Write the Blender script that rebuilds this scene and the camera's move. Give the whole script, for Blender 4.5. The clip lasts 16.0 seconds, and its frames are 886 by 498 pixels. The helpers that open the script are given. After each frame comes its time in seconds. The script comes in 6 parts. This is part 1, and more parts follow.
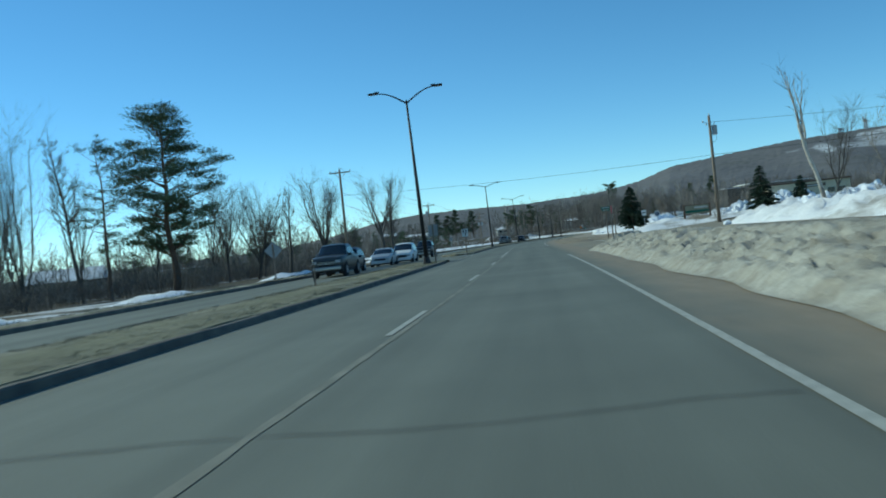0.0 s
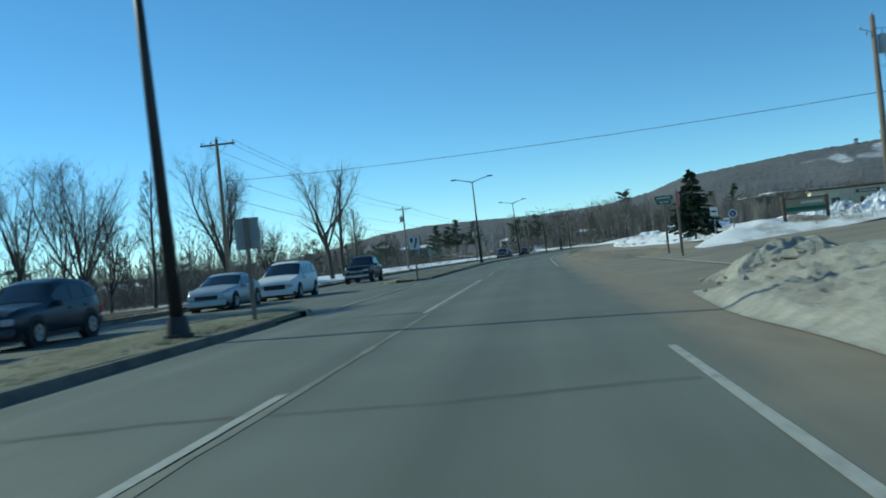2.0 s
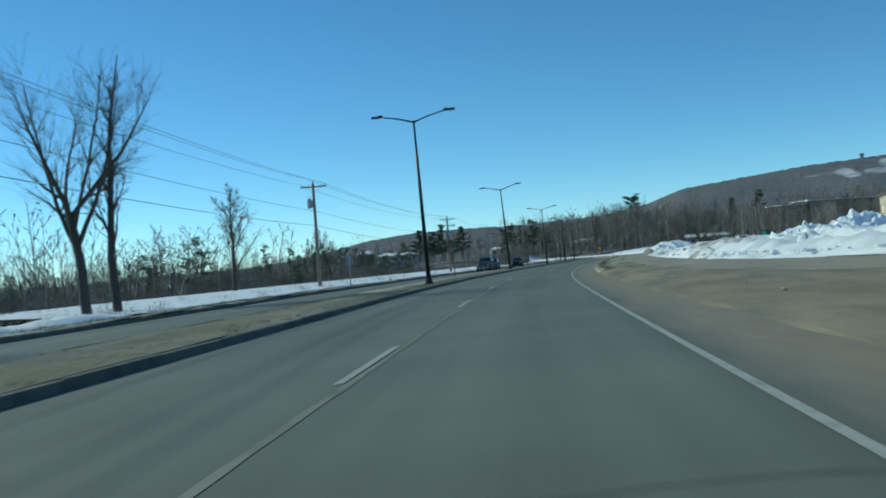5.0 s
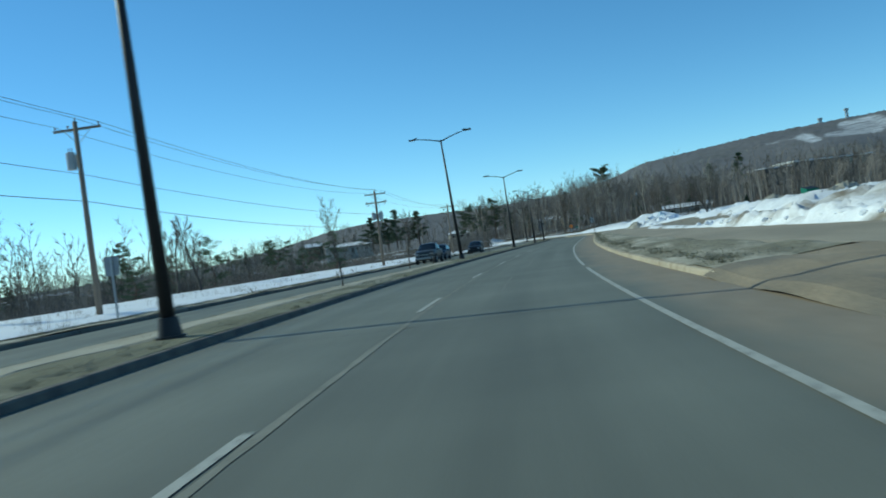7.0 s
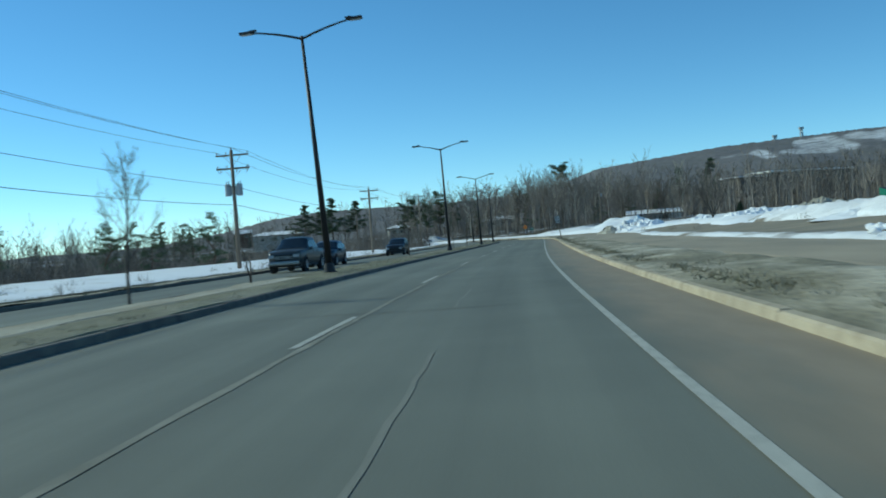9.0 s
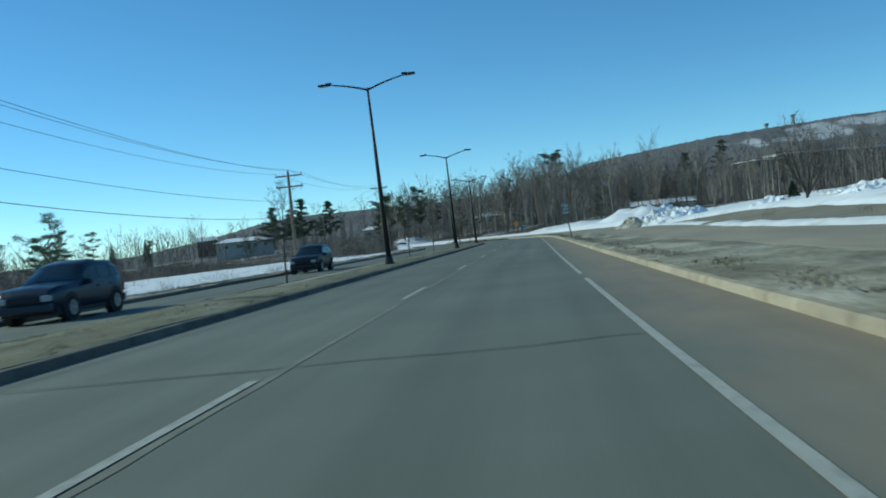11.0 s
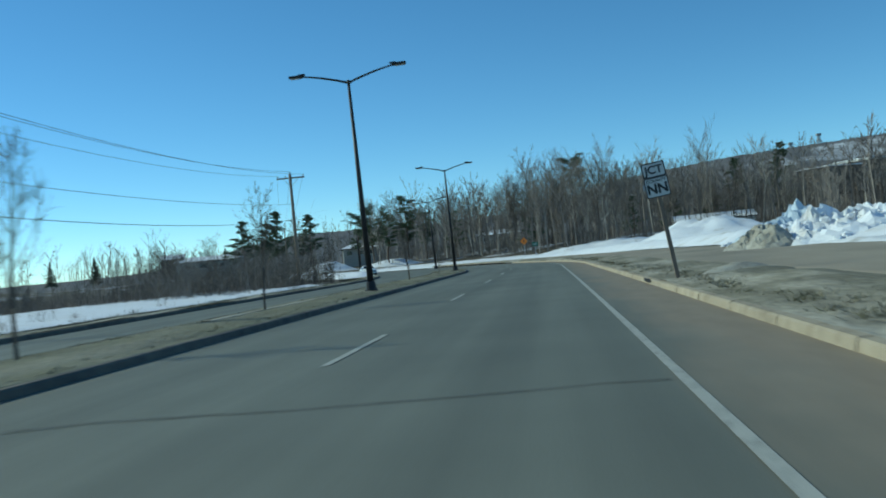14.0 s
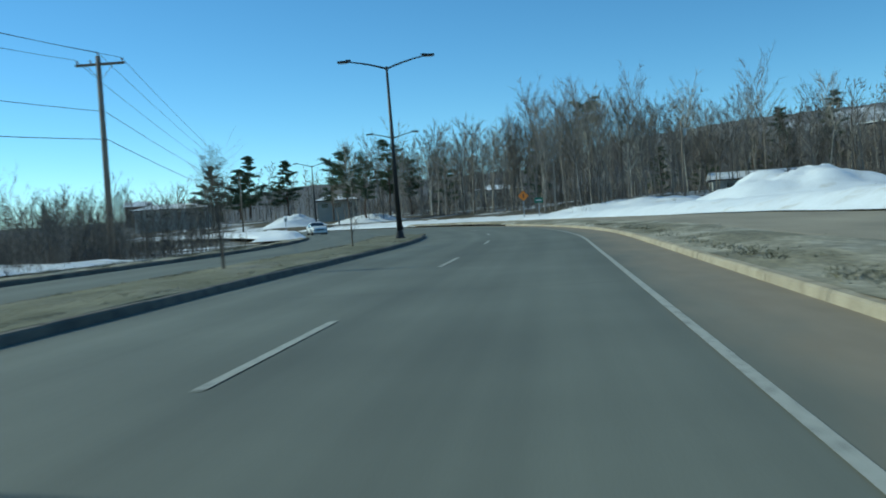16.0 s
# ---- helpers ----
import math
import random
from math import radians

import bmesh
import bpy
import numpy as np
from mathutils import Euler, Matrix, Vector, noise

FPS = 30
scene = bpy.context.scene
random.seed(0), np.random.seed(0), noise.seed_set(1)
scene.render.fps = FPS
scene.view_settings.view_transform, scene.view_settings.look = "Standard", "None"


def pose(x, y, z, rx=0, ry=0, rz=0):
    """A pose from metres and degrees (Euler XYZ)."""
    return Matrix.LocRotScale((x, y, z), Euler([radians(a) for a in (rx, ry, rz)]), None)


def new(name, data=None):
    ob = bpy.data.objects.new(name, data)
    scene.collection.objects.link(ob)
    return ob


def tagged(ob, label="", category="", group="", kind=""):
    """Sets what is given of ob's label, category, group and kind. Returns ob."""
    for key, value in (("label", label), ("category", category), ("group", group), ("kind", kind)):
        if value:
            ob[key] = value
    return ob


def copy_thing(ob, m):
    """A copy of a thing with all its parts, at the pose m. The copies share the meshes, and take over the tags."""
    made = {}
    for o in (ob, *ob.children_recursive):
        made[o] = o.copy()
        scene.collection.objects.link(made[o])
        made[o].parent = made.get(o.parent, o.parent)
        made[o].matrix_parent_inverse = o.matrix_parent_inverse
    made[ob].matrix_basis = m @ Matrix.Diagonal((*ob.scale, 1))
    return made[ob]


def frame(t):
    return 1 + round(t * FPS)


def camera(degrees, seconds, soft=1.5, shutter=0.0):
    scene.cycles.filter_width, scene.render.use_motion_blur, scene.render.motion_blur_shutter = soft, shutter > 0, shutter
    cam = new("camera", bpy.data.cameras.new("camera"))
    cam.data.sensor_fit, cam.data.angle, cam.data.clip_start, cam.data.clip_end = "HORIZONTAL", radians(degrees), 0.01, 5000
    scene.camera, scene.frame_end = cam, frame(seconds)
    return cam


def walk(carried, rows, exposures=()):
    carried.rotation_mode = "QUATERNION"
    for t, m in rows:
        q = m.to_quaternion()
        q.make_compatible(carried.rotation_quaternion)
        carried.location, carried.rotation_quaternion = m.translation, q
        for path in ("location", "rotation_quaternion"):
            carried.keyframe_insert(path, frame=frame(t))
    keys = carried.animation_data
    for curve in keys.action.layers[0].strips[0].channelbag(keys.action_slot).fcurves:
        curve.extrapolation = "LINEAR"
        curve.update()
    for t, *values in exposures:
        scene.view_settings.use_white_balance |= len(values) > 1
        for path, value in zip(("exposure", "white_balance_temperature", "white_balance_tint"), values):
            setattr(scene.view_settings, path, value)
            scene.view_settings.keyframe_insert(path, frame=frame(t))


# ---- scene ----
# ---- camera: seconds, place, yaw, pitch, roll ----
cam = camera(51.8, 16.0, soft=1.8, shutter=0.3)
PATH = [
    (0.0, -0.26, 0.0, 1.18, 6.1, -0.22, 5.95),
    (0.5, -0.12, 9.96, 1.18, 5.9, 0.21, 6.07),
    (1.0, 0.01, 19.87, 1.18, 5.82, 0.79, 6.02),
    (1.5, 0.05, 29.72, 1.18, 6.13, 0.97, 6.0),
    (2.0, -0.05, 39.52, 1.18, 6.57, 0.58, 5.79),
    (2.5, -0.22, 49.22, 1.18, 7.06, 0.58, 4.83),
    (3.0, -0.39, 58.81, 1.18, 7.37, 0.4, 3.9),
    (3.5, -0.65, 68.28, 1.18, 7.4, -0.36, 3.72),
    (4.0, -0.99, 77.63, 1.18, 7.01, 0.7, 3.83),
    (4.5, -1.19, 86.97, 1.18, 6.41, 1.12, 4.08),
    (5.0, -1.34, 96.4, 1.18, 6.15, 1.06, 4.44),
    (5.5, -1.46, 105.93, 1.18, 5.63, 0.81, 5.43),
    (6.0, -1.55, 115.54, 1.18, 4.99, 0.48, 6.57),
    (6.5, -1.6, 125.14, 1.18, 4.35, 0.17, 7.42),
    (7.0, -1.62, 134.61, 1.18, 3.84, -0.0, 7.53),
    (7.5, -1.43, 143.95, 1.18, 2.27, -0.27, 6.54),
    (8.0, -1.01, 153.16, 1.18, 0.5, -0.49, 5.91),
    (8.5, -0.51, 162.28, 1.18, 0.43, -0.47, 4.82),
    (9.0, 0.02, 171.38, 1.18, 0.64, -0.57, 4.14),
    (9.5, 0.58, 180.44, 1.18, 0.31, -0.63, 4.09),
    (10.0, 1.21, 189.48, 1.18, 0.11, -0.66, 4.58),
    (10.5, 1.89, 198.48, 1.18, 0.01, -0.65, 5.28),
    (11.0, 2.63, 207.43, 1.18, 0.02, -0.6, 5.9),
    (11.5, 3.41, 216.31, 1.18, 0.11, -0.49, 6.1),
    (12.0, 4.24, 225.15, 1.18, -0.28, -0.65, 6.73),
    (12.5, 5.1, 233.92, 1.18, -0.22, -0.78, 6.34),
    (13.0, 5.94, 242.61, 1.18, 0.29, 0.22, 5.5),
    (13.5, 6.84, 251.23, 1.18, 1.1, 0.63, 5.23),
    (14.0, 7.79, 259.76, 1.18, 0.92, 0.72, 5.32),
    (14.5, 8.62, 268.29, 1.18, 0.85, 0.9, 3.88),
    (15.0, 9.4, 276.84, 1.18, 1.46, 0.29, 1.88),
    (15.5, 10.19, 285.41, 1.18, 1.98, -1.11, 2.51),
    (16.0, 10.97, 294.0, 1.18, 1.26, -2.02, 3.52),
]
walk(cam, [(t, pose(x, y, z, 90 + pitch, roll, yaw)) for t, x, y, z, yaw, pitch, roll in PATH],
     [(t, ev, 6150, -19) for t, ev in ((0, 0.08), (4.0, 0.08), (4.6, -0.06), (5.6, 0.0), (7.0, 0.12), (7.5, -0.04), (8.0, 0.08), (9.1, 0.1), (11.5, 0.0), (12.5, 0.16), (13.4, -0.02), (14.5, 0.0), (15.4, 0.07), (16, 0.1))])

# the road axis: metres along it, and its heading in degrees left of +y
AXIS_S = [-66.0, 0.0, 44.0, 88.0, 132.0, 176.0, 220.0, 264.0, 308.0, 328, 528, 700]
AXIS_H = [-1.2, -0.24, 0.72, 0.96, 0.05, -3.62, -5.32, -5.8, -5.47, -5.47, 56.53, 69.53]

# ---- sky, sun ----
SUN_DIR = Vector((-0.953 * math.cos(radians(31)), 0.302 * math.cos(radians(31)), math.sin(radians(31))))
world = bpy.data.worlds.new("sky")
scene.world = world
world.use_nodes = True
wn = world.node_tree
sky = wn.nodes.new("ShaderNodeTexSky")
sky.sky_type = "NISHITA"
sky.sun_disc = False
sky.sun_elevation = radians(31)
sky.sun_rotation = math.atan2(SUN_DIR.x, SUN_DIR.y)
sky.altitude = 800
sky.air_density = 0.75
sky.dust_density = 0.0
sky.ozone_density = 4.5
wn.nodes["Background"].inputs["Strength"].default_value = 0.14
deep = wn.nodes.new("ShaderNodeHueSaturation")
deep.inputs["Saturation"].default_value = 1.1
wn.links.new(sky.outputs[0], deep.inputs["Color"])
wn.links.new(deep.outputs[0], wn.nodes["Background"].inputs["Color"])
sun = new("sun", bpy.data.lights.new("sun", "SUN"))
sun.data.energy = 3.2
sun.data.angle = radians(0.6)
sun.data.color = (1.0, 0.93, 0.82)
sun.matrix_world = SUN_DIR.to_track_quat("Z", "Y").to_matrix().to_4x4()


# ---- materials ----
def mat(name, colour, rough=0.8, metal=0.0, vary=0.25, scale=3.0, fine=40.0, bump=0.2, second=None, cover=0.5, edge=0.08, scale2=0.6, stretch=None, per_object=0.0, spec=0.3):
    """A surface of one colour that varies at two scales; second: a colour that covers part of it in patches."""
    m = bpy.data.materials.new(name)
    m.use_nodes = True
    n, l = m.node_tree.nodes, m.node_tree.links
    b = n["Principled BSDF"]
    geo = n.new("ShaderNodeNewGeometry")
    src = geo.outputs["Position"]
    if stretch:
        mp = n.new("ShaderNodeMapping")
        mp.inputs["Scale"].default_value = stretch
        l.new(src, mp.inputs["Vector"])
        src = mp.outputs[0]
    big = n.new("ShaderNodeTexNoise")
    big.inputs["Scale"].default_value, big.inputs["Detail"].default_value = scale, 5
    small = n.new("ShaderNodeTexNoise")
    small.inputs["Scale"].default_value, small.inputs["Detail"].default_value = fine, 3
    l.new(src, big.inputs["Vector"])
    l.new(src, small.inputs["Vector"])
    mixf = n.new("ShaderNodeMath")
    mixf.operation = "ADD"
    l.new(big.outputs["Fac"], mixf.inputs[0])
    l.new(small.outputs["Fac"], mixf.inputs[1])
    ramp = n.new("ShaderNodeMapRange")
    ramp.inputs["From Min"].default_value, ramp.inputs["From Max"].default_value = 0.6, 1.4
    ramp.inputs["To Min"].default_value, ramp.inputs["To Max"].default_value = 1 - vary, 1 + vary
    l.new(mixf.outputs[0], ramp.inputs["Value"])
    gain = ramp.outputs[0]
    if per_object:
        info = n.new("ShaderNodeObjectInfo")
        pr = n.new("ShaderNodeMapRange")
        pr.inputs["To Min"].default_value, pr.inputs["To Max"].default_value = 1 - per_object, 1 + per_object
        l.new(info.outputs["Random"], pr.inputs["Value"])
        mu = n.new("ShaderNodeMath")
        mu.operation = "MULTIPLY"
        l.new(gain, mu.inputs[0])
        l.new(pr.outputs[0], mu.inputs[1])
        gain = mu.outputs[0]
    mul = n.new("ShaderNodeVectorMath")
    mul.operation = "SCALE"
    l.new(gain, mul.inputs["Scale"])
    base = n.new("ShaderNodeMix")
    base.data_type = "RGBA"
    base.inputs["A"].default_value = (*colour, 1)
    base.inputs["B"].default_value = (*(second or colour), 1)
    base.inputs["Factor"].default_value = 0.0
    if second:
        pn = n.new("ShaderNodeTexNoise")
        pn.inputs["Scale"].default_value, pn.inputs["Detail"].default_value, pn.inputs["Roughness"].default_value = scale2, 8, 0.6
        l.new(src, pn.inputs["Vector"])
        pr2 = n.new("ShaderNodeMapRange")
        pr2.inputs["From Min"].default_value, pr2.inputs["From Max"].default_value = cover - edge, cover + edge
        l.new(pn.outputs["Fac"], pr2.inputs["Value"])
        l.new(pr2.outputs[0], base.inputs["Factor"])
    l.new(base.outputs["Result"], mul.inputs[0])
    l.new(mul.outputs[0], b.inputs["Base Color"])
    b.inputs["Roughness"].default_value, b.inputs["Metallic"].default_value = rough, metal
    b.inputs["Specular IOR Level"].default_value = spec
    if bump:
        bp = n.new("ShaderNodeBump")
        bp.inputs["Strength"].default_value, bp.inputs["Distance"].default_value = bump, 0.03
        l.new(mixf.outputs[0], bp.inputs["Height"])
        l.new(bp.outputs[0], b.inputs["Normal"])
    return m


def plain(name, colour, rough=0.5, metal=0.0, emit=0.0, spec=0.5):
    m = mat(name, colour, rough, metal, vary=0.06, scale=6, bump=0.0, spec=spec)
    if emit:
        b = m.node_tree.nodes["Principled BSDF"]
        b.inputs["Emission Color"].default_value = (*colour, 1)
        b.inputs["Emission Strength"].default_value = emit
    return m


M = {}
M["asphalt_old"] = mat("asphalt_old", (0.20, 0.182, 0.145), 0.85, vary=0.2, scale=0.4, fine=80, bump=0.3, second=(0.275, 0.238, 0.178), cover=0.5, edge=0.15, scale2=0.3)
def road_mat():
    """Asphalt with paler wheel tracks and long streaks; towards the gutter it goes over into sand."""
    m = mat("asphalt", (0.143, 0.149, 0.124), 0.75, vary=0.2, scale=0.3, fine=60, bump=0.06)
    n, l = m.node_tree.nodes, m.node_tree.links
    b = n["Principled BSDF"]
    under = b.inputs["Base Color"].links[0].from_socket
    uv = n.new("ShaderNodeUVMap")
    uv.uv_map = "road"
    sep = n.new("ShaderNodeSeparateXYZ")
    l.new(uv.outputs[0], sep.inputs[0])

    def math_(op, a, c, clamp=False):
        q = n.new("ShaderNodeMath")
        q.operation, q.use_clamp = op, clamp
        for i, v in enumerate((a, c)):
            if isinstance(v, (int, float)):
                q.inputs[i].default_value = v
            elif v is not None:
                l.new(v, q.inputs[i])
        return q.outputs[0]

    def streaks(sx, sy, scale, detail=6):
        mp = n.new("ShaderNodeMapping")
        mp.inputs["Scale"].default_value = (sx, sy, 1)
        l.new(uv.outputs[0], mp.inputs["Vector"])
        t = n.new("ShaderNodeTexNoise")
        t.inputs["Scale"].default_value, t.inputs["Detail"].default_value = scale, detail
        l.new(mp.outputs[0], t.inputs["Vector"])
        return t.outputs["Fac"]

    track = math_("COSINE", math_("MULTIPLY", math_("SUBTRACT", sep.outputs["X"], 0.45), 3.3), 0)
    long_ = streaks(1.6, 0.03, 1.0)
    patch = streaks(0.25, 0.06, 1.0)
    g = math_("ADD", math_("MULTIPLY", track, 0.055), math_("ADD", math_("MULTIPLY", long_, 0.55), math_("MULTIPLY", patch, 0.6)))
    g = math_("ADD", g, 0.45)
    sc = n.new("ShaderNodeVectorMath")
    sc.operation = "SCALE"
    l.new(under, sc.inputs[0])
    l.new(g, sc.inputs["Scale"])
    # sand washed against the kerbs
    edge_r = math_("MULTIPLY", math_("SUBTRACT", sep.outputs["X"], 1.2), 0.8)
    edge_l = math_("MULTIPLY", math_("SUBTRACT", -5.3, sep.outputs["X"]), 0.35)
    fade = math_("ADD", math_("MAXIMUM", edge_r, math_("MINIMUM", edge_l, 0.25)), math_("MULTIPLY", math_("SUBTRACT", streaks(0.8, 0.22, 1.3, 8), 0.5), 1.5))
    near = math_("MULTIPLY", math_("SUBTRACT", sep.outputs["X"], 1.25), 3.0, True)
    fade = math_("MULTIPLY", math_("MULTIPLY", fade, near, True), 0.85)
    mx = n.new("ShaderNodeMix")
    mx.data_type = "RGBA"
    l.new(fade, mx.inputs["Factor"])
    l.new(sc.outputs[0], mx.inputs["A"])
    grit = n.new("ShaderNodeMix")
    grit.data_type = "RGBA"
    grit.inputs["A"].default_value, grit.inputs["B"].default_value = (0.215, 0.168, 0.115, 1), (0.345, 0.28, 0.20, 1)
    l.new(streaks(1.2, 0.4, 2.0, 8), grit.inputs["Factor"])
    l.new(grit.outputs["Result"], mx.inputs["B"])
    l.new(mx.outputs["Result"], b.inputs["Base Color"])
    return m


M["asphalt"] = road_mat()
M["sand"] = mat("sand", (0.27, 0.22, 0.155), 0.95, vary=0.3, scale=0.7, fine=30, bump=0.3, second=(0.15, 0.135, 0.11), cover=0.53, edge=0.12, scale2=0.5, stretch=(1, 0.3, 1))
M["paint"] = mat("road_paint", (0.40, 0.40, 0.36), 0.7, vary=0.15, scale=4, fine=60, bump=0.1, second=(0.16, 0.16, 0.145), cover=0.62, edge=0.12, scale2=7)
M["seam"] = mat("crack_filler", (0.235, 0.232, 0.195), 0.85, vary=0.25, scale=2, fine=20, bump=0.05, second=(0.165, 0.166, 0.138), cover=0.5, edge=0.14, scale2=0.8)
M["stain"] = mat("salt_stain", (0.185, 0.19, 0.165), 0.85, vary=0.2, scale=1, fine=30, bump=0.05, second=(0.19, 0.19, 0.165), cover=0.5, edge=0.2, scale2=2.0)
M["crack"] = mat("crack_tar", (0.06, 0.06, 0.056), 0.8, vary=0.3, scale=2, fine=20, bump=0.0, second=(0.13, 0.13, 0.118), cover=0.52, edge=0.1, scale2=1.2)
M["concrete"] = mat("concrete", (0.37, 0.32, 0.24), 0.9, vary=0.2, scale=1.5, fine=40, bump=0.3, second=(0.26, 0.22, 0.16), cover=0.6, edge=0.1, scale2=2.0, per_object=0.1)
# same concrete for median and far kerbs, their shade painted into the colour
M["concrete_shaded"] = mat("concrete_shaded", (0.155, 0.14, 0.115), 0.9, vary=0.2, scale=1.5, fine=40, bump=0.3, second=(0.10, 0.095, 0.085), cover=0.55, edge=0.1, scale2=2.0, per_object=0.1)
M["grass"] = mat("dry_grass", (0.165, 0.158, 0.102), 0.95, vary=0.4, scale=0.8, fine=14, bump=0.9, second=(0.23, 0.218, 0.165), cover=0.56, edge=0.1, scale2=0.45, stretch=(1, 0.35, 1))
M["verge"] = mat("dry_verge", (0.205, 0.188, 0.135), 0.95, vary=0.45, scale=1.0, fine=9, bump=1.0, second=(0.35, 0.325, 0.265), cover=0.53, edge=0.08, scale2=0.5, stretch=(1, 0.3, 1))
M["ground"] = mat("winter_ground", (0.085, 0.072, 0.05), 0.95, vary=0.4, scale=0.3, fine=6, bump=0.8, second=(0.62, 0.64, 0.68), cover=0.56, edge=0.05, scale2=0.06)
M["snow"] = mat("snow", (0.78, 0.80, 0.84), 0.7, vary=0.10, scale=0.8, fine=8, bump=0.6, second=(0.50, 0.47, 0.42), cover=0.66, edge=0.1, scale2=0.4)
M["snow_thin"] = mat("thin_snow_on_earth", (0.74, 0.75, 0.77), 0.75, vary=0.15, scale=0.8, fine=8, bump=0.7, second=(0.20, 0.17, 0.125), cover=0.56, edge=0.05, scale2=0.16, stretch=(1, 0.45, 1))
M["sand_road"] = mat("sandy_road", (0.34, 0.295, 0.225), 0.9, vary=0.2, scale=0.5, fine=60, bump=0.3, second=(0.26, 0.23, 0.18), cover=0.5, edge=0.15, scale2=0.35, stretch=(1, 0.25, 1))
M["sand_pale"] = mat("pale_sand", (0.40, 0.37, 0.30), 0.95, vary=0.25, scale=0.7, fine=30, bump=0.3, second=(0.28, 0.255, 0.19), cover=0.5, edge=0.14, scale2=0.6, stretch=(1, 0.3, 1))
M["snow_dirty"] = mat("dirty_snow", (0.43, 0.415, 0.365), 0.9, vary=0.35, scale=5.0, fine=30, bump=1.0, second=(0.29, 0.265, 0.215), cover=0.5, edge=0.2, scale2=1.1)
# snow in a bluer, darker tone than the other heaps
M["snow_bluish"] = mat("blue_snow", (0.50, 0.58, 0.66), 0.6, vary=0.25, scale=1.2, fine=8, bump=0.8)
# bark for the far woods, lightened with distance haze in the colour
M["bark"] = mat("hazed_grey_bark", (0.20, 0.178, 0.155), 0.9, vary=0.35, scale=2, fine=25, bump=0.8, stretch=(1, 1, 0.2))
# trees near the road stand against the light: shade put into both darker colours
M["backlit_bark"] = mat("dark_backlit_bark", (0.078, 0.07, 0.063), 0.9, vary=0.35, scale=2, fine=25, bump=0.8, stretch=(1, 1, 0.2))
M["backlit_twig"] = mat("dark_backlit_twigs", (0.10, 0.088, 0.077), 0.9, vary=0.3, scale=2, fine=20, bump=0.0)
# twigs for the far woods, paler for the same painted haze
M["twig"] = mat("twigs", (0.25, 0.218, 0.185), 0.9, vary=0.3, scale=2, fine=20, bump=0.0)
M["birch"] = mat("pale_bark", (0.46, 0.42, 0.36), 0.85, vary=0.3, scale=1.5, fine=12, bump=0.4, second=(0.14, 0.12, 0.10), cover=0.58, edge=0.06, scale2=2.0, stretch=(1, 1, 0.6))
M["pine_bark"] = mat("pine_bark", (0.13, 0.085, 0.06), 0.95, vary=0.4, scale=3, fine=25, bump=0.8, stretch=(1, 1, 0.3))
M["needles"] = mat("pine_needles", (0.08, 0.115, 0.065), 0.7, vary=0.4, scale=1.2, fine=12, bump=0.0, second=(0.075, 0.10, 0.05), cover=0.5, edge=0.15, scale2=0.9)
M["spruce"] = mat("spruce_needles", (0.045, 0.07, 0.045), 0.75, vary=0.4, scale=1.5, fine=12, bump=0.0, second=(0.05, 0.075, 0.045), cover=0.5, edge=0.15, scale2=1.2)
M["brush"] = mat("brush", (0.115, 0.102, 0.09), 0.95, vary=0.4, scale=0.3, fine=6, bump=0.0, second=(0.145, 0.122, 0.10), cover=0.5, edge=0.15, scale2=0.15)
# the distance haze over the ridge is painted into this blue-grey
M["hazy_hillside"] = mat("bare_woods", (0.135, 0.133, 0.14), 0.95, vary=0.35, scale=0.012, fine=0.09, bump=0.0, second=(0.105, 0.104, 0.102), cover=0.56, edge=0.06, scale2=0.012)
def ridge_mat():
    """Bare woods with haze in their blue-grey, and snow where the runs are cut."""
    m = M["hazy_hillside"]
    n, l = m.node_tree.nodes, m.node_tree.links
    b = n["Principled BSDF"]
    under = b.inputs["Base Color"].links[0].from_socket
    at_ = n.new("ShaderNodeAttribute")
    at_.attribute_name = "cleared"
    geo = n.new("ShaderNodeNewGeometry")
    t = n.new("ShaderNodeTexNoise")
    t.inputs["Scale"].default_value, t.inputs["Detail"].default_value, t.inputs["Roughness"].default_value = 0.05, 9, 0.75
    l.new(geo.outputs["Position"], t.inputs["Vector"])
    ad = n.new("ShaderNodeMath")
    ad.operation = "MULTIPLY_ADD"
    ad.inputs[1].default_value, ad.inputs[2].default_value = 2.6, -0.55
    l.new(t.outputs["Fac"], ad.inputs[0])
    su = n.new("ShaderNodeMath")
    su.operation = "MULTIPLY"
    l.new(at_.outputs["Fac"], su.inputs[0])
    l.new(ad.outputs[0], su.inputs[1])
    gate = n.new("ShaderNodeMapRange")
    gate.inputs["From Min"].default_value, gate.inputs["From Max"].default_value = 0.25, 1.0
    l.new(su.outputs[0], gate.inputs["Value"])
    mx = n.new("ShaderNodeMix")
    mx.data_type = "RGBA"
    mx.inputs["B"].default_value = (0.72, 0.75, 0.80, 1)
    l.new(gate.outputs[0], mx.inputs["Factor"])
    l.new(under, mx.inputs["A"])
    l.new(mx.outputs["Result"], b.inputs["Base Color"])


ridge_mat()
M["pole"] = mat("bronze_paint", (0.035, 0.034, 0.036), 0.5, 0.3, vary=0.15, scale=1, fine=20, bump=0.05)
M["wood"] = mat("weathered_pole_wood", (0.22, 0.175, 0.135), 0.9, vary=0.3, scale=2, fine=20, bump=0.5, stretch=(1, 1, 0.08))
M["galv"] = mat("galvanised_steel", (0.42, 0.43, 0.44), 0.45, 0.7, vary=0.15, scale=5, fine=40, bump=0.05)
M["grey_tank"] = mat("grey_enamel", (0.36, 0.38, 0.39), 0.5, 0.1, vary=0.12, scale=4, fine=30, bump=0.05)
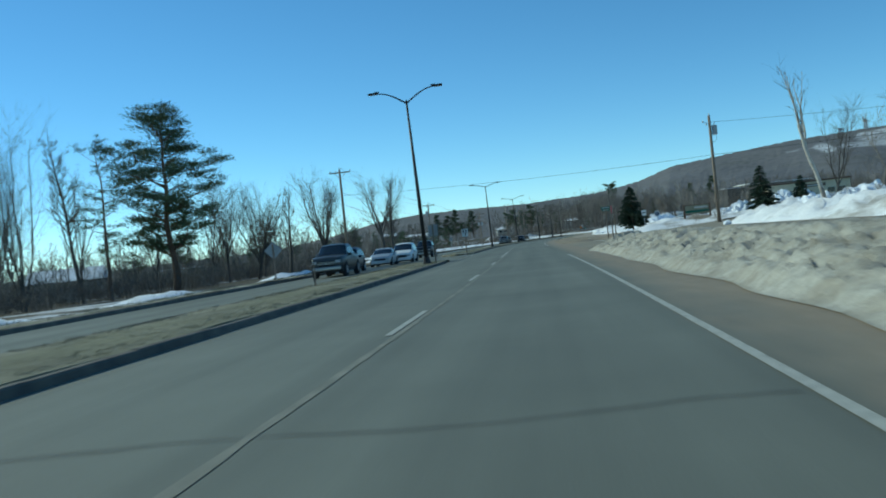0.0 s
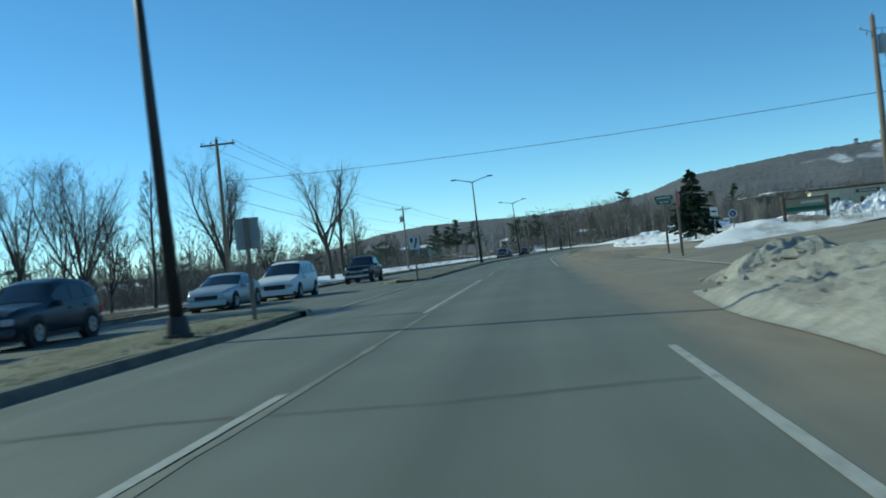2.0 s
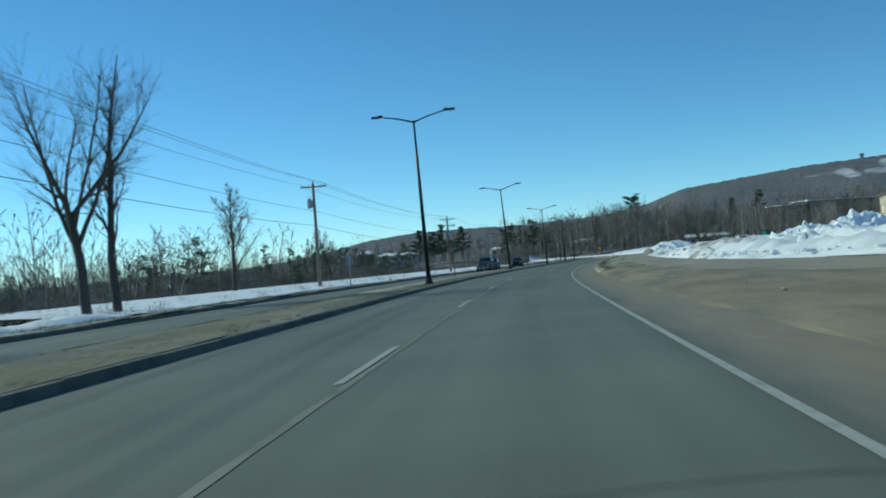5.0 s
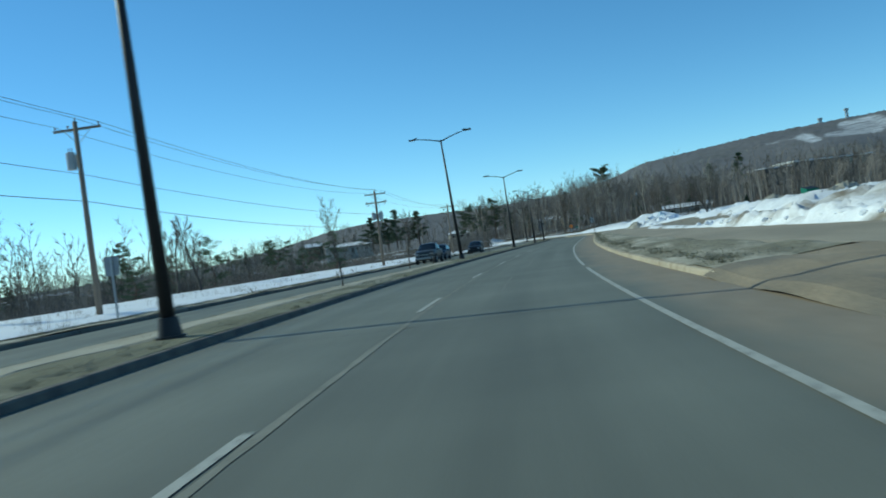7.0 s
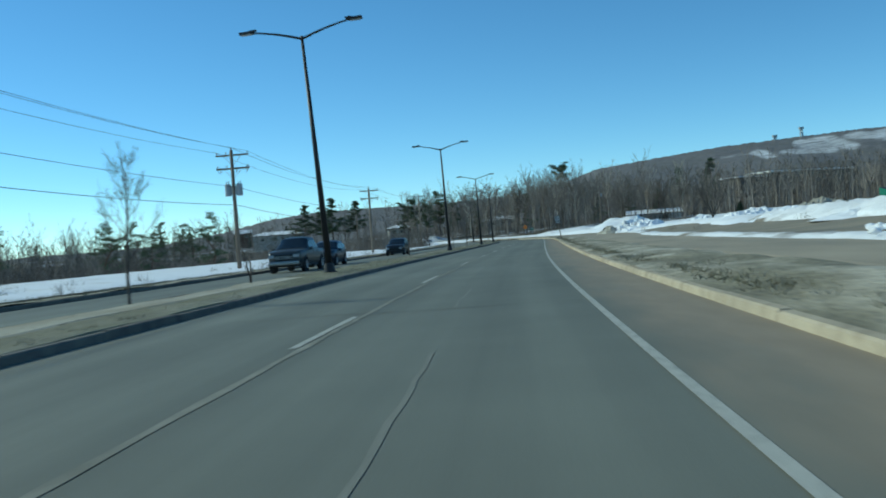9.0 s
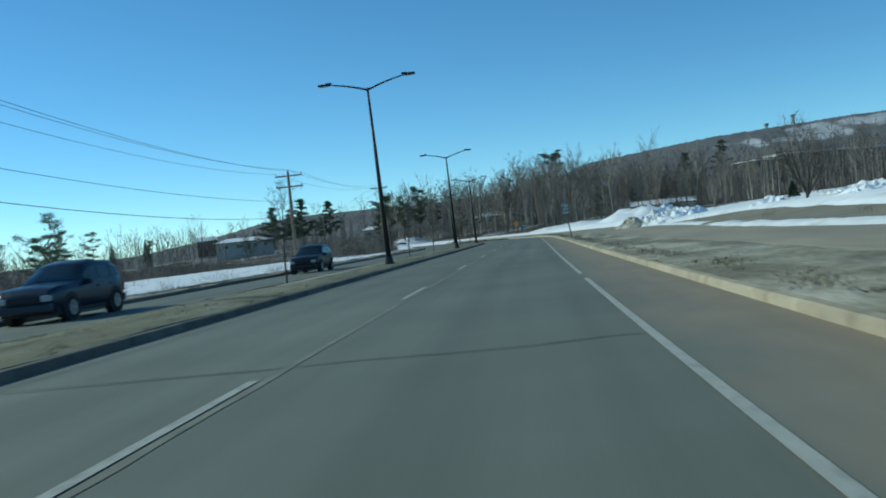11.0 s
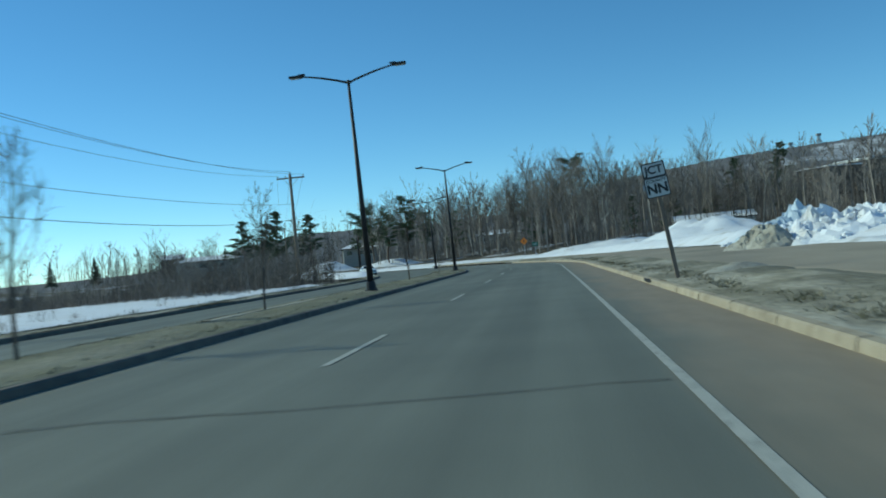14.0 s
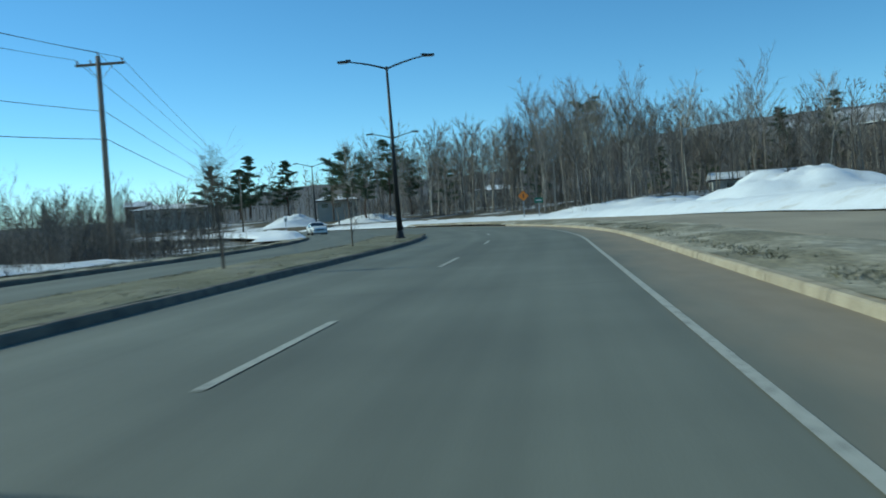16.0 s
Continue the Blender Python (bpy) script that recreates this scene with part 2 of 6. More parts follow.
M["ceramic"] = plain("ceramic", (0.22, 0.16, 0.12), 0.3)
M["wire"] = plain("wire", (0.05, 0.052, 0.055), 0.6)
M["lamp_glass"] = plain("lamp_lens", (0.30, 0.29, 0.26), 0.3)
M["sign_back"] = mat("sign_back", (0.30, 0.31, 0.32), 0.55, 0.4, vary=0.12, scale=4, fine=30, bump=0.05)
M["sign_white"] = mat("sign_white", (0.62, 0.63, 0.62), 0.55, vary=0.1, scale=4, fine=30, bump=0.0)
M["sign_black"] = plain("sign_black", (0.02, 0.02, 0.022), 0.5)
M["sign_green"] = plain("sign_green", (0.012, 0.12, 0.07), 0.5)
M["sign_blue"] = plain("sign_blue", (0.07, 0.09, 0.14), 0.5)
M["sign_orange"] = plain("sign_orange", (0.75, 0.22, 0.02), 0.5)
M["sign_red"] = plain("sign_red", (0.45, 0.03, 0.03), 0.5)
M["sign_tan"] = mat("weathered_tan_board", (0.30, 0.28, 0.19), 0.85, vary=0.2, scale=1.5, fine=20, bump=0.2)
M["beige"] = mat("beige_stucco", (0.64, 0.56, 0.40), 0.9, vary=0.1, scale=0.8, fine=20, bump=0.15)
M["siding"] = mat("pale_siding", (0.42, 0.40, 0.36), 0.8, vary=0.1, scale=0.8, fine=15, bump=0.1, stretch=(0.3, 0.3, 4))
M["brown_wall"] = mat("brown_brick_wall", (0.14, 0.095, 0.07), 0.9, vary=0.2, scale=1.0, fine=15, bump=0.2)
M["dark_wall"] = mat("dark_brick_wall", (0.10, 0.088, 0.08), 0.9, vary=0.2, scale=1.0, fine=15, bump=0.2)
M["dark_roof"] = mat("dark_roof", (0.06, 0.055, 0.055), 0.9, vary=0.2, scale=1, fine=15, bump=0.2)
M["window"] = plain("window_glass", (0.02, 0.025, 0.03), 0.08)
M["trim"] = mat("trim_paint", (0.55, 0.54, 0.50), 0.7, vary=0.08, scale=3, fine=20, bump=0.05)
M["dumpster"] = mat("green_steel", (0.012, 0.13, 0.08), 0.55, 0.2, vary=0.2, scale=2, fine=20, bump=0.1)
M["black_metal"] = plain("black_metal", (0.02, 0.02, 0.022), 0.5, 0.5)
M["tyre"] = mat("tyre_rubber", (0.022, 0.021, 0.02), 0.9, vary=0.2, scale=8, fine=40, bump=0.1)
M["rim"] = plain("rim_metal", (0.35, 0.36, 0.37), 0.35, 0.8)
M["car_glass"] = plain("car_glass", (0.012, 0.015, 0.018), 0.06, spec=0.7)
M["lens"] = plain("lamp_lens_clear", (0.4, 0.41, 0.42), 0.15)
M["tail"] = plain("tail_lens", (0.35, 0.01, 0.01), 0.2)
M["chrome"] = plain("chrome", (0.34, 0.35, 0.36), 0.28, 0.9)
M["car_black"] = mat("black_paint", (0.02, 0.021, 0.024), 0.3, 0.2, vary=0.15, scale=3, fine=20, bump=0.0, spec=0.5)
M["car_blue"] = mat("dark_blue_paint", (0.025, 0.035, 0.055), 0.3, 0.2, vary=0.15, scale=3, fine=20, bump=0.0, spec=0.5)
M["car_grey"] = mat("grey_paint", (0.06, 0.066, 0.07), 0.35, 0.3, vary=0.15, scale=3, fine=20, bump=0.0, spec=0.5)
M["car_white"] = mat("white_paint", (0.68, 0.69, 0.70), 0.35, 0.0, vary=0.08, scale=3, fine=20, bump=0.0, spec=0.5)
M["car_silver"] = mat("silver_paint", (0.42, 0.44, 0.46), 0.35, 0.4, vary=0.08, scale=3, fine=20, bump=0.0, spec=0.5)
M["car_plastic"] = plain("car_plastic", (0.025, 0.025, 0.027), 0.7)

# ---- the road axis as a table ----
_s = np.arange(-66.0, 700.0, 1.0)
_h = np.radians(np.interp(_s, AXIS_S, AXIS_H))
_x = np.concatenate([[0], np.cumsum(-np.sin(_h))])[:-1]
_y = np.concatenate([[0], np.cumsum(np.cos(_h))])[:-1]
_x, _y = _x - _x[66], _y - _y[66]


def axis(s):
    return float(np.interp(s, _s, _x)), float(np.interp(s, _s, _y)), float(np.interp(s, _s, _h))


def at(s, off, z=0.0):
    """The place s metres along the road and off metres to its right."""
    x, y, h = axis(s)
    return Vector((x + math.cos(h) * off, y + math.sin(h) * off, z))


def along(s):
    return math.degrees(axis(s)[2])


def put(ob, s, off, z=0.0, turn=0.0):
    ob.matrix_basis = Matrix.Translation(at(s, off, z)) @ Matrix.Rotation(radians(along(s) + turn), 4, "Z")
    return ob


def smooth(a, b, v):
    u = min(1.0, max(0.0, (v - a) / (b - a)))
    return u * u * (3 - 2 * u)


def right_height(s, off):
    """The ground to the right of the road."""
    z = 0.17 + 0.10 * smooth(4, 6, off) + 0.2 * smooth(6, 12, off)
    z += 0.75 * smooth(12, 22, off) + 1.2 * smooth(30, 120, off) + 1.2 * smooth(22, 50, off) * smooth(235, 300, s)
    if s < 62:
        z += 0.15 * smooth(3.5, 6, off)
    return z


def left_height(s, off):
    d = -off
    return 0.0 - 0.25 * smooth(17, 24, d) - 0.5 * smooth(24, 60, d) + 4.0 * smooth(380, 520, s) * smooth(20, 60, d)


# ---- mesh helpers ----
def mesh_ob(name, verts, faces, material, parent=None, label="", flat=True):
    me = bpy.data.meshes.new(name)
    me.from_pydata([tuple(v) for v in verts], [], faces)
    for m in material if isinstance(material, list) else [material]:
        me.materials.append(m)
    if not flat:
        me.polygons.foreach_set("use_smooth", [True] * len(me.polygons))
    me.update()
    ob = new(name, me)
    if parent:
        ob.parent = parent
    if label:
        ob["label"] = label
    return ob


def part(name, bm, material, parent=None, label="", flat=True):
    me = bpy.data.meshes.new(name)
    bmesh.ops.recalc_face_normals(bm, faces=bm.faces)
    bm.to_mesh(me)
    bm.free()
    me.materials.append(material)
    if not flat:
        me.polygons.foreach_set("use_smooth", [True] * len(me.polygons))
    ob = new(name, me)
    if parent:
        ob.parent = parent
    if label:
        ob["label"] = label
    return ob


def box(bm, x0, x1, y0, y1, z0, z1, bevel=0.0, m=None):
    r = bmesh.ops.create_cube(bm, size=1.0)
    mt = Matrix.Translation(((x0 + x1) / 2, (y0 + y1) / 2, (z0 + z1) / 2)) @ Matrix.Diagonal((x1 - x0, y1 - y0, z1 - z0, 1))
    bmesh.ops.transform(bm, matrix=(m @ mt) if m else mt, verts=r["verts"])
    if bevel:
        es = list({e for v in r["verts"] for e in v.link_edges})
        bmesh.ops.bevel(bm, geom=es, offset=bevel, segments=2, affect="EDGES", profile=0.6)
    return bm


def cyl(bm, p0, p1, r0, r1=None, sides=12):
    p0, p1 = Vector(p0), Vector(p1)
    d = p1 - p0
    r = bmesh.ops.create_cone(bm, cap_ends=True, segments=sides, radius1=r0, radius2=r0 if r1 is None else r1, depth=d.length)
    bmesh.ops.transform(bm, matrix=Matrix.Translation((p0 + p1) / 2) @ d.to_track_quat("Z", "Y").to_matrix().to_4x4(), verts=r["verts"])
    return bm


def B():
    return bmesh.new()


def thing(name, label, category, group=""):
    return tagged(new(name), label, category, group)


def curve(name, pts, radius, material, parent=None, label=""):
    cu = bpy.data.curves.new(name, "CURVE")
    cu.dimensions = "3D"
    cu.bevel_depth, cu.bevel_resolution = radius, 1
    sp = cu.splines.new("POLY")
    sp.points.add(len(pts) - 1)
    for q, p in zip(sp.points, pts):
        q.co = (*p, 1)
    cu.materials.append(material)
    me = bpy.data.meshes.new_from_object(bpy.data.objects.new("tmp", cu))
    ob = new(name, me)
    if parent:
        ob.parent = parent
    if label:
        ob["label"] = label
    return ob


def strip(name, s0, s1, offs, zs, material, step=4.0, parent=None, label="", flat=True, rough=0.0):
    """A sheet that follows the road: a row of offsets and heights carried from s0 to s1. offs and zs may be functions of s."""
    n = max(2, int(round((s1 - s0) / step)) + 1)
    verts, faces = [], []
    for i in range(n):
        s = s0 + (s1 - s0) * i / (n - 1)
        oo = offs(s) if callable(offs) else offs
        zz = zs(s) if callable(zs) else zs
        for o, z in zip(oo, zz):
            w = noise.noise(Vector((s * 0.35, o * 0.7, 3.0))) * rough if rough else 0
            verts.append(at(s, o, z + w))
    k = len(oo)
    for i in range(n - 1):
        for j in range(k - 1):
            a = i * k + j
            faces.append((a, a + 1, a + k + 1, a + k))
    ob = mesh_ob(name, verts, faces, material, parent, label, flat)
    uv = ob.data.uv_layers.new(name="road")
    coords = []
    for i in range(n):
        s = s0 + (s1 - s0) * i / (n - 1)
        coords += [(o, s) for o in (offs(s) if callable(offs) else offs)]
    uv.data.foreach_set("uv", [c for lp in ob.data.loops for c in coords[lp.vertex_index]])
    return ob

# ---- ground, far hill ----
def axis_coords(px, py):
    """Metres along and to the right of the road for arrays of places."""
    d2 = (px[:, None] - _x[None, ::4]) ** 2 + (py[:, None] - _y[None, ::4]) ** 2
    j = d2.argmin(1) * 4
    off = (px - _x[j]) * np.cos(_h[j]) + (py - _y[j]) * np.sin(_h[j])
    return _s[j], off


def build_ground():
    xs = np.concatenate([[-3200, -2000, -1200, -800, -500, -350, -250, -180, -130], np.arange(-100, 101, 4), [115, 130, 150, 180, 220, 270, 350, 450, 600, 800, 1200, 2000, 3200]])
    ys = np.concatenate([[-600, -300, -150], np.arange(-80, 561, 6), [580, 610, 650, 700, 760, 850, 1000, 1300, 1800, 2600, 3600]])
    gx, gy = np.meshgrid(xs, ys)
    px, py = gx.ravel().astype(float), gy.ravel().astype(float)
    s, off = axis_coords(px, py)
    verts = []
    for x, y, a, o in zip(px, py, s, off):
        if -20 < o < 17:
            z = -0.45
        elif o >= 0:
            z = right_height(a, o) - 0.35 * (1 - smooth(48, 60, o))
            if 60 < a < 98 and o < 75:
                z -= 0.4
        else:
            z = left_height(a, o) - 0.1
        z += 0.5 * noise.noise(Vector((x * 0.03, y * 0.03, 0.5))) * smooth(25, 60, abs(o))
        verts.append((x, y, z))
    k = len(xs)
    faces = [(i * k + j, i * k + j + 1, (i + 1) * k + j + 1, (i + 1) * k + j) for i in range(len(ys) - 1) for j in range(k - 1)]
    tagged(mesh_ob("ground", verts, faces, M["ground"], flat=False), "brown winter ground with patches of old snow", "ground", kind="structure")


build_ground()

# the long wooded ridge: its rise in degrees over its bearing from the road
HILL_AZ = (-40, -26, -18, -14, -11, -8, -5, -1, 4, 7, 9, 12, 16, 20, 24, 28, 34, 42, 60)
HILL_EL = (0.5, 0.7, 0.9, 1.45, 2.05, 2.35, 2.35, 2.3, 2.5, 3.0, 3.7, 4.0, 4.35, 4.5, 4.6, 4.55, 4.2, 3.4, 2.0)


def hill_point(az, r):
    el = float(np.interp(az, HILL_AZ, HILL_EL))
    crest = 1750.0
    top = math.tan(radians(el)) * crest
    u = (r - 650) / (crest - 650)
    z = top * max(0.0, u) ** 1.3 if u < 1 else top * (1 - 0.5 * smooth(1.0, 1.6, u))
    w = 9 * noise.noise(Vector((az * 0.22, r * 0.004, 1.3))) * smooth(0.1, 0.7, u) * smooth(1.02, 0.8, u)
    a = radians(az)
    return Vector((r * math.sin(a), 150 + r * math.cos(a), max(z + w, -2) - 2))


# ski runs: bearing and distance at both ends, half-width in degrees, and how bare of trees they are
RUNS = (
    (16.4, 1540, 18.2, 1520, 0.17, 0.51), (18.4, 1525, 19.1, 1430, 0.44, 0.85), (19.9, 1475, 21.2, 1465, 0.44, 0.68),
    (20.7, 1650, 22.2, 1660, 0.37, 0.85), (22.2, 1655, 23.4, 1450, 0.51, 0.77), (21.0, 1600, 22.6, 1530, 0.77, 0.64),
    (20.6, 1460, 22.4, 1440, 0.44, 0.72), (23.6, 1645, 25.0, 1560, 0.61, 0.77), (24.4, 1600, 25.1, 1520, 0.51, 0.68),
    (25.2, 1640, 27.6, 1610, 0.71, 0.81), (26.0, 1560, 28.0, 1500, 0.65, 0.68), (28.5, 1650, 29.5, 1450, 0.85, 0.77))


def cleared(az, r):
    """How bare the slope is at a bearing and distance: the nearest run counts."""
    best, q = 0.0, np.array((az, r / 130.0))
    for a0, r0, a1, r1, w, bare in RUNS:
        p, d = np.array((a0, r0 / 130.0)), np.array((a1 - a0, (r1 - r0) / 130.0))
        u = min(1.0, max(0.0, float((q - p) @ d / (d @ d))))
        best = max(best, bare * smooth(1.5, 0.4, float(np.linalg.norm(q - p - u * d)) / w))
    return best


def build_hill():
    rng = random.Random(5)
    azs = np.arange(-40, 60.01, 0.11)
    rs = np.concatenate([np.concatenate([np.arange(640, 1350, 45), np.arange(1350, 1750, 22)]), np.arange(1750, 2400, 130)])
    verts, faces, snow = [], [], []
    for r in rs:
        for az in azs:
            p = hill_point(az, r)
            c = cleared(az, r) if 16 < az < 31 and r > 1390 else 0.0
            snow.append(c)
            rise = rng.random() ** 2 * (1.2 + 0.8 * (r > 1650)) * (1 - c)
            verts.append((p.x, p.y, p.z + rise))
    k = len(azs)
    for i in range(len(rs) - 1):
        for j in range(k - 1):
            faces.append((i * k + j, i * k + j + 1, (i + 1) * k + j + 1, (i + 1) * k + j))
    ob = mesh_ob("wooded_ridge", verts, faces, M["hazy_hillside"], flat=False)
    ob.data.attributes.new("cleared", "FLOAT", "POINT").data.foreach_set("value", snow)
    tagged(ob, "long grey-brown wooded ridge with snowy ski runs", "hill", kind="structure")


build_hill()


# ---- road, medians, kerbs ----
road = tagged(strip("road", -60, 560, [-15.2, -12.4, -9.6, -6.3, -4.4, -2.5, -0.5, 1.5, 3.25], [-0.03, 0, 0, -0.02, -0.01, 0, 0, 0, -0.02], M["asphalt"], 4), "worn grey asphalt of a divided road", "road", kind="structure")
tagged(strip("side_street", 58, 97, [3.25, 4.5, 6, 9, 12, 16, 24, 40, 70], [-0.02, 0.01, 0.06, 0.26, 0.42, 0.70, 1.16, 1.3, 1.9], M["asphalt_old"], 3), "worn asphalt side street rising from the junction", "road", kind="structure")


def median(s0, s1, off0=-6.45, off1=-9.55):
    """The raised strip between the carriageways, with rounded ends."""
    root = tagged(new("median"), "raised median strip of dry grass with concrete kerbs", "median", kind="structure")
    mid, half = (off0 + off1) / 2, (off0 - off1) / 2

    def offs(s):
        e = min(s - s0, s1 - s)
        w = half if e > half else math.sqrt(max(0.02, half * half - (half - e) ** 2))
        return [mid + w * k for k in (1.0, 0.97, 0.6, 0.2, -0.2, -0.6, -0.97, -1.0)]

    strip("median_grass", s0, s1, offs, [0.02, 0.125, 0.15, 0.17, 0.17, 0.15, 0.125, 0.02], M["grass"], 1.2, root, rough=0.035)
    return root


MEDIANS = [median(-60, 66.5), median(92.5, 357)]

# strips of sand left by the ploughs on the median
for s0, s1, o, w in ((138, 205, -8.5, 1.05), (238, 262, -8.4, 0.4), (283, 296, -8.6, 0.25)):
    edge = lambda s, side: w * (0.7 + 0.6 * noise.noise(Vector((s * 0.3, side, 0))))
    tagged(strip("median_sand", s0, s1, lambda s: [o + edge(s, 1), o + edge(s, 1) * 0.75, o - edge(s, 9) * 0.75, o - edge(s, 9)], [0.11, 0.183, 0.183, 0.11], M["sand_pale"], 1.0), "pale strip of plough sand on the median", "sand", kind="structure")

# dry ground between kerb and frontage road, frontage road, left verge
fr_out = lambda s: 9.3 + 4.6 * smooth(145, 112, s) + 3.0 * smooth(240, 292, s) - 8.2 * smooth(335, 395, s)
fr_in = lambda s: min(6.0 + 3.4 * smooth(140, 104, s), fr_out(s) - 0.8)
tagged(strip("right_verge", 90, 152.4, lambda s: [3.0, 3.25] + [3.25 + (fr_in(s) - 3.25) * k for k in (0.15, 0.35, 0.55, 0.8, 1)] + [fr_in(s) + 0.5], lambda s: [v * smooth(92, 104, s) + w * smooth(104, 92, s) + q * smooth(132, 152, s) + 0.012 for v, w, q in zip([-0.06, 0.0, 0.07, 0.15, 0.22, 0.27, 0.275, 0.2], [-0.12, -0.08, -0.06, -0.02, 0.04, 0.14, 0.22, 0.26], [0.06, 0.12, 0.1, 0.06, 0.02, 0, 0, 0])], M["sand"], 0.6, rough=0.1), "bare sandy verge beside the road", "verge", kind="structure")
tagged(strip("right_verge", 152, 420, lambda s: [3.25 + 0.0 * s] + [3.25 + (fr_in(s) - 3.25) * k for k in (0.12, 0.3, 0.5, 0.7, 0.88, 1)], [0.11, 0.15, 0.20, 0.25, 0.29, 0.31, 0.26], M["verge"], 0.8, rough=0.09), "matted brown winter grass verge", "verge", kind="structure")
tagged(strip("frontage_road", 90, 420, lambda s: [fr_in(s) - 0.5, fr_in(s) + 0.1, (fr_in(s) + fr_out(s)) / 2, fr_out(s), fr_out(s) + 1.0], lambda s: [v * smooth(94, 112, s) + w * smooth(112, 94, s) + 0.01 for v, w in zip([0.16, 0.27, 0.33, 0.37, 0.37], [0.19, 0.23, 0.34, 0.5, 0.56])], M["sand_road"], 2, rough=0.02), "sandy tan frontage road", "road", kind="structure")
tagged(strip("side_lot", 170, 312, lambda s: [fr_out(s) + k for k in (0.4, 2.5, 4, 5.5, 7, 8.5, 10)], lambda s: [0.34] + [right_height(s, fr_out(s) + k) - 0.03 for k in (2.5, 4, 5.5, 7, 8.5)] + [right_height(s, fr_out(s) + 10) - 0.25], M["asphalt_old"], 2, rough=0.03), "wet grey asphalt lot beside the frontage road", "lot", kind="structure")
tagged(strip("snow_lot", -60, 66, [5.4, 8, 10, 12.8], [0.46, 0.55, 0.6, 0.62], M["asphalt_old"], 3, rough=0.05), "sandy grey lot behind the snow bank", "road", kind="structure")
tagged(strip("left_verge", -60, 480, [-15.35, -16.0, -17.2, -18.2], lambda s: [0.14, 0.16, 0.05, -0.25], M["verge"], 2.0, rough=0.1), "dark matted grass along the far kerb", "verge", kind="structure")


# ---- snow ----
def snow_sheet(name, s0, s1, inner, outer, base, ridge, label, material, step=1.2, cols=26, seed=1.0, rw=4.0, thick=0.2, power=1.8, rough=0.05, wave=1.0, chunk=0.45):
    """A bumpy sheet of snow beside the road: a ploughed ridge at its inner edge, then a flatter field."""
    n = int((s1 - s0) / step) + 1
    verts, faces = [], []
    for i in range(n):
        s = s0 + (s1 - s0) * i / (n - 1)
        a, b = inner(s), outer(s)
        ends = smooth(s0, s0 + 5, s) * smooth(s1, s1 - 5, s)
        for j in range(cols):
            u = (j / (cols - 1)) ** power
            o = a + (b - a) * u
            d = abs(o - a)
            p = Vector((s * 0.32, o * 0.5, seed))
            lump = 0.62 + wave * (0.42 * noise.noise(p) + 0.28 * noise.noise(p * 2.3)) + 0.14 * noise.noise(p * 6.0) + rough * (noise.noise(p * 13.0) + noise.noise(p * 29.0)) + chunk * (0.5 - 1.6 * abs(noise.noise(p * 3.4)) + 0.35 - 1.1 * abs(noise.noise(p * 8.1)))
            h = ridge(s) * max(0.0, lump) * smooth(0, rw * 0.45, d) * (1 - 0.72 * smooth(rw * 0.5, rw * 1.6, d)) + thick * smooth(0, 0.5, d) * (0.7 + 0.5 * noise.noise(p * 1.2))
            fade = smooth(1.0, 0.9, u) * ends
            verts.append(at(s, o, base(s, o) + h * fade - 0.04 * (1 - fade)))
    for i in range(n - 1):
        for j in range(cols - 1):
            q = i * cols + j
            faces.append((q, q + 1, q + cols + 1, q + cols))
    return tagged(mesh_ob(name, verts, faces, material, flat=False), label, "snow", kind="stuff")


snow_sheet("snow_bank", -60, 60, lambda s: 2.85 + 0.35 * noise.noise(Vector((s * 0.2, 0, 0))), lambda s: 7.6 + 0.8 * noise.noise(Vector((s * 0.15, 4, 0))), lambda s, o: 0.5 * smooth(3.6, 6.0, o), lambda s: 0.30 - 0.08 * smooth(40, 58, s), "dirty ploughed snow bank along the road edge", M["snow_dirty"], 0.25, 52, 2.0, 2.6, 0.25, 1.2, 0.36, chunk=0.6)
snow_sheet("snow_field", -60, 67, lambda s: 12.2, lambda s: 58, lambda s, o: right_height(s, o) - 0.05, lambda s: 0.7, "uneven snow with bare earth behind the lot", M["snow_thin"], 0.6, 44, 5.0, 4.0, 0.2, 2.0, 0.3, chunk=0.6)
snow_sheet("snow_field", 91, 250, lambda s: fr_out(s) - 5.0 * smooth(108, 92, s) + 0.3 + 7.5 * smooth(176, 196, s) + 0.6 * noise.noise(Vector((s * 0.15, 3, 0))), lambda s: 60, lambda s, o: right_height(s, o) - 0.05, lambda s: 0.6 + 0.2 * smooth(118, 95, s) + 0.35 * smooth(140, 160, s) * smooth(190, 172, s), "ploughed white snow with bare earth showing beyond the frontage road", M["snow_thin"], 0.8, 40, 8.0, 5.0, 0.2, 2.0, 0.28)
snow_sheet("snow_field", 246, 470, lambda s: fr_out(s) + 0.3 + 6.5 * smooth(306, 285, s) + 0.5 * noise.noise(Vector((s * 0.15, 7, 0))), lambda s: 60 - 15 * smooth(330, 400, s), lambda s, o: right_height(s, o) * (1 - 0.5 * smooth(350, 400, s)) - 0.03, lambda s: 0.35 + 0.55 * smooth(310, 335, s) * smooth(400, 365, s), "smooth white snow bank beyond the frontage road", M["snow"], 1.2, 32, 11.0, 5.0, wave=0.35, chunk=0.08)
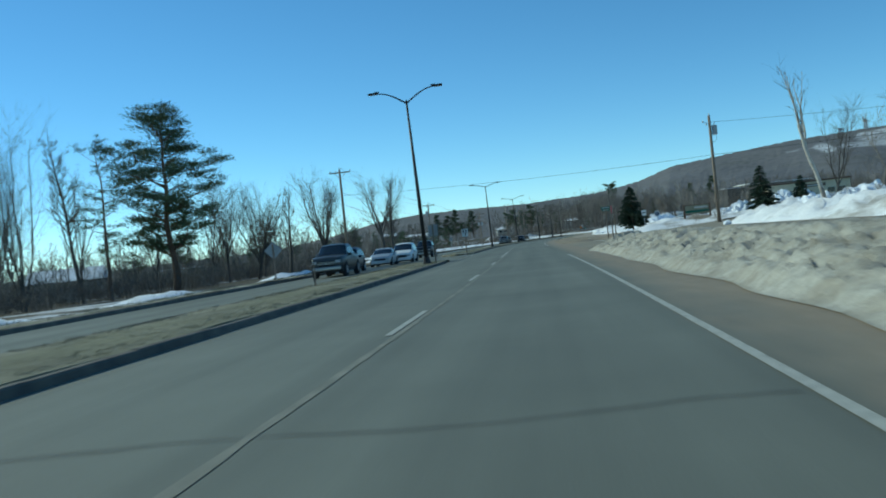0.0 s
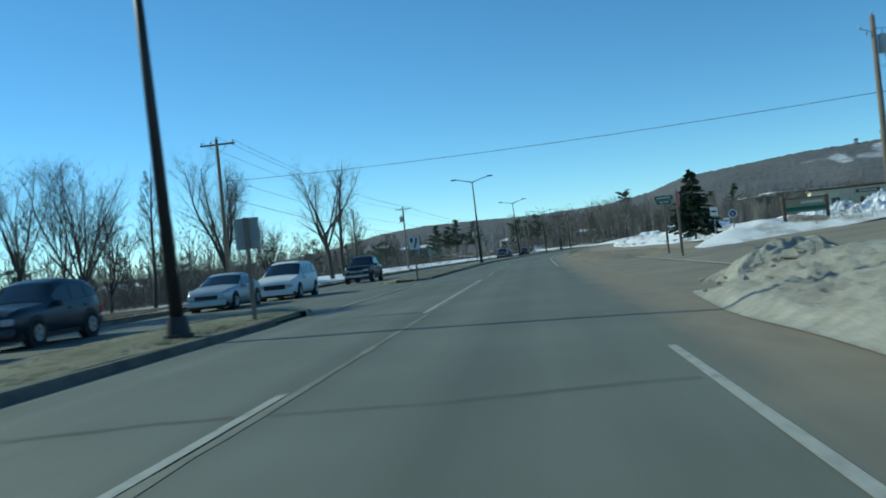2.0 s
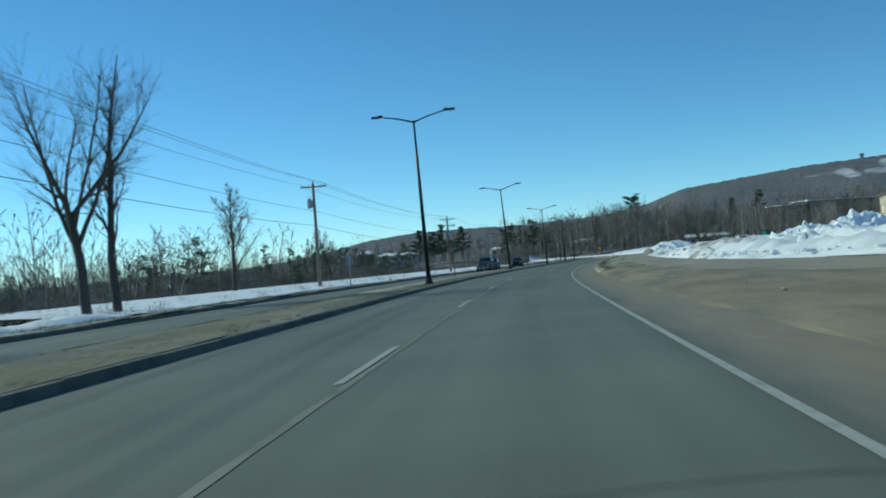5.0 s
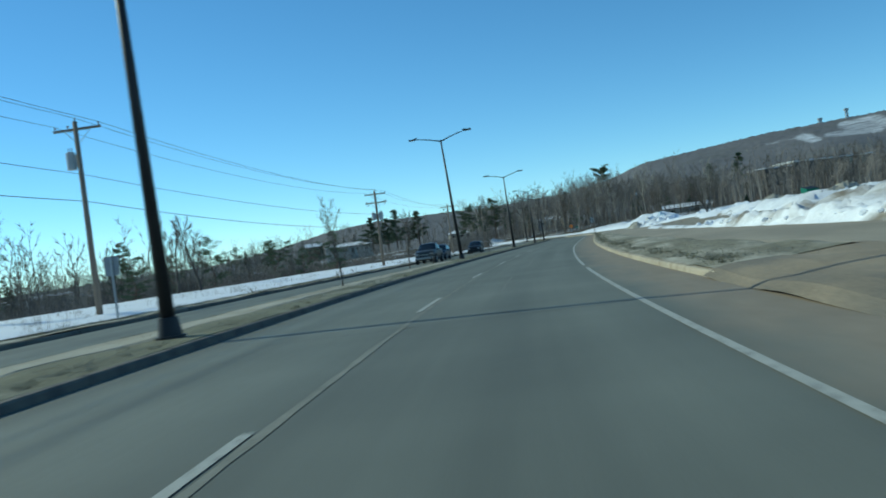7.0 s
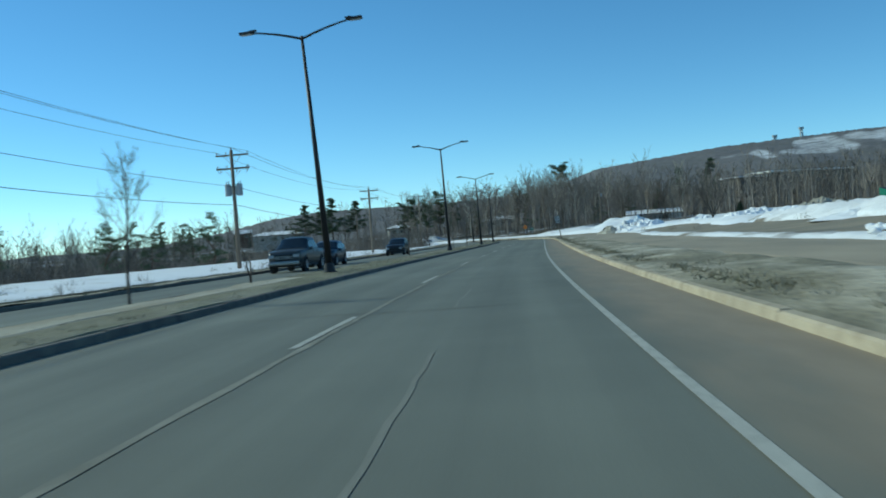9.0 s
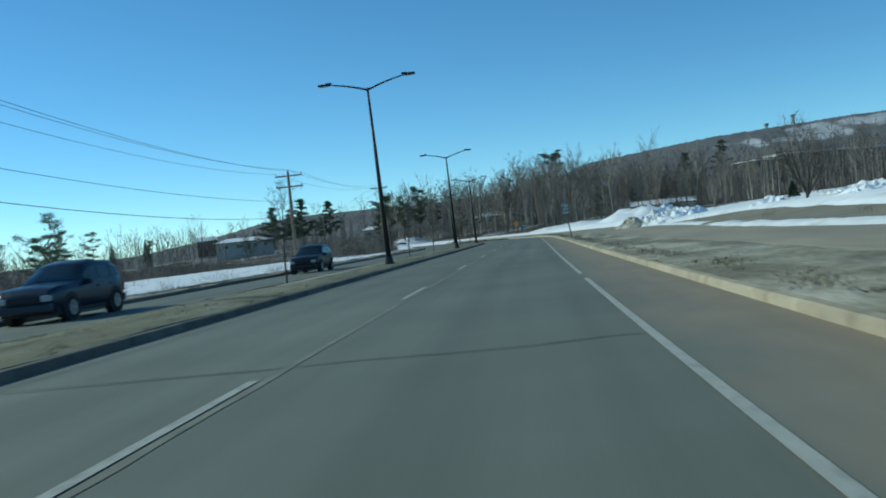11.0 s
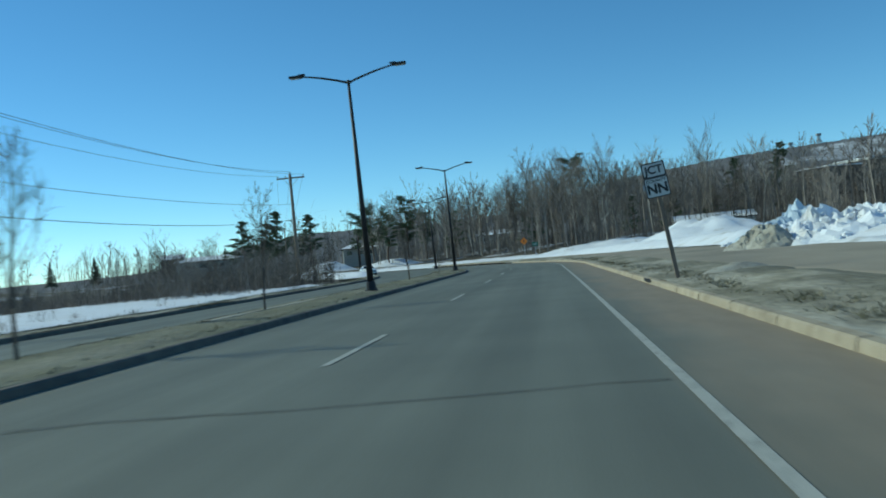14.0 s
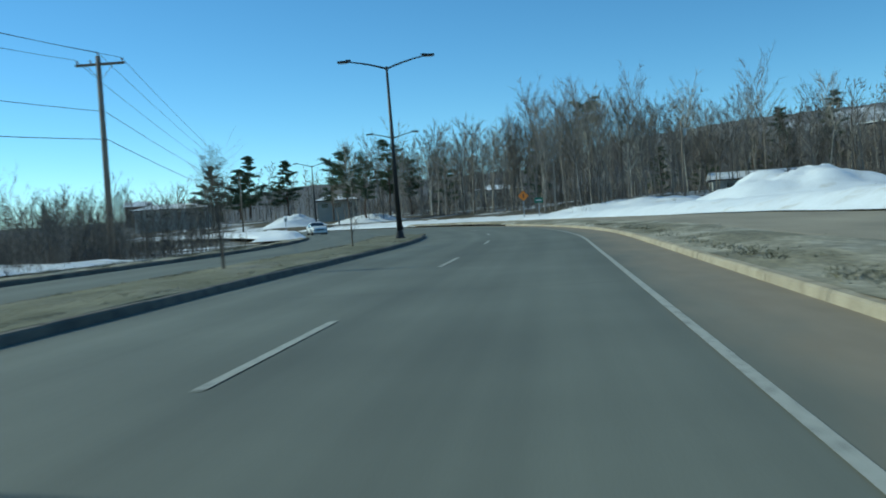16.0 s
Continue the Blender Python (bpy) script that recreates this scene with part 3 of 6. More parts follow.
snow_sheet("snow_berm", 118, 316, lambda s: fr_out(s) + 0.15 + 0.25 * noise.noise(Vector((s * 0.3, 13, 0))), lambda s: fr_out(s) + 2.0 + 0.7 * noise.noise(Vector((s * 0.11, 17, 0))), lambda s, o: 0.36, lambda s: 0.10 + 0.5 * smooth(150, 160, s) * smooth(196, 184, s), "low dirty berm of ploughed snow along the frontage road", M["snow_thin"], 0.5, 14, 31.0, 1.6, 0.12, 1.0, 0.16)
snow_sheet("snow_berm", 122, 190, lambda s: fr_out(s) + 3.4 + 0.5 * noise.noise(Vector((s * 0.3, 19, 0))), lambda s: fr_out(s) + 7.0, lambda s, o: right_height(s, o) + 0.15, lambda s: 0.75 * smooth(120, 130, s), "broken chunks of ploughed snow on the bank", M["snow"], 0.6, 16, 37.0, 2.2, 0.15, 1.0, 0.3)
snow_sheet("snow_strip", 138, 336, lambda s: -17.6 + 0.7 * noise.noise(Vector((s * 0.12, 5, 0))), lambda s: -42 - 5 * noise.noise(Vector((s * 0.06, 6, 0))), lambda s, o: left_height(s, o) + 0.12 + 0.4 * smooth(18, 27, -o), lambda s: 0.10, "strip of old snow below the far kerb", M["snow"], 1.5, 20, 14.0, 2.0, 0.15, 1.0)
for s0, s1, o in ((96, 136, -17.2), (60, 74, -17.0), (20, 34, -18.5), (38, 50, -18.0), (6, 14, -19)):
    snow_sheet("snow_patch", s0, s1, lambda s: o, lambda s: o - 3.2, left_height, lambda s: 0.35, "patch of old snow beyond the far kerb", M["snow"], 0.8, 10, s0 * 0.7, 2.0, 0.12, 1.0)
snow_sheet("snow_bank", 372, 560, lambda s: -15.4, lambda s: -20, lambda s, o: 0.1, lambda s: 0.6, "white snow bank along the bend", M["snow"], 1.5, 12, 21.0, 2.5, 0.2, 1.0)


def snow_mound(x, y, z, rx, ry, h, material, label, seed, turn=0.0, sharp=1.0):
    rng_off = Vector((seed * 3.1, seed * 1.7, 0))
    verts, faces = [], []
    n, k = (34, 76) if sharp > 1.2 else (18, 40)
    for i in range(n + 1):
        r = i / n
        for j in range(k):
            a = 2 * math.pi * j / k
            px, py = rx * r * math.cos(a), ry * r * math.sin(a)
            p = Vector((px * 0.28, py * 0.28, 0)) + rng_off
            prof = (1 - r * r) ** 1.3
            bump = 0.8 + 0.25 * (1 + (sharp > 1.2)) * noise.noise(p) + 0.22 * sharp * noise.noise(p * 2.6) + 0.13 * sharp * noise.noise(p * 6.5)
            if sharp > 1.2:
                bump += 0.32 * (0.5 - 1.7 * abs(noise.noise(p * 4.6))) + 0.16 * (0.5 - 1.7 * abs(noise.noise(p * 11.0)))
            verts.append((px * (1 + 0.12 * noise.noise(p * 0.8)), py, h * prof * bump - 0.25 * r))
    for i in range(n):
        for j in range(k):
            faces.append((i * k + j, i * k + (j + 1) % k, (i + 1) * k + (j + 1) % k, (i + 1) * k + j))
    ob = mesh_ob("snow_mound", verts, faces, material, flat=sharp > 1.2)
    ob.matrix_basis = pose(x, y, z, 0, 0, turn)
    return tagged(ob, label, "snow mound")


def pile(s, off, z, *a, **k):
    p = at(s, off)
    return snow_mound(p.x, p.y, z, *a, **k)


pile(402, 30, 0.6, 16, 14, 1.8, M["snow"], "large smooth white snow mound", 1, sharp=0.6)
pile(361, 22, 0.3, 10, 14, 3.5, M["snow"], "rounded white snow pile", 2, sharp=0.5)
pile(322, 16.5, 0.3, 5.0, 5, 1.8, M["snow_bluish"], "blocky bluish pile of broken snow", 3, sharp=1.8)
pile(306, 15.5, 0.3, 5.5, 5, 1.9, M["snow"], "blocky white pile of broken snow", 4, sharp=1.9)
pile(306, 10.8, 0.2, 2.4, 3.2, 1.3, M["snow_dirty"], "brown sandy snow pile", 5, sharp=1.5)
pile(165, 22, 0.6, 8, 5, 1.8, M["snow"], "rough heap of ploughed white snow", 6, sharp=1.6)
pile(150, 30, 0.6, 7, 5, 1.6, M["snow"], "rough heap of ploughed white snow", 7, sharp=1.6)
pile(100, 15.5, 0.3, 2.6, 6.5, 0.9, M["snow"], "long low snow heap at the corner", 8, sharp=1.3)
pile(114, 20, 0.4, 7, 6, 1.1, M["snow"], "bright snow heap below the sign", 9, sharp=1.6)
pile(60, 20, 0.6, 9, 5, 1.5, M["snow"], "rough heap of ploughed white snow", 10, sharp=1.6)
pile(99, 23, 0.7, 6, 4, 1.7, M["snow"], "rough heap of ploughed white snow", 17, sharp=1.8)
pile(106, 29, 0.8, 7, 5, 2.0, M["snow"], "rough heap of ploughed white snow", 18, sharp=1.8)
pile(93, 31, 0.9, 6, 5, 1.7, M["snow"], "rough heap of ploughed white snow", 19, sharp=1.8)
pile(121, 25, 0.7, 8, 5, 1.4, M["snow"], "rough heap of ploughed white snow", 20, sharp=1.7)
pile(78, 24, 0.6, 6, 5, 1.4, M["snow"], "rough heap of ploughed white snow", 11, sharp=1.5)
pile(40, 24, 0.6, 9, 5, 1.3, M["snow"], "rough heap of ploughed white snow", 12, sharp=1.5)
pile(284.2, 5.3, 0.15, 2.0, 0.9, 0.42, M["snow_dirty"], "small dirty snow lump below the sign", 16, sharp=1.2)
pile(61.0, 6.4, -0.05, 3.6, 3.2, 0.8, M["snow_dirty"], "dirty rounded end of the snow bank", 13, sharp=1.5)
for k, (s_p, o_p, w_p, h_p) in enumerate(((204, 20, 4, 0.8), (213, 26, 5, 0.6), (222, 19.5, 4, 0.5), (232, 24, 5, 0.5), (244, 20.5, 4, 0.8), (255, 26, 5, 1.1), (266, 21.5, 4, 0.8), (279, 25, 5, 1.2), (290, 22, 4, 0.9), (189, 17, 4, 0.9), (180, 22, 5, 1.2))):
    pile(s_p, o_p, right_height(s_p, o_p) - 0.1, w_p, w_p * 0.8, h_p, M["snow_dirty"] if k % 4 == 1 else M["snow"], "brownish heap of broken ploughed snow" if k % 4 == 1 else "low chunky heap of ploughed snow", 40 + k, sharp=1.7)
snow_mound(-23, 477, 1.2, 7, 7, 2.5, M["snow"], "white snow mound beyond the bend", 14, sharp=0.8)
snow_mound(-8, 482, 1.2, 9, 6, 1.7, M["snow"], "white snow mound below the house", 15, sharp=0.9)


# broken lumps of snow on the heaps and along the bank
def lump_shape(seed):
    rng = random.Random(seed)
    bm = B()
    bmesh.ops.create_icosphere(bm, subdivisions=1, radius=1.0)
    for v in bm.verts:
        v.co = Vector((v.co.x * 1.2, v.co.y, v.co.z * 0.75)) * rng.uniform(0.75, 1.2)
    bm.verts.index_update()
    out = np.array([tuple(v.co) for v in bm.verts]), [tuple(v.index for v in q.verts) for q in bm.faces]
    bm.free()
    return out


def snow_lumps(name, places, materials, label):
    """Lumps at (along, off, height, size), as one loose scatter."""
    rng = random.Random(len(places))
    shapes = [lump_shape(500 + k) for k in range(8)]
    verts, faces, mats, base = [], [], [], 0
    for s, o, z, size in places:
        v, f = shapes[rng.randrange(8)]
        a, p = rng.random() * 6.28, at(s, o, z)
        ca, sa = math.cos(a) * size, math.sin(a) * size
        verts.append(np.stack([v[:, 0] * ca - v[:, 1] * sa + p.x, v[:, 0] * sa + v[:, 1] * ca + p.y, v[:, 2] * size + z], 1))
        faces += [tuple(i + base for i in q) for q in f]
        mats += [rng.randrange(len(materials))] * len(f)
        base += len(v)
    me = bpy.data.meshes.new(name)
    me.from_pydata(np.concatenate(verts).tolist(), [], faces)
    for m in materials:
        me.materials.append(m)
    me.polygons.foreach_set("material_index", mats)
    me.update()
    return tagged(new(name, me), label, "snow", kind="stuff")


rng = random.Random(77)
heap_lumps = []
for s_p, o_p, z_p, rx, ry, h_p, count in ((306, 15.5, 0.3, 5.5, 5, 1.8, 200), (322, 16.5, 0.3, 5, 5, 1.6, 110), (165, 22, 0.6, 8, 5, 1.8, 80), (150, 30, 0.6, 7, 5, 1.6, 60), (114, 20, 0.4, 7, 6, 1.1, 70), (99, 23, 0.7, 6, 4, 1.7, 80), (106, 29, 0.8, 7, 5, 2.0, 80), (93, 31, 0.9, 6, 5, 1.7, 60), (121, 25, 0.7, 8, 5, 1.4, 70), (78, 24, 0.6, 6, 5, 1.4, 40), (60, 20, 0.6, 9, 5, 1.5, 60), (40, 24, 0.6, 9, 5, 1.3, 70)):
    for _ in range(count):
        r, a = math.sqrt(rng.random()) * 0.95, rng.random() * 6.28
        heap_lumps.append((s_p + ry * r * math.sin(a), o_p + rx * r * math.cos(a), z_p + h_p * (1 - r * r) ** 1.3 * 0.85 - 0.1 * r, rng.uniform(0.08, 0.26)))
for k in range(760):
    s_p = rng.uniform(96, 200)
    o_p = fr_out(s_p) + (rng.uniform(0.6, 9.0) if k % 2 else rng.uniform(0.4, 2.2))
    heap_lumps.append((s_p, o_p, right_height(s_p, o_p) + 0.2, rng.uniform(0.06, 0.2)))
snow_lumps("snow_lumps", heap_lumps, [M["snow"]], "broken lumps of ploughed snow on the heaps")
bank_lumps = []
for _ in range(200):
    s_p = rng.uniform(4, 60)
    o_p = 3.1 + 4.0 * rng.random() ** 1.2
    bank_lumps.append((s_p, o_p, 0.08 + 0.5 * smooth(2.9, 5.2, o_p), rng.uniform(0.03, 0.08)))
for _ in range(60):
    s_p, o_p = rng.uniform(92, 140), rng.uniform(4.4, 9.0)
    bank_lumps.append((s_p, o_p, 0.12 + 0.13 * smooth(3.4, 6, o_p), rng.uniform(0.02, 0.06)))
snow_lumps("snow_lumps", bank_lumps, [M["snow_dirty"]], "dirty crusts of snow and sand along the road edge")


# ---- markings ----
def marking(name, s0, s1, off, width, label, z=0.008, material=None, wob=0.0, parent=None):
    w = width / 2

    def offs(s):
        d = wob * noise.noise(Vector((s * 0.5, off, 2))) + wob * 0.5 * noise.noise(Vector((s * 2.1, off, 6)))
        v = w * (1 + (0.5 * noise.noise(Vector((s * 1.3, off, 9))) if wob else 0))
        return [off - v + d, off + v + d]

    ob = strip(name, s0, s1, offs, [z, z], material or M["paint"], 0.6 if wob else 1.5, parent)
    return tagged(ob, label, "road marking", kind="structure") if label else ob


for s0, s1 in ((-60, 49.5), (95, 163.8), (166, 228), (230, 520)):
    marking("edge_line", s0, s1, 1.41, 0.105, "worn white edge line")
for k in range(-3, 28):
    s = 28.3 + 15.7 * k if k < 3 else 90.5 + 15.5 * (k - 3) if k < 7 else 152.5 + 14.85 * (k - 7)
    if s > 440:
        continue
    marking("lane_dash", s, s + 4.25, -2.53, 0.11, "worn white lane dash")
marking("lane_line", 63.8, 82, -2.53, 0.11, "worn white lane line through the junction")
marking("turn_line", 66, 88, -6.05, 0.11, "worn white turn lane line", z=0.0)
marking("stop_line", 67, 98, 6.2, 0.25, "worn white line across the side street", z=0.095)
marking("stop_line", 70, 100, 10.6, 0.14, "thin white line across the side street", z=0.375)
marking("road_seam", -60, 262, -2.4, 0.10, "pale sealed seam along the lanes", 0.005, M["seam"], 0.02)
for s0, o, ln, w in ((156, -1.0, 8, 0.05), (172, -0.7, 9, 0.05), (187, -0.9, 6, 0.045)):
    marking("road_stain", s0, s0 + ln, o, w, "thin pale sealed crack in asphalt", 0.004, M["stain"], 0.07)


def cross_crack(s, o0, o1, width, seed):
    """A thin crack across the lanes."""
    verts, faces = [], []
    n = 40
    for i in range(n):
        o = o0 + (o1 - o0) * i / (n - 1)
        d = 0.25 * noise.noise(Vector((o * 0.5, seed, 0))) + 0.06 * noise.noise(Vector((o * 2.5, seed, 4)))
        verts += [at(s + d, o, 0.004), at(s + d + width, o, 0.004)]
    faces = [(2 * i, 2 * i + 2, 2 * i + 3, 2 * i + 1) for i in range(n - 1)]
    tagged(mesh_ob("road_crack", verts, faces, M["crack"]), "thin dark crack across the asphalt", "crack", kind="structure")


for k, s in enumerate((6, 19, 33, 47, 58, 76, 89, 101, 117, 131, 149, 160, 171, 187, 199, 217, 228.5, 239, 251, 268, 281, 293, 309, 322)):
    cross_crack(s, -6.2 + 1.5 * (k % 3), 1.3, 0.03 + 0.012 * (k % 2), k * 1.7)

# ---- trees ----
class Wood:
    """Tapered tubes gathered into one mesh."""

    def __init__(self):
        self.v, self.f = [], []

    def tube(self, pts, radii, sides):
        base = len(self.v)
        for i, p in enumerate(pts):
            d = (pts[min(i + 1, len(pts) - 1)] - pts[max(i - 1, 0)])
            d.normalize()
            a = d.orthogonal().normalized()
            b = d.cross(a)
            for k in range(sides):
                t = 2 * math.pi * k / sides
                self.v.append(p + (a * math.cos(t) + b * math.sin(t)) * radii[i])
        for i in range(len(pts) - 1):
            for k in range(sides):
                q, r = base + i * sides + k, base + i * sides + (k + 1) % sides
                self.f.append((q, r, r + sides, q + sides))

    def blade(self, p, d, length, width, rng):
        a = d.orthogonal().normalized()
        a = Matrix.Rotation(rng.random() * 6.28, 3, d) @ a
        base = len(self.v)
        self.v += [p - a * width, p + a * width, p + d * length]
        self.f.append((base, base + 1, base + 2))


def turned(d, angle, rng):
    ax = d.orthogonal().normalized()
    ax = Matrix.Rotation(rng.random() * 2 * math.pi, 3, d) @ ax
    return (Matrix.Rotation(angle, 3, ax) @ d).normalized()


def branch(w, rng, p, d, length, r, level, top, up=0.12, thin=0.012, side_rate=2, wood2=None, coarse=False, fuzz=0):
    """One limb and all that grows from it. Limbs of the last levels go into wood2, the crown."""
    target = w if level < 2 or wood2 is None else wood2
    n = (2 if level < 2 else 1) if coarse else 4 if level < 3 else 2
    pts, rad = [p.copy()], [r]
    for i in range(n):
        d = (d + Vector((rng.gauss(0, 0.10), rng.gauss(0, 0.10), up * (0.5 + rng.random())))).normalized()
        p = p + d * (length / n)
        pts.append(p.copy())
        rad.append(max(thin, r * (1 - 0.42 * (i + 1) / n)))
    sides = 7 if r > 0.1 else 4 if r > 0.04 else 3
    target.tube(pts, rad, sides)
    if level >= top:
        for _ in range(fuzz):
            i = rng.randint(1, len(pts) - 1)
            target.blade(pts[i], turned(d, rng.uniform(0.15, 0.8), rng), length * rng.uniform(0.5, 1.1), max(thin, 0.011) * 0.8, rng)
        return
    forks = 2 if rng.random() < 0.65 else 3
    for _ in range(forks):
        branch(w, rng, pts[-1], turned(d, rng.uniform(0.25, 0.62), rng), length * rng.uniform(0.62, 0.86), rad[-1] * 0.78, level + 1, top, up, thin, side_rate, wood2, coarse, fuzz)
    for _ in range(side_rate):
        i = rng.randint(1, n - 1) if n > 2 else 1 if n == 2 else 0
        branch(w, rng, pts[i], turned(d, rng.uniform(0.6, 1.1), rng), length * rng.uniform(0.4, 0.65), rad[i] * 0.45, max(level + 1, 2), top, up, thin, side_rate, wood2, coarse, fuzz)


def fit_height(ws, height):
    zs = max(v.z for w in ws for v in w.v)
    k = height / zs
    for w in ws:
        w.v = [v * k for v in w.v]


def bare_tree(seed, height, trunk=0.22, low=0.28, lean=(0, 0), top=4, stems=1, bark="bark", label="leafless grey deciduous tree with a spreading crown", up=0.06, side=2, thin=0.012):
    rng = random.Random(seed)
    w, c = Wood(), Wood()
    for k in range(stems):
        d = Vector((lean[0] + rng.gauss(0, 0.10 * stems), lean[1] + rng.gauss(0, 0.10 * stems), 1)).normalized()
        branch(w, rng, Vector((rng.gauss(0, 0.2) if k else 0, rng.gauss(0, 0.2) if k else 0, -0.3)), d, height * low, trunk * (1 if k == 0 else 0.75), 0, top, up, thin, side, c, False, 2 if top > 4 else 3)
    fit_height([w, c], height)
    root = thing("bare_tree", label, "tree", "bare trees beside the road")
    mesh_ob("trunk", w.v, w.f, M[bark], root, flat=False)
    mesh_ob("crown", c.v, c.f, M["twig"], root, "fine bare twigs", flat=False)
    return root


def vase_tree(seed, height, trunk=0.22, fork=0.22, limbs=5, angle=0.5, lean=(0, 0), rise=0.10, leader=False, reach=0.36, twigs=4, second=17, third=8, label="leafless grey deciduous tree with a spreading crown", name="bare_tree", group="bare trees beside the road", bark="backlit_bark"):
    """A bare tree whose trunk divides into long rising limbs with side branches and twigs."""
    rng = random.Random(seed)
    w, c = Wood(), Wood()

    def limb(target, p, d, length, r, n, lift, wander, end=0.18):
        pts, rad = [p.copy()], [r]
        for i in range(n):
            d = (d + Vector((rng.gauss(0, wander), rng.gauss(0, wander), lift))).normalized()
            p = p + d * (length / n)
            pts.append(p.copy())
            rad.append(max(0.0035, r * (1 - (1 - end) * (i + 1) / n)))
        target.tube(pts, rad, 7 if r > 0.09 else 4 if r > 0.03 else 3)
        return pts, rad

    up = Vector((lean[0], lean[1], 1)).normalized()
    top = height * (0.97 if leader else fork + 0.06)
    stem, srad = limb(w, Vector((0, 0, -0.3)), up, top + 0.3, trunk, 8, 0.02, 0.05, 0.1 if leader else 0.7)
    starts = []
    for k in range(limbs):
        u = fork + (0.88 - fork) * (k + rng.random() * 0.6) / limbs if leader else rng.uniform(0.62, 1.0)
        i = min(7, int(u * 8))
        starts.append((stem[i].lerp(stem[i + 1], u * 8 - i), srad[i], k, u))
    for p, r, k, u in starts:
        fine = min(1.0, height / 9)
        a = k * 2.4 + rng.uniform(-0.4, 0.4)
        t = angle * rng.uniform(0.65, 1.25)
        d = (Vector((math.cos(a) * math.sin(t), math.sin(a) * math.sin(t), math.cos(t))) + up * 0.2).normalized()
        L = height * reach * (1.25 - u) if leader else (height - p.z) * rng.uniform(0.85, 1.12)
        pts, rad = limb(c if leader else w, p, d, L, r * (0.42 if leader else rng.uniform(0.5, 0.72)), 7, rise, 0.10)
        for _ in range(second):
            q = rng.uniform(0.15, 1.0) * 7
            i = min(6, int(q))
            o = pts[i].lerp(pts[i + 1], q - i)
            dl = (pts[i + 1] - pts[i]).normalized()
            b2, r2 = limb(c, o, turned(dl, rng.uniform(0.4, 0.85), rng), L * rng.uniform(0.22, 0.42) * (1.1 - 0.09 * q), max(0.012 * fine, rad[i] * 0.42), 4, 0.09, 0.12)
            for _ in range(third):
                i2 = rng.randint(1, 4)
                d2 = (b2[i2] - b2[i2 - 1]).normalized()
                b3, r3 = limb(c, b2[i2], turned(d2, rng.uniform(0.3, 0.8), rng), L * rng.uniform(0.09, 0.19), 0.009 * fine, 2, 0.08, 0.12)
                for _ in range(twigs):
                    c.blade(b3[rng.randint(0, 2)], turned((b3[2] - b3[0]).normalized(), rng.uniform(0.15, 0.7), rng), L * rng.uniform(0.06, 0.13), 0.0065 * fine, rng)
    fit_height([w, c], height)
    root = thing(name, label, "tree", group)
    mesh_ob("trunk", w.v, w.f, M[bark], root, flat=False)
    mesh_ob("crown", c.v, c.f, M["backlit_twig"], root, "fine bare twigs", flat=False)
    return root


def pine_tree(seed, height, spread, label, first=0.28, limbs=34, dense=46, trunk=0.3, stuff="needles", blade=1.0, cone=False):
    """A tall pine: a trunk, limbs, and needles in flat separate clumps."""
    rng = random.Random(seed)
    w, c = Wood(), Wood()
    pts = [Vector((0.5 * noise.noise(Vector((i * 0.4, seed, 0))), 0.5 * noise.noise(Vector((i * 0.4, seed, 9))), -0.3 + (height + 0.3) * i / 9)) for i in range(10)]
    pts[0].x = pts[0].y = 0
    w.tube(pts, [trunk * (1 - 0.88 * i / 9) for i in range(10)], 8)
    for k in range(limbs):
        u = first + (0.99 - first) * (k + rng.random()) / limbs
        q = u * 9
        i = min(8, int(q))
        p = pts[i].lerp(pts[i + 1], q - i)
        a = rng.random() * 2 * math.pi
        reach = spread * (0.35 + 0.65 * math.sin(math.pi * min(1, (1 - u) / (1 - first) * 0.8 + 0.12))) * rng.uniform(0.55, 1.1)
        if cone:
            reach = spread * (0.14 + 0.86 * (1 - u) / (1 - first)) * rng.uniform(0.65, 1.1)
        d = Vector((math.cos(a), math.sin(a), rng.uniform(0.05, 0.45) + 0.5 * (u > 0.85)))
        lp, r0 = [p.copy()], trunk * 0.32 * (1 - u * 0.6)
        for s in range(4):
            d = (d + Vector((rng.gauss(0, 0.16), rng.gauss(0, 0.16), rng.gauss(0.03, 0.08)))).normalized()
            lp.append(lp[-1] + d * reach / 4)
        w.tube(lp, [r0, r0 * 0.75, r0 * 0.5, r0 * 0.32, r0 * 0.15], 4)
        for s in range(rng.randint(4, 6)):
            t = rng.uniform(0.3, 1.05)
            i2 = min(3, int(t * 4))
            cen = lp[i2].lerp(lp[i2 + 1], min(1, t * 4 - i2)) + Vector((rng.gauss(0, 0.22), rng.gauss(0, 0.22), 0.12)) * (spread / 4)
            rr = rng.uniform(0.45, 0.9) * spread / 4.2 * (max(0.3, 0.9 * reach / spread) if cone else 1.0)
            w.tube([lp[i2], cen], [r0 * 0.3, r0 * 0.08], 3)
            for _ in range(int(dense * rng.uniform(0.7, 1.2))):
                o = Vector((rng.gauss(0, 0.5), rng.gauss(0, 0.5), rng.gauss(0, 0.15))) * rr
                dd = (o * 0.9 + Vector((rng.gauss(0, 0.4), rng.gauss(0, 0.4), 0.25 + rng.random() * 0.35))).normalized()
                c.blade(cen + o, dd, rng.uniform(0.2, 0.4) * height / 16 * blade, rng.uniform(0.02, 0.045) * height / 16 * blade, rng)
    root = thing("pine_tree", label, "tree")
    mesh_ob("trunk", w.v, w.f, M["pine_bark"], root, flat=False)
    mesh_ob("crown", c.v, c.f, M[stuff], root, "dark green needle clumps")
    return root


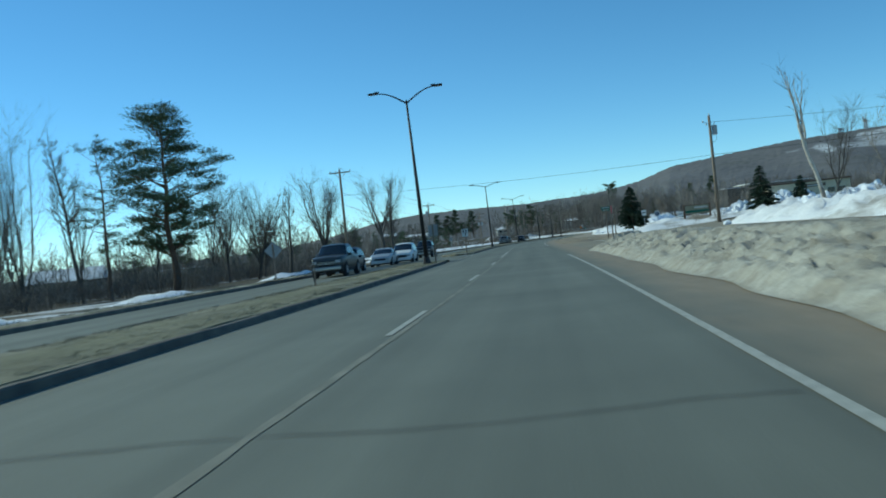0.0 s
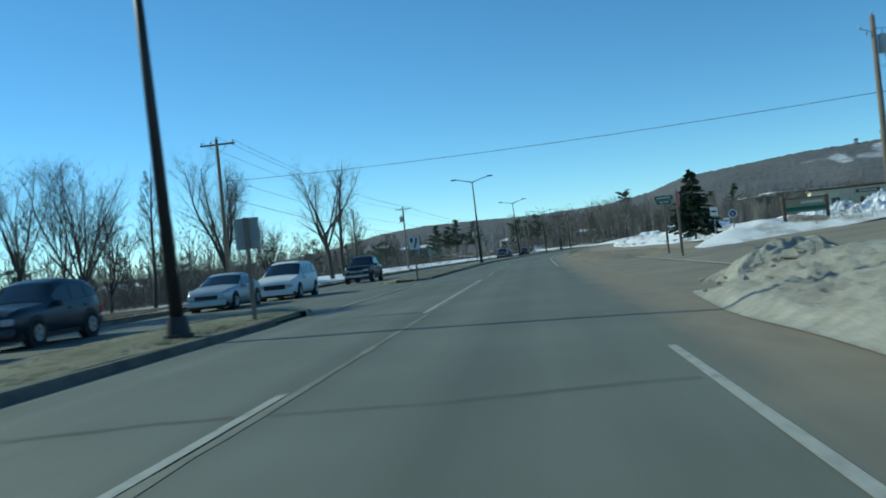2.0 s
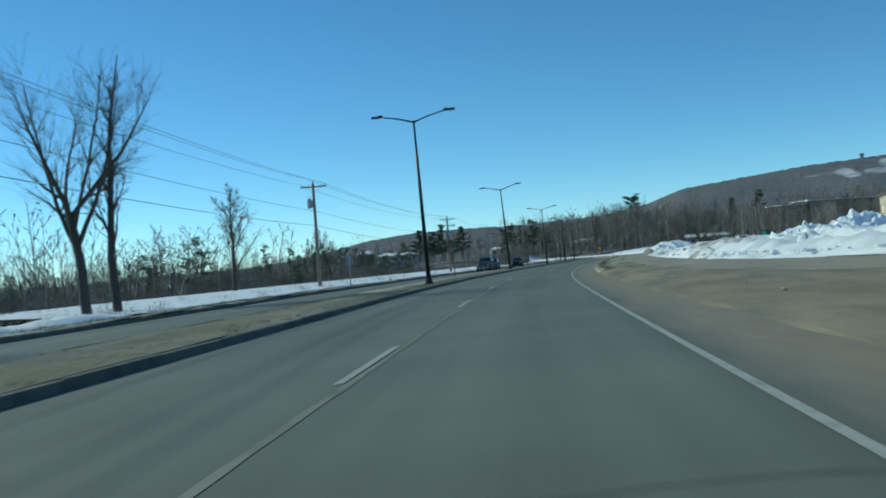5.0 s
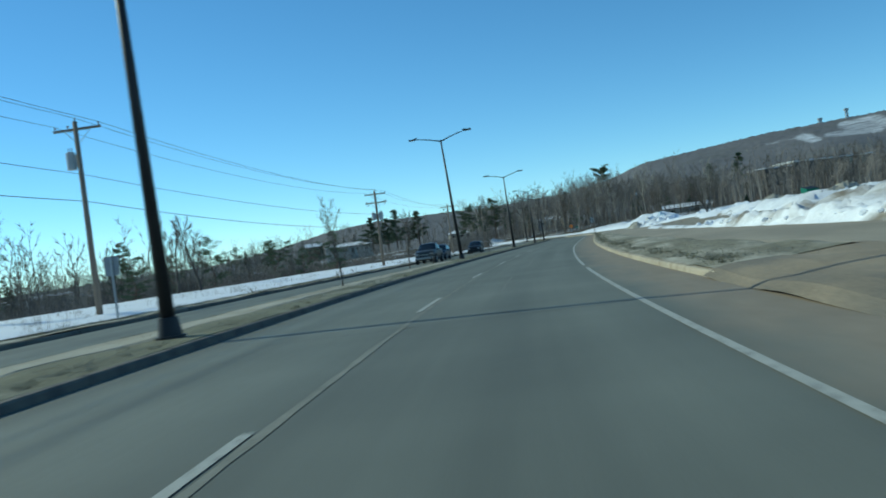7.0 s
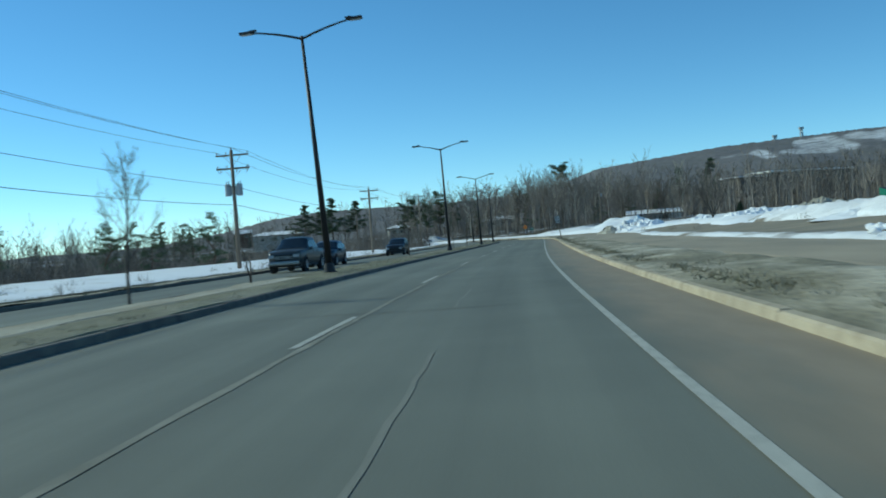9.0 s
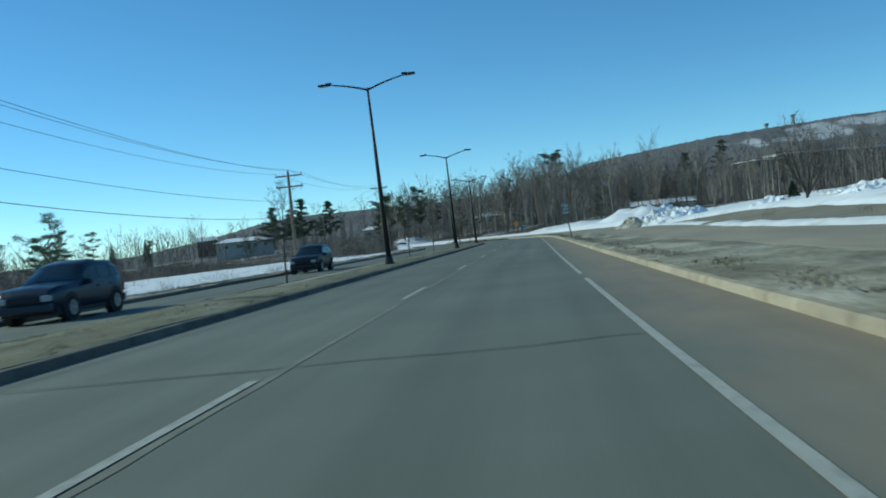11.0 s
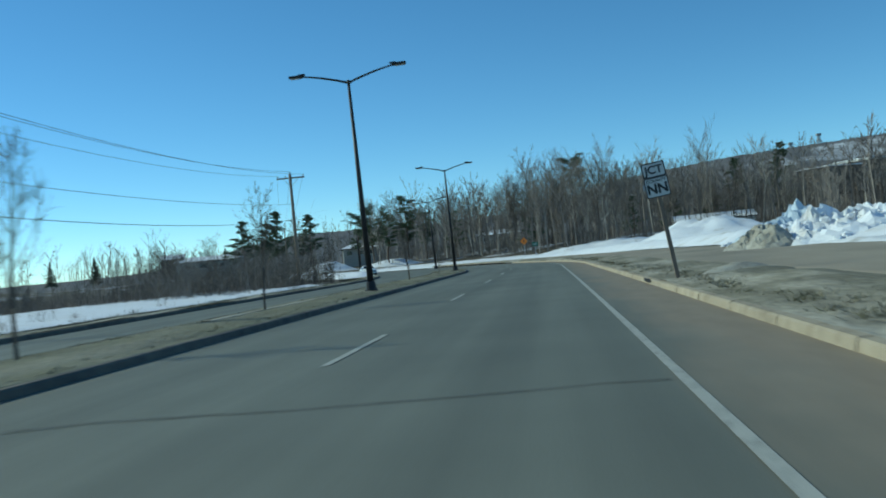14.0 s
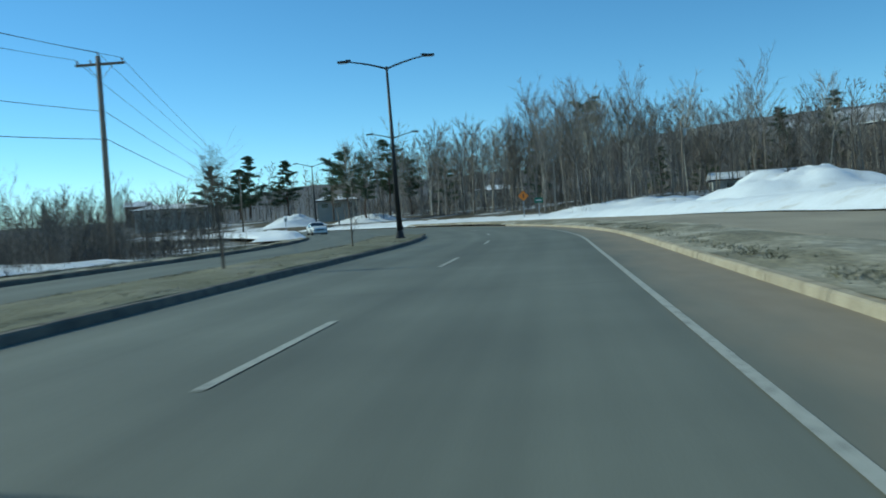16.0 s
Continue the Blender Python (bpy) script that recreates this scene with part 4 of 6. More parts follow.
def spruce_tree(seed, height, width, label, category="tree"):
    """A conical spruce with drooping whorls of needled boughs."""
    rng = random.Random(seed)
    w, c = Wood(), Wood()
    w.tube([Vector((0, 0, -0.3)), Vector((0.02, 0, height * 0.5)), Vector((0, 0.02, height))], [height * 0.018, height * 0.011, 0.01], 7)
    rows = int(16 + height * 5.0)
    for k in range(rows):
        u = min(0.995, 0.04 + 0.95 * (k + rng.random()) / rows)
        reach = width / 2 * (1 - u) ** 0.75 * rng.uniform(0.75, 1.1) + 0.06
        for b in range(6 if u < 0.7 else 4):
            a = rng.random() * 2 * math.pi
            d = Vector((math.cos(a), math.sin(a), 0))
            p0 = Vector((0, 0, height * u))
            L = reach * rng.uniform(0.7, 1.1)
            bend = [p0, p0 + d * L * 0.5 + Vector((0, 0, -0.04 * L)), p0 + d * L + Vector((0, 0, -0.16 * L))]
            w.tube(bend, [0.018, 0.012, 0.005], 3)
            for q in range(int(22 + 40 * L)):
                t = rng.uniform(0.1, 1)
                pt = bend[0].lerp(bend[1], t * 2) if t < 0.5 else bend[1].lerp(bend[2], t * 2 - 1)
                side = Vector((-d.y, d.x, 0)) * rng.choice((-1, 1))
                dd = (d * rng.uniform(0.2, 0.9) + side * rng.uniform(0.2, 0.9) + Vector((0, 0, rng.uniform(-0.35, 0.35)))).normalized()
                c.blade(pt, dd, rng.uniform(0.16, 0.34) * max(1, height / 8) * (0.5 + 0.5 * (1 - u)), rng.uniform(0.055, 0.09) * max(1, height / 8), rng)
    root = thing("spruce_tree", label, category)
    mesh_ob("trunk", w.v, w.f, M["pine_bark"], root, flat=False)
    mesh_ob("crown", c.v, c.f, M["spruce"], root, "dense dark green boughs")
    return root


def stand(ob, x, y, z, turn=0.0, scale=1.0):
    ob.matrix_basis = Matrix.Translation((x, y, z)) @ Matrix.Rotation(radians(turn), 4, "Z") @ Matrix.Scale(scale, 4)
    return ob


# the tall trees by the first stretch
stand(pine_tree(3, 13.9, 5.3, "tall dark green pine with clumped open crown", 0.24, 58, 120, 0.36, blade=1.1), -30.6, 73.0, -0.5)
stand(pine_tree(8, 12.4, 2.8, "thin half-bare pine with a crooked trunk", 0.3, 40, 22, 0.19, blade=1.0), -34.0, 68.5, -0.8)
stand(vase_tree(12, 15.0, 0.17, 0.35, 34, 0.9, lean=(-0.06, 0), rise=0.05, leader=True, reach=0.19, second=9, third=5, twigs=4, label="tall slender bare tree with fine short branches"), -37.6, 71.0, -0.8)
stand(vase_tree(13, 17.0, 0.2, 0.10, 6, 0.3, rise=0.06, second=10, third=5, label="clump of slim upright bare stems"), -38.6, 64.0, -0.8)
stand(vase_tree(14, 15.5, 0.18, 0.12, 5, 0.35, rise=0.06, second=10, third=5, label="clump of slim upright bare stems"), -42.0, 66.0, -0.8)
for k, (x, y, h) in enumerate(((-44.5, 71, 15.0), (-41.0, 77.0, 13.5), (-37.0, 84.0, 12.0), (-47.5, 78, 14.0), (-33.0, 88.0, 9.5))):
    stand(vase_tree(220 + k, h, 0.15, 0.3, 6, 0.32, rise=0.06, second=9, third=5, twigs=4, label="slim upright bare tree behind the pine"), x, y, -0.9)
stand(vase_tree(21, 11.8, 0.2, 0.34, 6, 0.36, lean=(-0.05, 0), rise=0.06, label="bare deciduous tree with a slanting trunk and fine oval crown"), -33.2, 93.6, -0.6)
stand(vase_tree(22, 11.9, 0.26, 0.2, 8, 0.42, rise=0.07, label="bare deciduous tree dividing low into upright limbs"), -31.0, 96.8, -0.5)
stand(vase_tree(23, 11.0, 0.17, 0.22, 16, 0.6, leader=True, reach=0.3, second=8, third=5, label="slender bare tree among brush"), -30.00, 106.0, -0.5)
stand(vase_tree(24, 14.8, 0.34, 0.24, 8, 0.44, lean=(-0.06, 0), rise=0.06, twigs=5, label="bare deciduous tree with a wide rounded crown"), -28.25, 117.0, -0.5)
stand(vase_tree(20, 9.5, 0.18, 0.2, 6, 0.5, label="bare bushy tree behind the row"), -32.5, 104.0, -0.6)
stand(vase_tree(19, 8.8, 0.15, 0.25, 6, 0.5, label="bare bushy tree behind the row"), -25.5, 121.5, -0.5)
stand(vase_tree(25, 16.0, 0.2, 0.3, 4, 0.4, label="bare deciduous tree with upright limbs"), -44, 118, -0.9)
stand(vase_tree(26, 15.8, 0.34, 0.36, 6, 0.55, lean=(-0.15, -0.02), rise=0.06, second=15, third=8, twigs=4, label="old bare tree with a heavy trunk and long limbs"), -24.25, 140.5, -0.3)
stand(vase_tree(27, 13.6, 0.25, 0.25, 22, 0.42, leader=True, reach=0.2, twigs=3, second=7, third=5, label="old bare trunk with short stubby branches"), -23.15, 141.5, -0.3)
stand(vase_tree(28, 10.8, 0.22, 0.24, 16, 0.7, rise=0.06, leader=True, reach=0.4, second=12, third=7, label="bare tree with a rounded twiggy crown"), -29.00, 176.5, -0.4)
stand(vase_tree(29, 8.2, 0.14, 0.22, 16, 0.8, leader=True, reach=0.36, second=10, third=6, lean=(-0.12, 0), label="young bare tree in the brush"), -28.5, 214, -0.8)
stand(vase_tree(30, 7.8, 0.12, 0.22, 16, 0.8, leader=True, reach=0.36, second=10, third=6, label="young bare tree in the brush"), -31.5, 216, -0.8)
stand(pine_tree(31, 5.2, 1.5, "small dark pine in the brush", 0.12, 26, 50, 0.1, blade=1.5), -31.5, 206, -0.8)
stand(bare_tree(32, 11.5, 0.12, 0.5, top=3, side=5, up=0.03, label="thin tall bare tree above the brush"), -13.8, 380.5, 0.2)
stand(vase_tree(33, 8.2, 0.15, 0.2, 4, 0.5, label="bare tree with fine pale twigs"), -41.4, 413, 0.0)
stand(bare_tree(34, 9.5, 0.16, 0.3, top=4, label="bare tree at the bend"), -13, 470, 1.2)
stand(bare_tree(35, 8.5, 0.13, 0.35, top=4, stems=2, label="bare tree above the brush"), -73, 348, 1.0)
stand(pine_tree(36, 8.5, 2.0, "small dark pine beyond the brush", 0.15, 26, 60, 0.12, blade=1.4), -58.2, 353, -0.3)
stand(pine_tree(37, 8.0, 2.0, "small dark pine beyond the brush", 0.15, 26, 60, 0.12, blade=1.4), -54.5, 356, -0.3)
# birches behind the brush
birch = bare_tree(41, 9.5, 0.10, 0.45, top=3, side=3, up=0.10, bark="birch", label="slim pale-barked bare birch")
stand(birch, -53, 184, -0.8)
for k, (x, y, sc) in enumerate(((-56, 187, 0.85), (-50, 186, 0.95), (-47, 182, 0.8), (-44, 188, 0.75), (-60, 190, 0.9), (-41, 184, 0.65), (-38, 176, 0.7), (-35, 179, 0.6))):
    copy_thing(birch, Matrix.Translation((x, y, -0.8)) @ Matrix.Rotation(k * 1.3, 4, "Z") @ Matrix.Scale(sc, 4))

# dark cedars among the brush
cedar = pine_tree(200, 4.2, 1.7, "dark bushy evergreen among the brush", 0.04, 28, 32, 0.09, blade=2.1)
stand(cedar, -46, 150, -1.0)
for k, (x, y, sc) in enumerate(((-49, 152, 1.2), (-43, 158, 0.8), (-52, 168, 1.1), (-46, 196, 1.0), (-42, 201, 1.3), (-38, 232, 0.9), (-36, 240, 1.2), (-33, 258, 1.0), (-30, 262, 0.8), (-29, 281, 1.25), (-34, 290, 0.9), (-45, 300, 1.3), (-40, 306, 1.0), (-48, 118, 1.1), (-52, 112, 0.9), (-60, 330, 1.4))):
    copy_thing(cedar, Matrix.Translation((x, y, -1.0)) @ Matrix.Rotation(k * 1.7, 4, "Z") @ Matrix.Scale(sc * 1.25, 4))

# taller evergreens behind the brush
dark_fir = pine_tree(260, 6.0, 1.9, "dark pointed evergreen rising behind the brush", 0.08, 30, 26, 0.1, blade=2.0, cone=True)
stand(dark_fir, -62, 226, -1.2)
rng = random.Random(91)
for k in range(30):
    s_f, o_f = 150 + 6.3 * k + rng.uniform(-3, 3), -rng.uniform(44, 92)
    p = at(s_f, o_f)
    copy_thing(dark_fir, Matrix.Translation((p.x, p.y, -1.2)) @ Matrix.Rotation(k * 2.1, 4, "Z") @ Matrix.Scale(rng.uniform(0.6, 1.25), 4))

# trees on the right
stand(spruce_tree(51, 4.7, 4.2, "dense dark green spruce standing in snow"), 10.3, 105, 1.0)
stand(spruce_tree(52, 4.9, 4.2, "dense dark green spruce beside the lot"), 22.5, 95.8, 1.1)
stand(spruce_tree(53, 3.4, 2.6, "low dark spruce beside the lot"), 26.5, 96.5, 1.2)
stand(vase_tree(54, 9.8, 0.15, 0.55, 4, 0.26, lean=(-0.24, 0.0), rise=0.05, twigs=1, second=6, third=2, bark="birch", label="dead leaning pale tree with broken limbs"), 17.0, 56.5, 0.8)
stand(vase_tree(55, 10.5, 0.15, 0.2, 4, 0.55, third=4, label="bare tree behind the snow heaps"), 26, 84, 1.0)
stand(bare_tree(56, 11.0, 0.15, 0.3, top=4, stems=2, label="bare tree behind the snow heaps"), 32, 90, 1.0)
stand(vase_tree(57, 10.0, 0.15, 0.2, 4, 0.55, third=4, label="bare tree behind the snow heaps"), 28, 70, 1.0)
stand(vase_tree(58, 7.2, 0.2, 0.14, 7, 0.6, rise=0.08, label="broad bare tree standing in the snow field"), 28.9, 272.8, 1.0)
stand(pine_tree(61, 19.5, 6.0, "tall dark pine above the snow field", 0.2, 44, 70, 0.3, blade=1.5, cone=True), 91.5, 492, 3.0)
stand(pine_tree(62, 17.0, 6.0, "tall dark pine above the snow field", 0.2, 44, 70, 0.3, blade=1.5, cone=True), 81.2, 496, 3.0)
stand(pine_tree(63, 21.5, 4.6, "tall dark pine above the bare woods", 0.66, 22, 90, 0.28, blade=1.3), 39.8, 500, 2.4)
for k, (x, y, h) in enumerate(((24, 452, 11), (58, 470, 12), (46, 455, 9), (8, 470, 10), (70, 480, 11))):
    stand(pine_tree(210 + k, h, 4.0, "dark pine among the bare woods", 0.15, 36, 50, 0.16, blade=1.6, cone=True), x, y, 1.8)
for k, (x, y, h) in enumerate(((-63, 563, 15.0), (-51, 560, 17.0), (-41, 566, 15.5), (-57, 572, 14))):
    stand(pine_tree(64 + k, h, 7.6, "dark green pine on the slope beyond the bend", 0.14, 44, 90, 0.28, blade=1.7, cone=True), x, y, 4.5)
for k, (x, y, h) in enumerate(((58, 262, 8.5), (50, 268, 6), (46, 352, 6.5), (49, 262, 7.0), (58, 300, 7))):
    stand(bare_tree(70 + k, h, 0.14, 0.25, top=4, label="bare ornamental tree in the snow field"), x, y, 1.4)
for k, (x, y, h) in enumerate(((-12.6, 482, 13), (-8.5, 478, 11), (-4.0, 484, 14.5), (-16.5, 488, 12), (0.5, 480, 10.5))):
    stand(pine_tree(230 + k, h, 3.4, "dark pine at the edge of the woods beyond the bend", 0.3, 36, 60, 0.2, blade=1.6), x, y, 2.2)
for k, (x, y, h) in enumerate(((-95, 600, 8), (-76, 590, 9), (-70, 596, 7.5), (-112, 560, 9), (-118, 540, 8))):
    stand(spruce_tree(80 + k, h, h * 0.5, "dark spruce on the far slope"), x, y, 4.0)
stand(spruce_tree(88, 3.0, 2.2, "small spruce in the snow field"), 50, 330, 1.2)


# young trees planted on the median
def sapling(seed, h):
    g = Wood()
    g.tube([Vector((0, 0, 0)), Vector((0, 0, 0.9))], [0.026, 0.026], 8)
    root = vase_tree(seed, h, 0.045, 0.28, 15 if h > 3 else 6, 0.62, rise=0.07, leader=True, reach=0.42, twigs=3, second=7, third=3, label="thin staked sapling with a trunk guard on the median", name="sapling", group="saplings on the median")
    mesh_ob("trunk_guard", g.v, g.f, M["wood"], root, "brown tube guard")
    return root


for k, (s, off, h) in enumerate(((172.7, -8.6, 4.1), (192.5, -9.1, 4.0), (202, -9.0, 1.2), (241.6, -9.1, 4.0), (275, -8.9, 4.2), (287.7, -8.5, 4.15), (317.5, -8.4, 3.4), (332.5, -8.2, 2.4), (34, -8.8, 1.6))):
    put(sapling(90 + k, h), s, off, 0.145)


# ---- woods and brush that nobody could count ----
def gather(name, shapes, places, materials, label, category):
    """Joins turned and scaled copies of a few shapes into one mesh."""
    verts, faces, mats, base = [], [], [], 0
    rng = random.Random(len(places))
    for x, y, z, sc in places:
        k = rng.randrange(len(shapes))
        v, f = shapes[k]
        a = rng.random() * 6.28
        ca, sa = math.cos(a) * sc, math.sin(a) * sc
        sz = sc * rng.uniform(0.85, 1.15)
        vv = np.stack([v[:, 0] * ca - v[:, 1] * sa + x, v[:, 0] * sa + v[:, 1] * ca + y, v[:, 2] * sz + z], 1)
        verts.append(vv)
        faces += [tuple(i + base for i in q) for q in f]
        mats += [rng.randrange(len(materials))] * len(f)
        base += len(v)
    me = bpy.data.meshes.new(name)
    me.from_pydata(np.concatenate(verts).tolist(), [], faces)
    for m in materials:
        me.materials.append(m)
    me.polygons.foreach_set("material_index", mats)
    me.update()
    return tagged(new(name, me), label, category, kind="stuff")


def scatter(n, x0, x1, y0, y1, ok, seed):
    rng = random.Random(seed)
    xs = np.array([rng.uniform(x0, x1) for _ in range(n)])
    ys = np.array([rng.uniform(y0, y1) for _ in range(n)])
    s, off = axis_coords(xs, ys)
    return [(x, y, a, o) for x, y, a, o in zip(xs, ys, s, off) if ok(x, y, a, o)]


def thin_tree(seed, height, limbs, twigs, trunk, low, spread, width):
    """A slim forest tree: a trunk, ascending limbs and a haze of fine twigs."""
    rng = random.Random(seed)
    w = Wood()
    mid = Vector((rng.gauss(0, 0.03), rng.gauss(0, 0.03), 0.55)) * height
    tip = Vector((rng.gauss(0, 0.04), rng.gauss(0, 0.04), 0.97)) * height
    w.tube([Vector((0, 0, -0.5)), mid, tip], [trunk, trunk * 0.6, trunk * 0.12], 3)
    line = lambda u: Vector((0, 0, 0)).lerp(mid, u / 0.55) if u < 0.55 else mid.lerp(tip, (u - 0.55) / 0.45)
    for k in range(limbs):
        u = low + (0.93 - low) * (k + rng.random()) / limbs
        a = rng.random() * 6.283
        out = spread * height * (0.35 + 0.65 * math.sin(math.pi * min(1, (1 - u) / (1 - low) * 0.85 + 0.1))) * rng.uniform(0.6, 1.2)
        p = line(u)
        e = p + Vector((math.cos(a) * out, math.sin(a) * out, out * rng.uniform(1.0, 1.9)))
        d = (e - p).normalized()
        w.blade(p, d, (e - p).length, trunk * 0.3, rng)
        for _ in range(twigs):
            q = p.lerp(e, rng.uniform(0.25, 1.0))
            w.blade(q, turned(d, rng.uniform(0.2, 0.9), rng), height * rng.uniform(0.04, 0.10), width, rng)
    return np.array([tuple(v) for v in w.v]), w.f


WOODS = [thin_tree(100 + k, 19.0, 15 + k % 3, 13, 0.12 + 0.02 * (k % 4), 0.25 + 0.09 * (k % 3), 0.13 + 0.02 * (k % 3), 0.05) for k in range(9)]
FRONT = [thin_tree(150 + k, 19.0, 28 + k % 5, 27, 0.13 + 0.025 * (k % 3), 0.30 + 0.07 * (k % 3), 0.13 + 0.025 * (k % 4), 0.024) for k in range(9)]
places = []
for x, y, a, o in scatter(8200, -60, 300, 398, 640, lambda x, y, a, o: o > 15 and y > 405 + 0.45 * max(0, x - 15) and y > 428 - x * 0.8, 7):
    if x < 10.97 - 0.13 * (y - 294):
        continue
    places.append((x, y, 1.2 + 0.012 * max(0, y - 400), (0.46 + 0.40 * random.random()) * (1 - 0.30 * smooth(45, 95, x))))
under = places[3000:3600]
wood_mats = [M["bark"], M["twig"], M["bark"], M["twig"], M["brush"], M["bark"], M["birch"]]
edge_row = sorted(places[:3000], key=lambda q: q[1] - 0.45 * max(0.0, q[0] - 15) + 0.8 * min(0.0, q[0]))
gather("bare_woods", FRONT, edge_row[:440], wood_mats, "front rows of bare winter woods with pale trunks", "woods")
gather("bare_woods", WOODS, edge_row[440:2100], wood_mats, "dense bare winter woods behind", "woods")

FAR = [thin_tree(120 + k, 14.0, 11, 8, 0.14, 0.12, 0.15, 0.065) for k in range(6)]
far = []
rng = random.Random(17)
for _ in range(560):
    x = rng.uniform(60, 620)
    y = rng.uniform(480, 900)
    far.append((x, y, 3 + 0.01 * x, rng.uniform(0.6, 1.15)))
for _ in range(480):
    far.append((rng.uniform(40 + 60, 360), rng.uniform(230, 480), 2.5, rng.uniform(0.45, 0.8)))
for _ in range(170):
    far.append((rng.uniform(50, 125), rng.uniform(325, 400), 3.0, rng.uniform(0.4, 0.72)))
for _ in range(140):
    far.append((rng.uniform(95, 150), rng.uniform(430, 468), 6.5, rng.uniform(0.45, 0.75)))
for _ in range(150):
    far.append((rng.uniform(62, 130), rng.uniform(385, 445), 4.5, rng.uniform(0.55, 0.85)))
for _ in range(600):
    x = rng.uniform(-520, -70)
    far.append((x, rng.uniform(220, 760), -1.5 + 4 * smooth(420, 600, -x + 300), rng.uniform(0.5, 0.95)))
for _ in range(300):
    far.append((rng.uniform(-150, 30), rng.uniform(560, 700), 4.5, rng.uniform(0.6, 1.1)))
for _ in range(1800):
    x = rng.uniform(-330, -62)
    far.append((x, rng.uniform(60, 420), -1.2, rng.uniform(0.32, 0.60)))
for _ in range(150):
    far.append((rng.uniform(-75, -37), rng.uniform(120, 240), -0.9, rng.uniform(0.4, 0.72)))
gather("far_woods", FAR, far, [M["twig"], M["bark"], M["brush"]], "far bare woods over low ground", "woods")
SHRUB = [thin_tree(130 + k, 5.0, 14, 12, 0.04, 0.06, 0.26, 0.014) for k in range(6)]
mid_trees = []
for x, y, a, o in scatter(2000, -110, -8, 20, 420, lambda x, y, a, o: (-75 < o < -40 if 148 < a < 318 else -62 < o < (-33 if a < 149 else -26)) and a < 365, 29):
    mid_trees.append((x, y, left_height(a, o) - 0.1, rng.uniform(0.5, 1.1) * (0.65 if a > 300 else 1.0)))
for x, y, a, o in scatter(5200, -60, 20, 308, 392, lambda x, y, a, o: -33 < o < -19.3 - 4 * smooth(352, 372, a) and 318 < a < 370, 31):
    mid_trees.append((x, y, left_height(a, o) - 0.1, rng.uniform(0.46, 0.70)))
for x, y, a, o in scatter(2600, -110, -8, 130, 330, lambda x, y, a, o: -56 < o < -38 and 138 < a < 324, 33):
    mid_trees.append((x, y, left_height(a, o) - 0.1, rng.uniform(0.5, 0.95)))
gather("thicket_trees", SHRUB, mid_trees, [M["brush"], M["twig"], M["brush"]], "tangle of small bare trees behind the brush", "brush")


def brush_shape(seed, n, h, spread):
    rng = random.Random(seed)
    w = Wood()
    for _ in range(n):
        p = Vector((rng.gauss(0, spread), rng.gauss(0, spread), -0.2))
        d = Vector((rng.gauss(0, 0.22), rng.gauss(0, 0.22), 1)).normalized()
        L = h * rng.uniform(0.4, 1.0)
        w.blade(p, d, L, 0.013, rng)
        for _k in range(6):
            w.blade(p + d * L * rng.uniform(0.3, 0.85), turned(d, rng.uniform(0.35, 0.9), rng), L * rng.uniform(0.2, 0.45), 0.016, rng)
    return np.array([tuple(v) for v in w.v]), w.f


BRUSH = [brush_shape(140 + k, 22, 2.6, 0.9) for k in range(5)]
spots = []
for x, y, a, o in scatter(6200, -75, 0, 10, 390, lambda x, y, a, o: -62 < o < (-36 + 8 * noise.noise(Vector((a * 0.04, 2, 0))) if 148 < a < 318 else -30 + 3 * noise.noise(Vector((a * 0.06, 5, 0))) if a < 149 else -22.5) and a < 352, 23):
    dens = 0.5 + 0.5 * noise.noise(Vector((x * 0.06, y * 0.06, 4)))
    if a < 150 or dens > 0.32:
        tall = 0.6 + 0.6 * random.random()
        spots.append((x, y, left_height(a, o) - 0.1, tall * (1.05 if a < 150 else 1.0)))
for x, y, a, o in scatter(520, -40, 20, 318, 366, lambda x, y, a, o: -33 < o < -20.5 and a > 322, 24):
    spots.append((x, y, left_height(a, o) - 0.1, 0.6 + 0.4 * random.random()))
gather("brush_thicket", BRUSH, spots, [M["brush"], M["twig"], M["brush"]], "dense brown leafless brush beside the road", "brush")
under = [(x, y, z, 1.3 + 1.2 * random.random()) for x, y, z, sc in under]
gather("woods_underbrush", BRUSH, under, [M["brush"], M["twig"]], "tangled brown underbrush below the bare woods", "brush")
weeds = []
for x, y, a, o in scatter(700, -50, 0, 130, 345, lambda x, y, a, o: -40 < o < -17.0, 25):
    weeds.append((x, y, left_height(a, o), 0.22 + 0.2 * random.random()))
for x, y, a, o in scatter(160, 0, 80, 100, 420, lambda x, y, a, o: 13 < o < 58 and a > 100, 26):
    weeds.append((x, y, right_height(a, o), 0.2 + 0.25 * random.random()))
for x, y, a, o in scatter(560, 10, 60, 0, 100, lambda x, y, a, o: 14.5 < o < 42 and (a < 60 or a > 92), 27):
    weeds.append((x, y, right_height(a, o) + 0.2, 0.25 + 0.5 * random.random()))
gather("dry_weeds", BRUSH, weeds, [M["brush"], M["twig"]], "thin dry weed stalks standing in snow", "weeds")


def grass_shape(seed):
    rng = random.Random(seed)
    w = Wood()
    for _ in range(11):
        w.blade(Vector((rng.gauss(0, 0.12), rng.gauss(0, 0.12), -0.02)), Vector((rng.gauss(0, 0.6), rng.gauss(0, 0.6), 0.6)).normalized(), rng.uniform(0.06, 0.17), 0.010, rng)
    return np.array([tuple(v) for v in w.v]), w.f


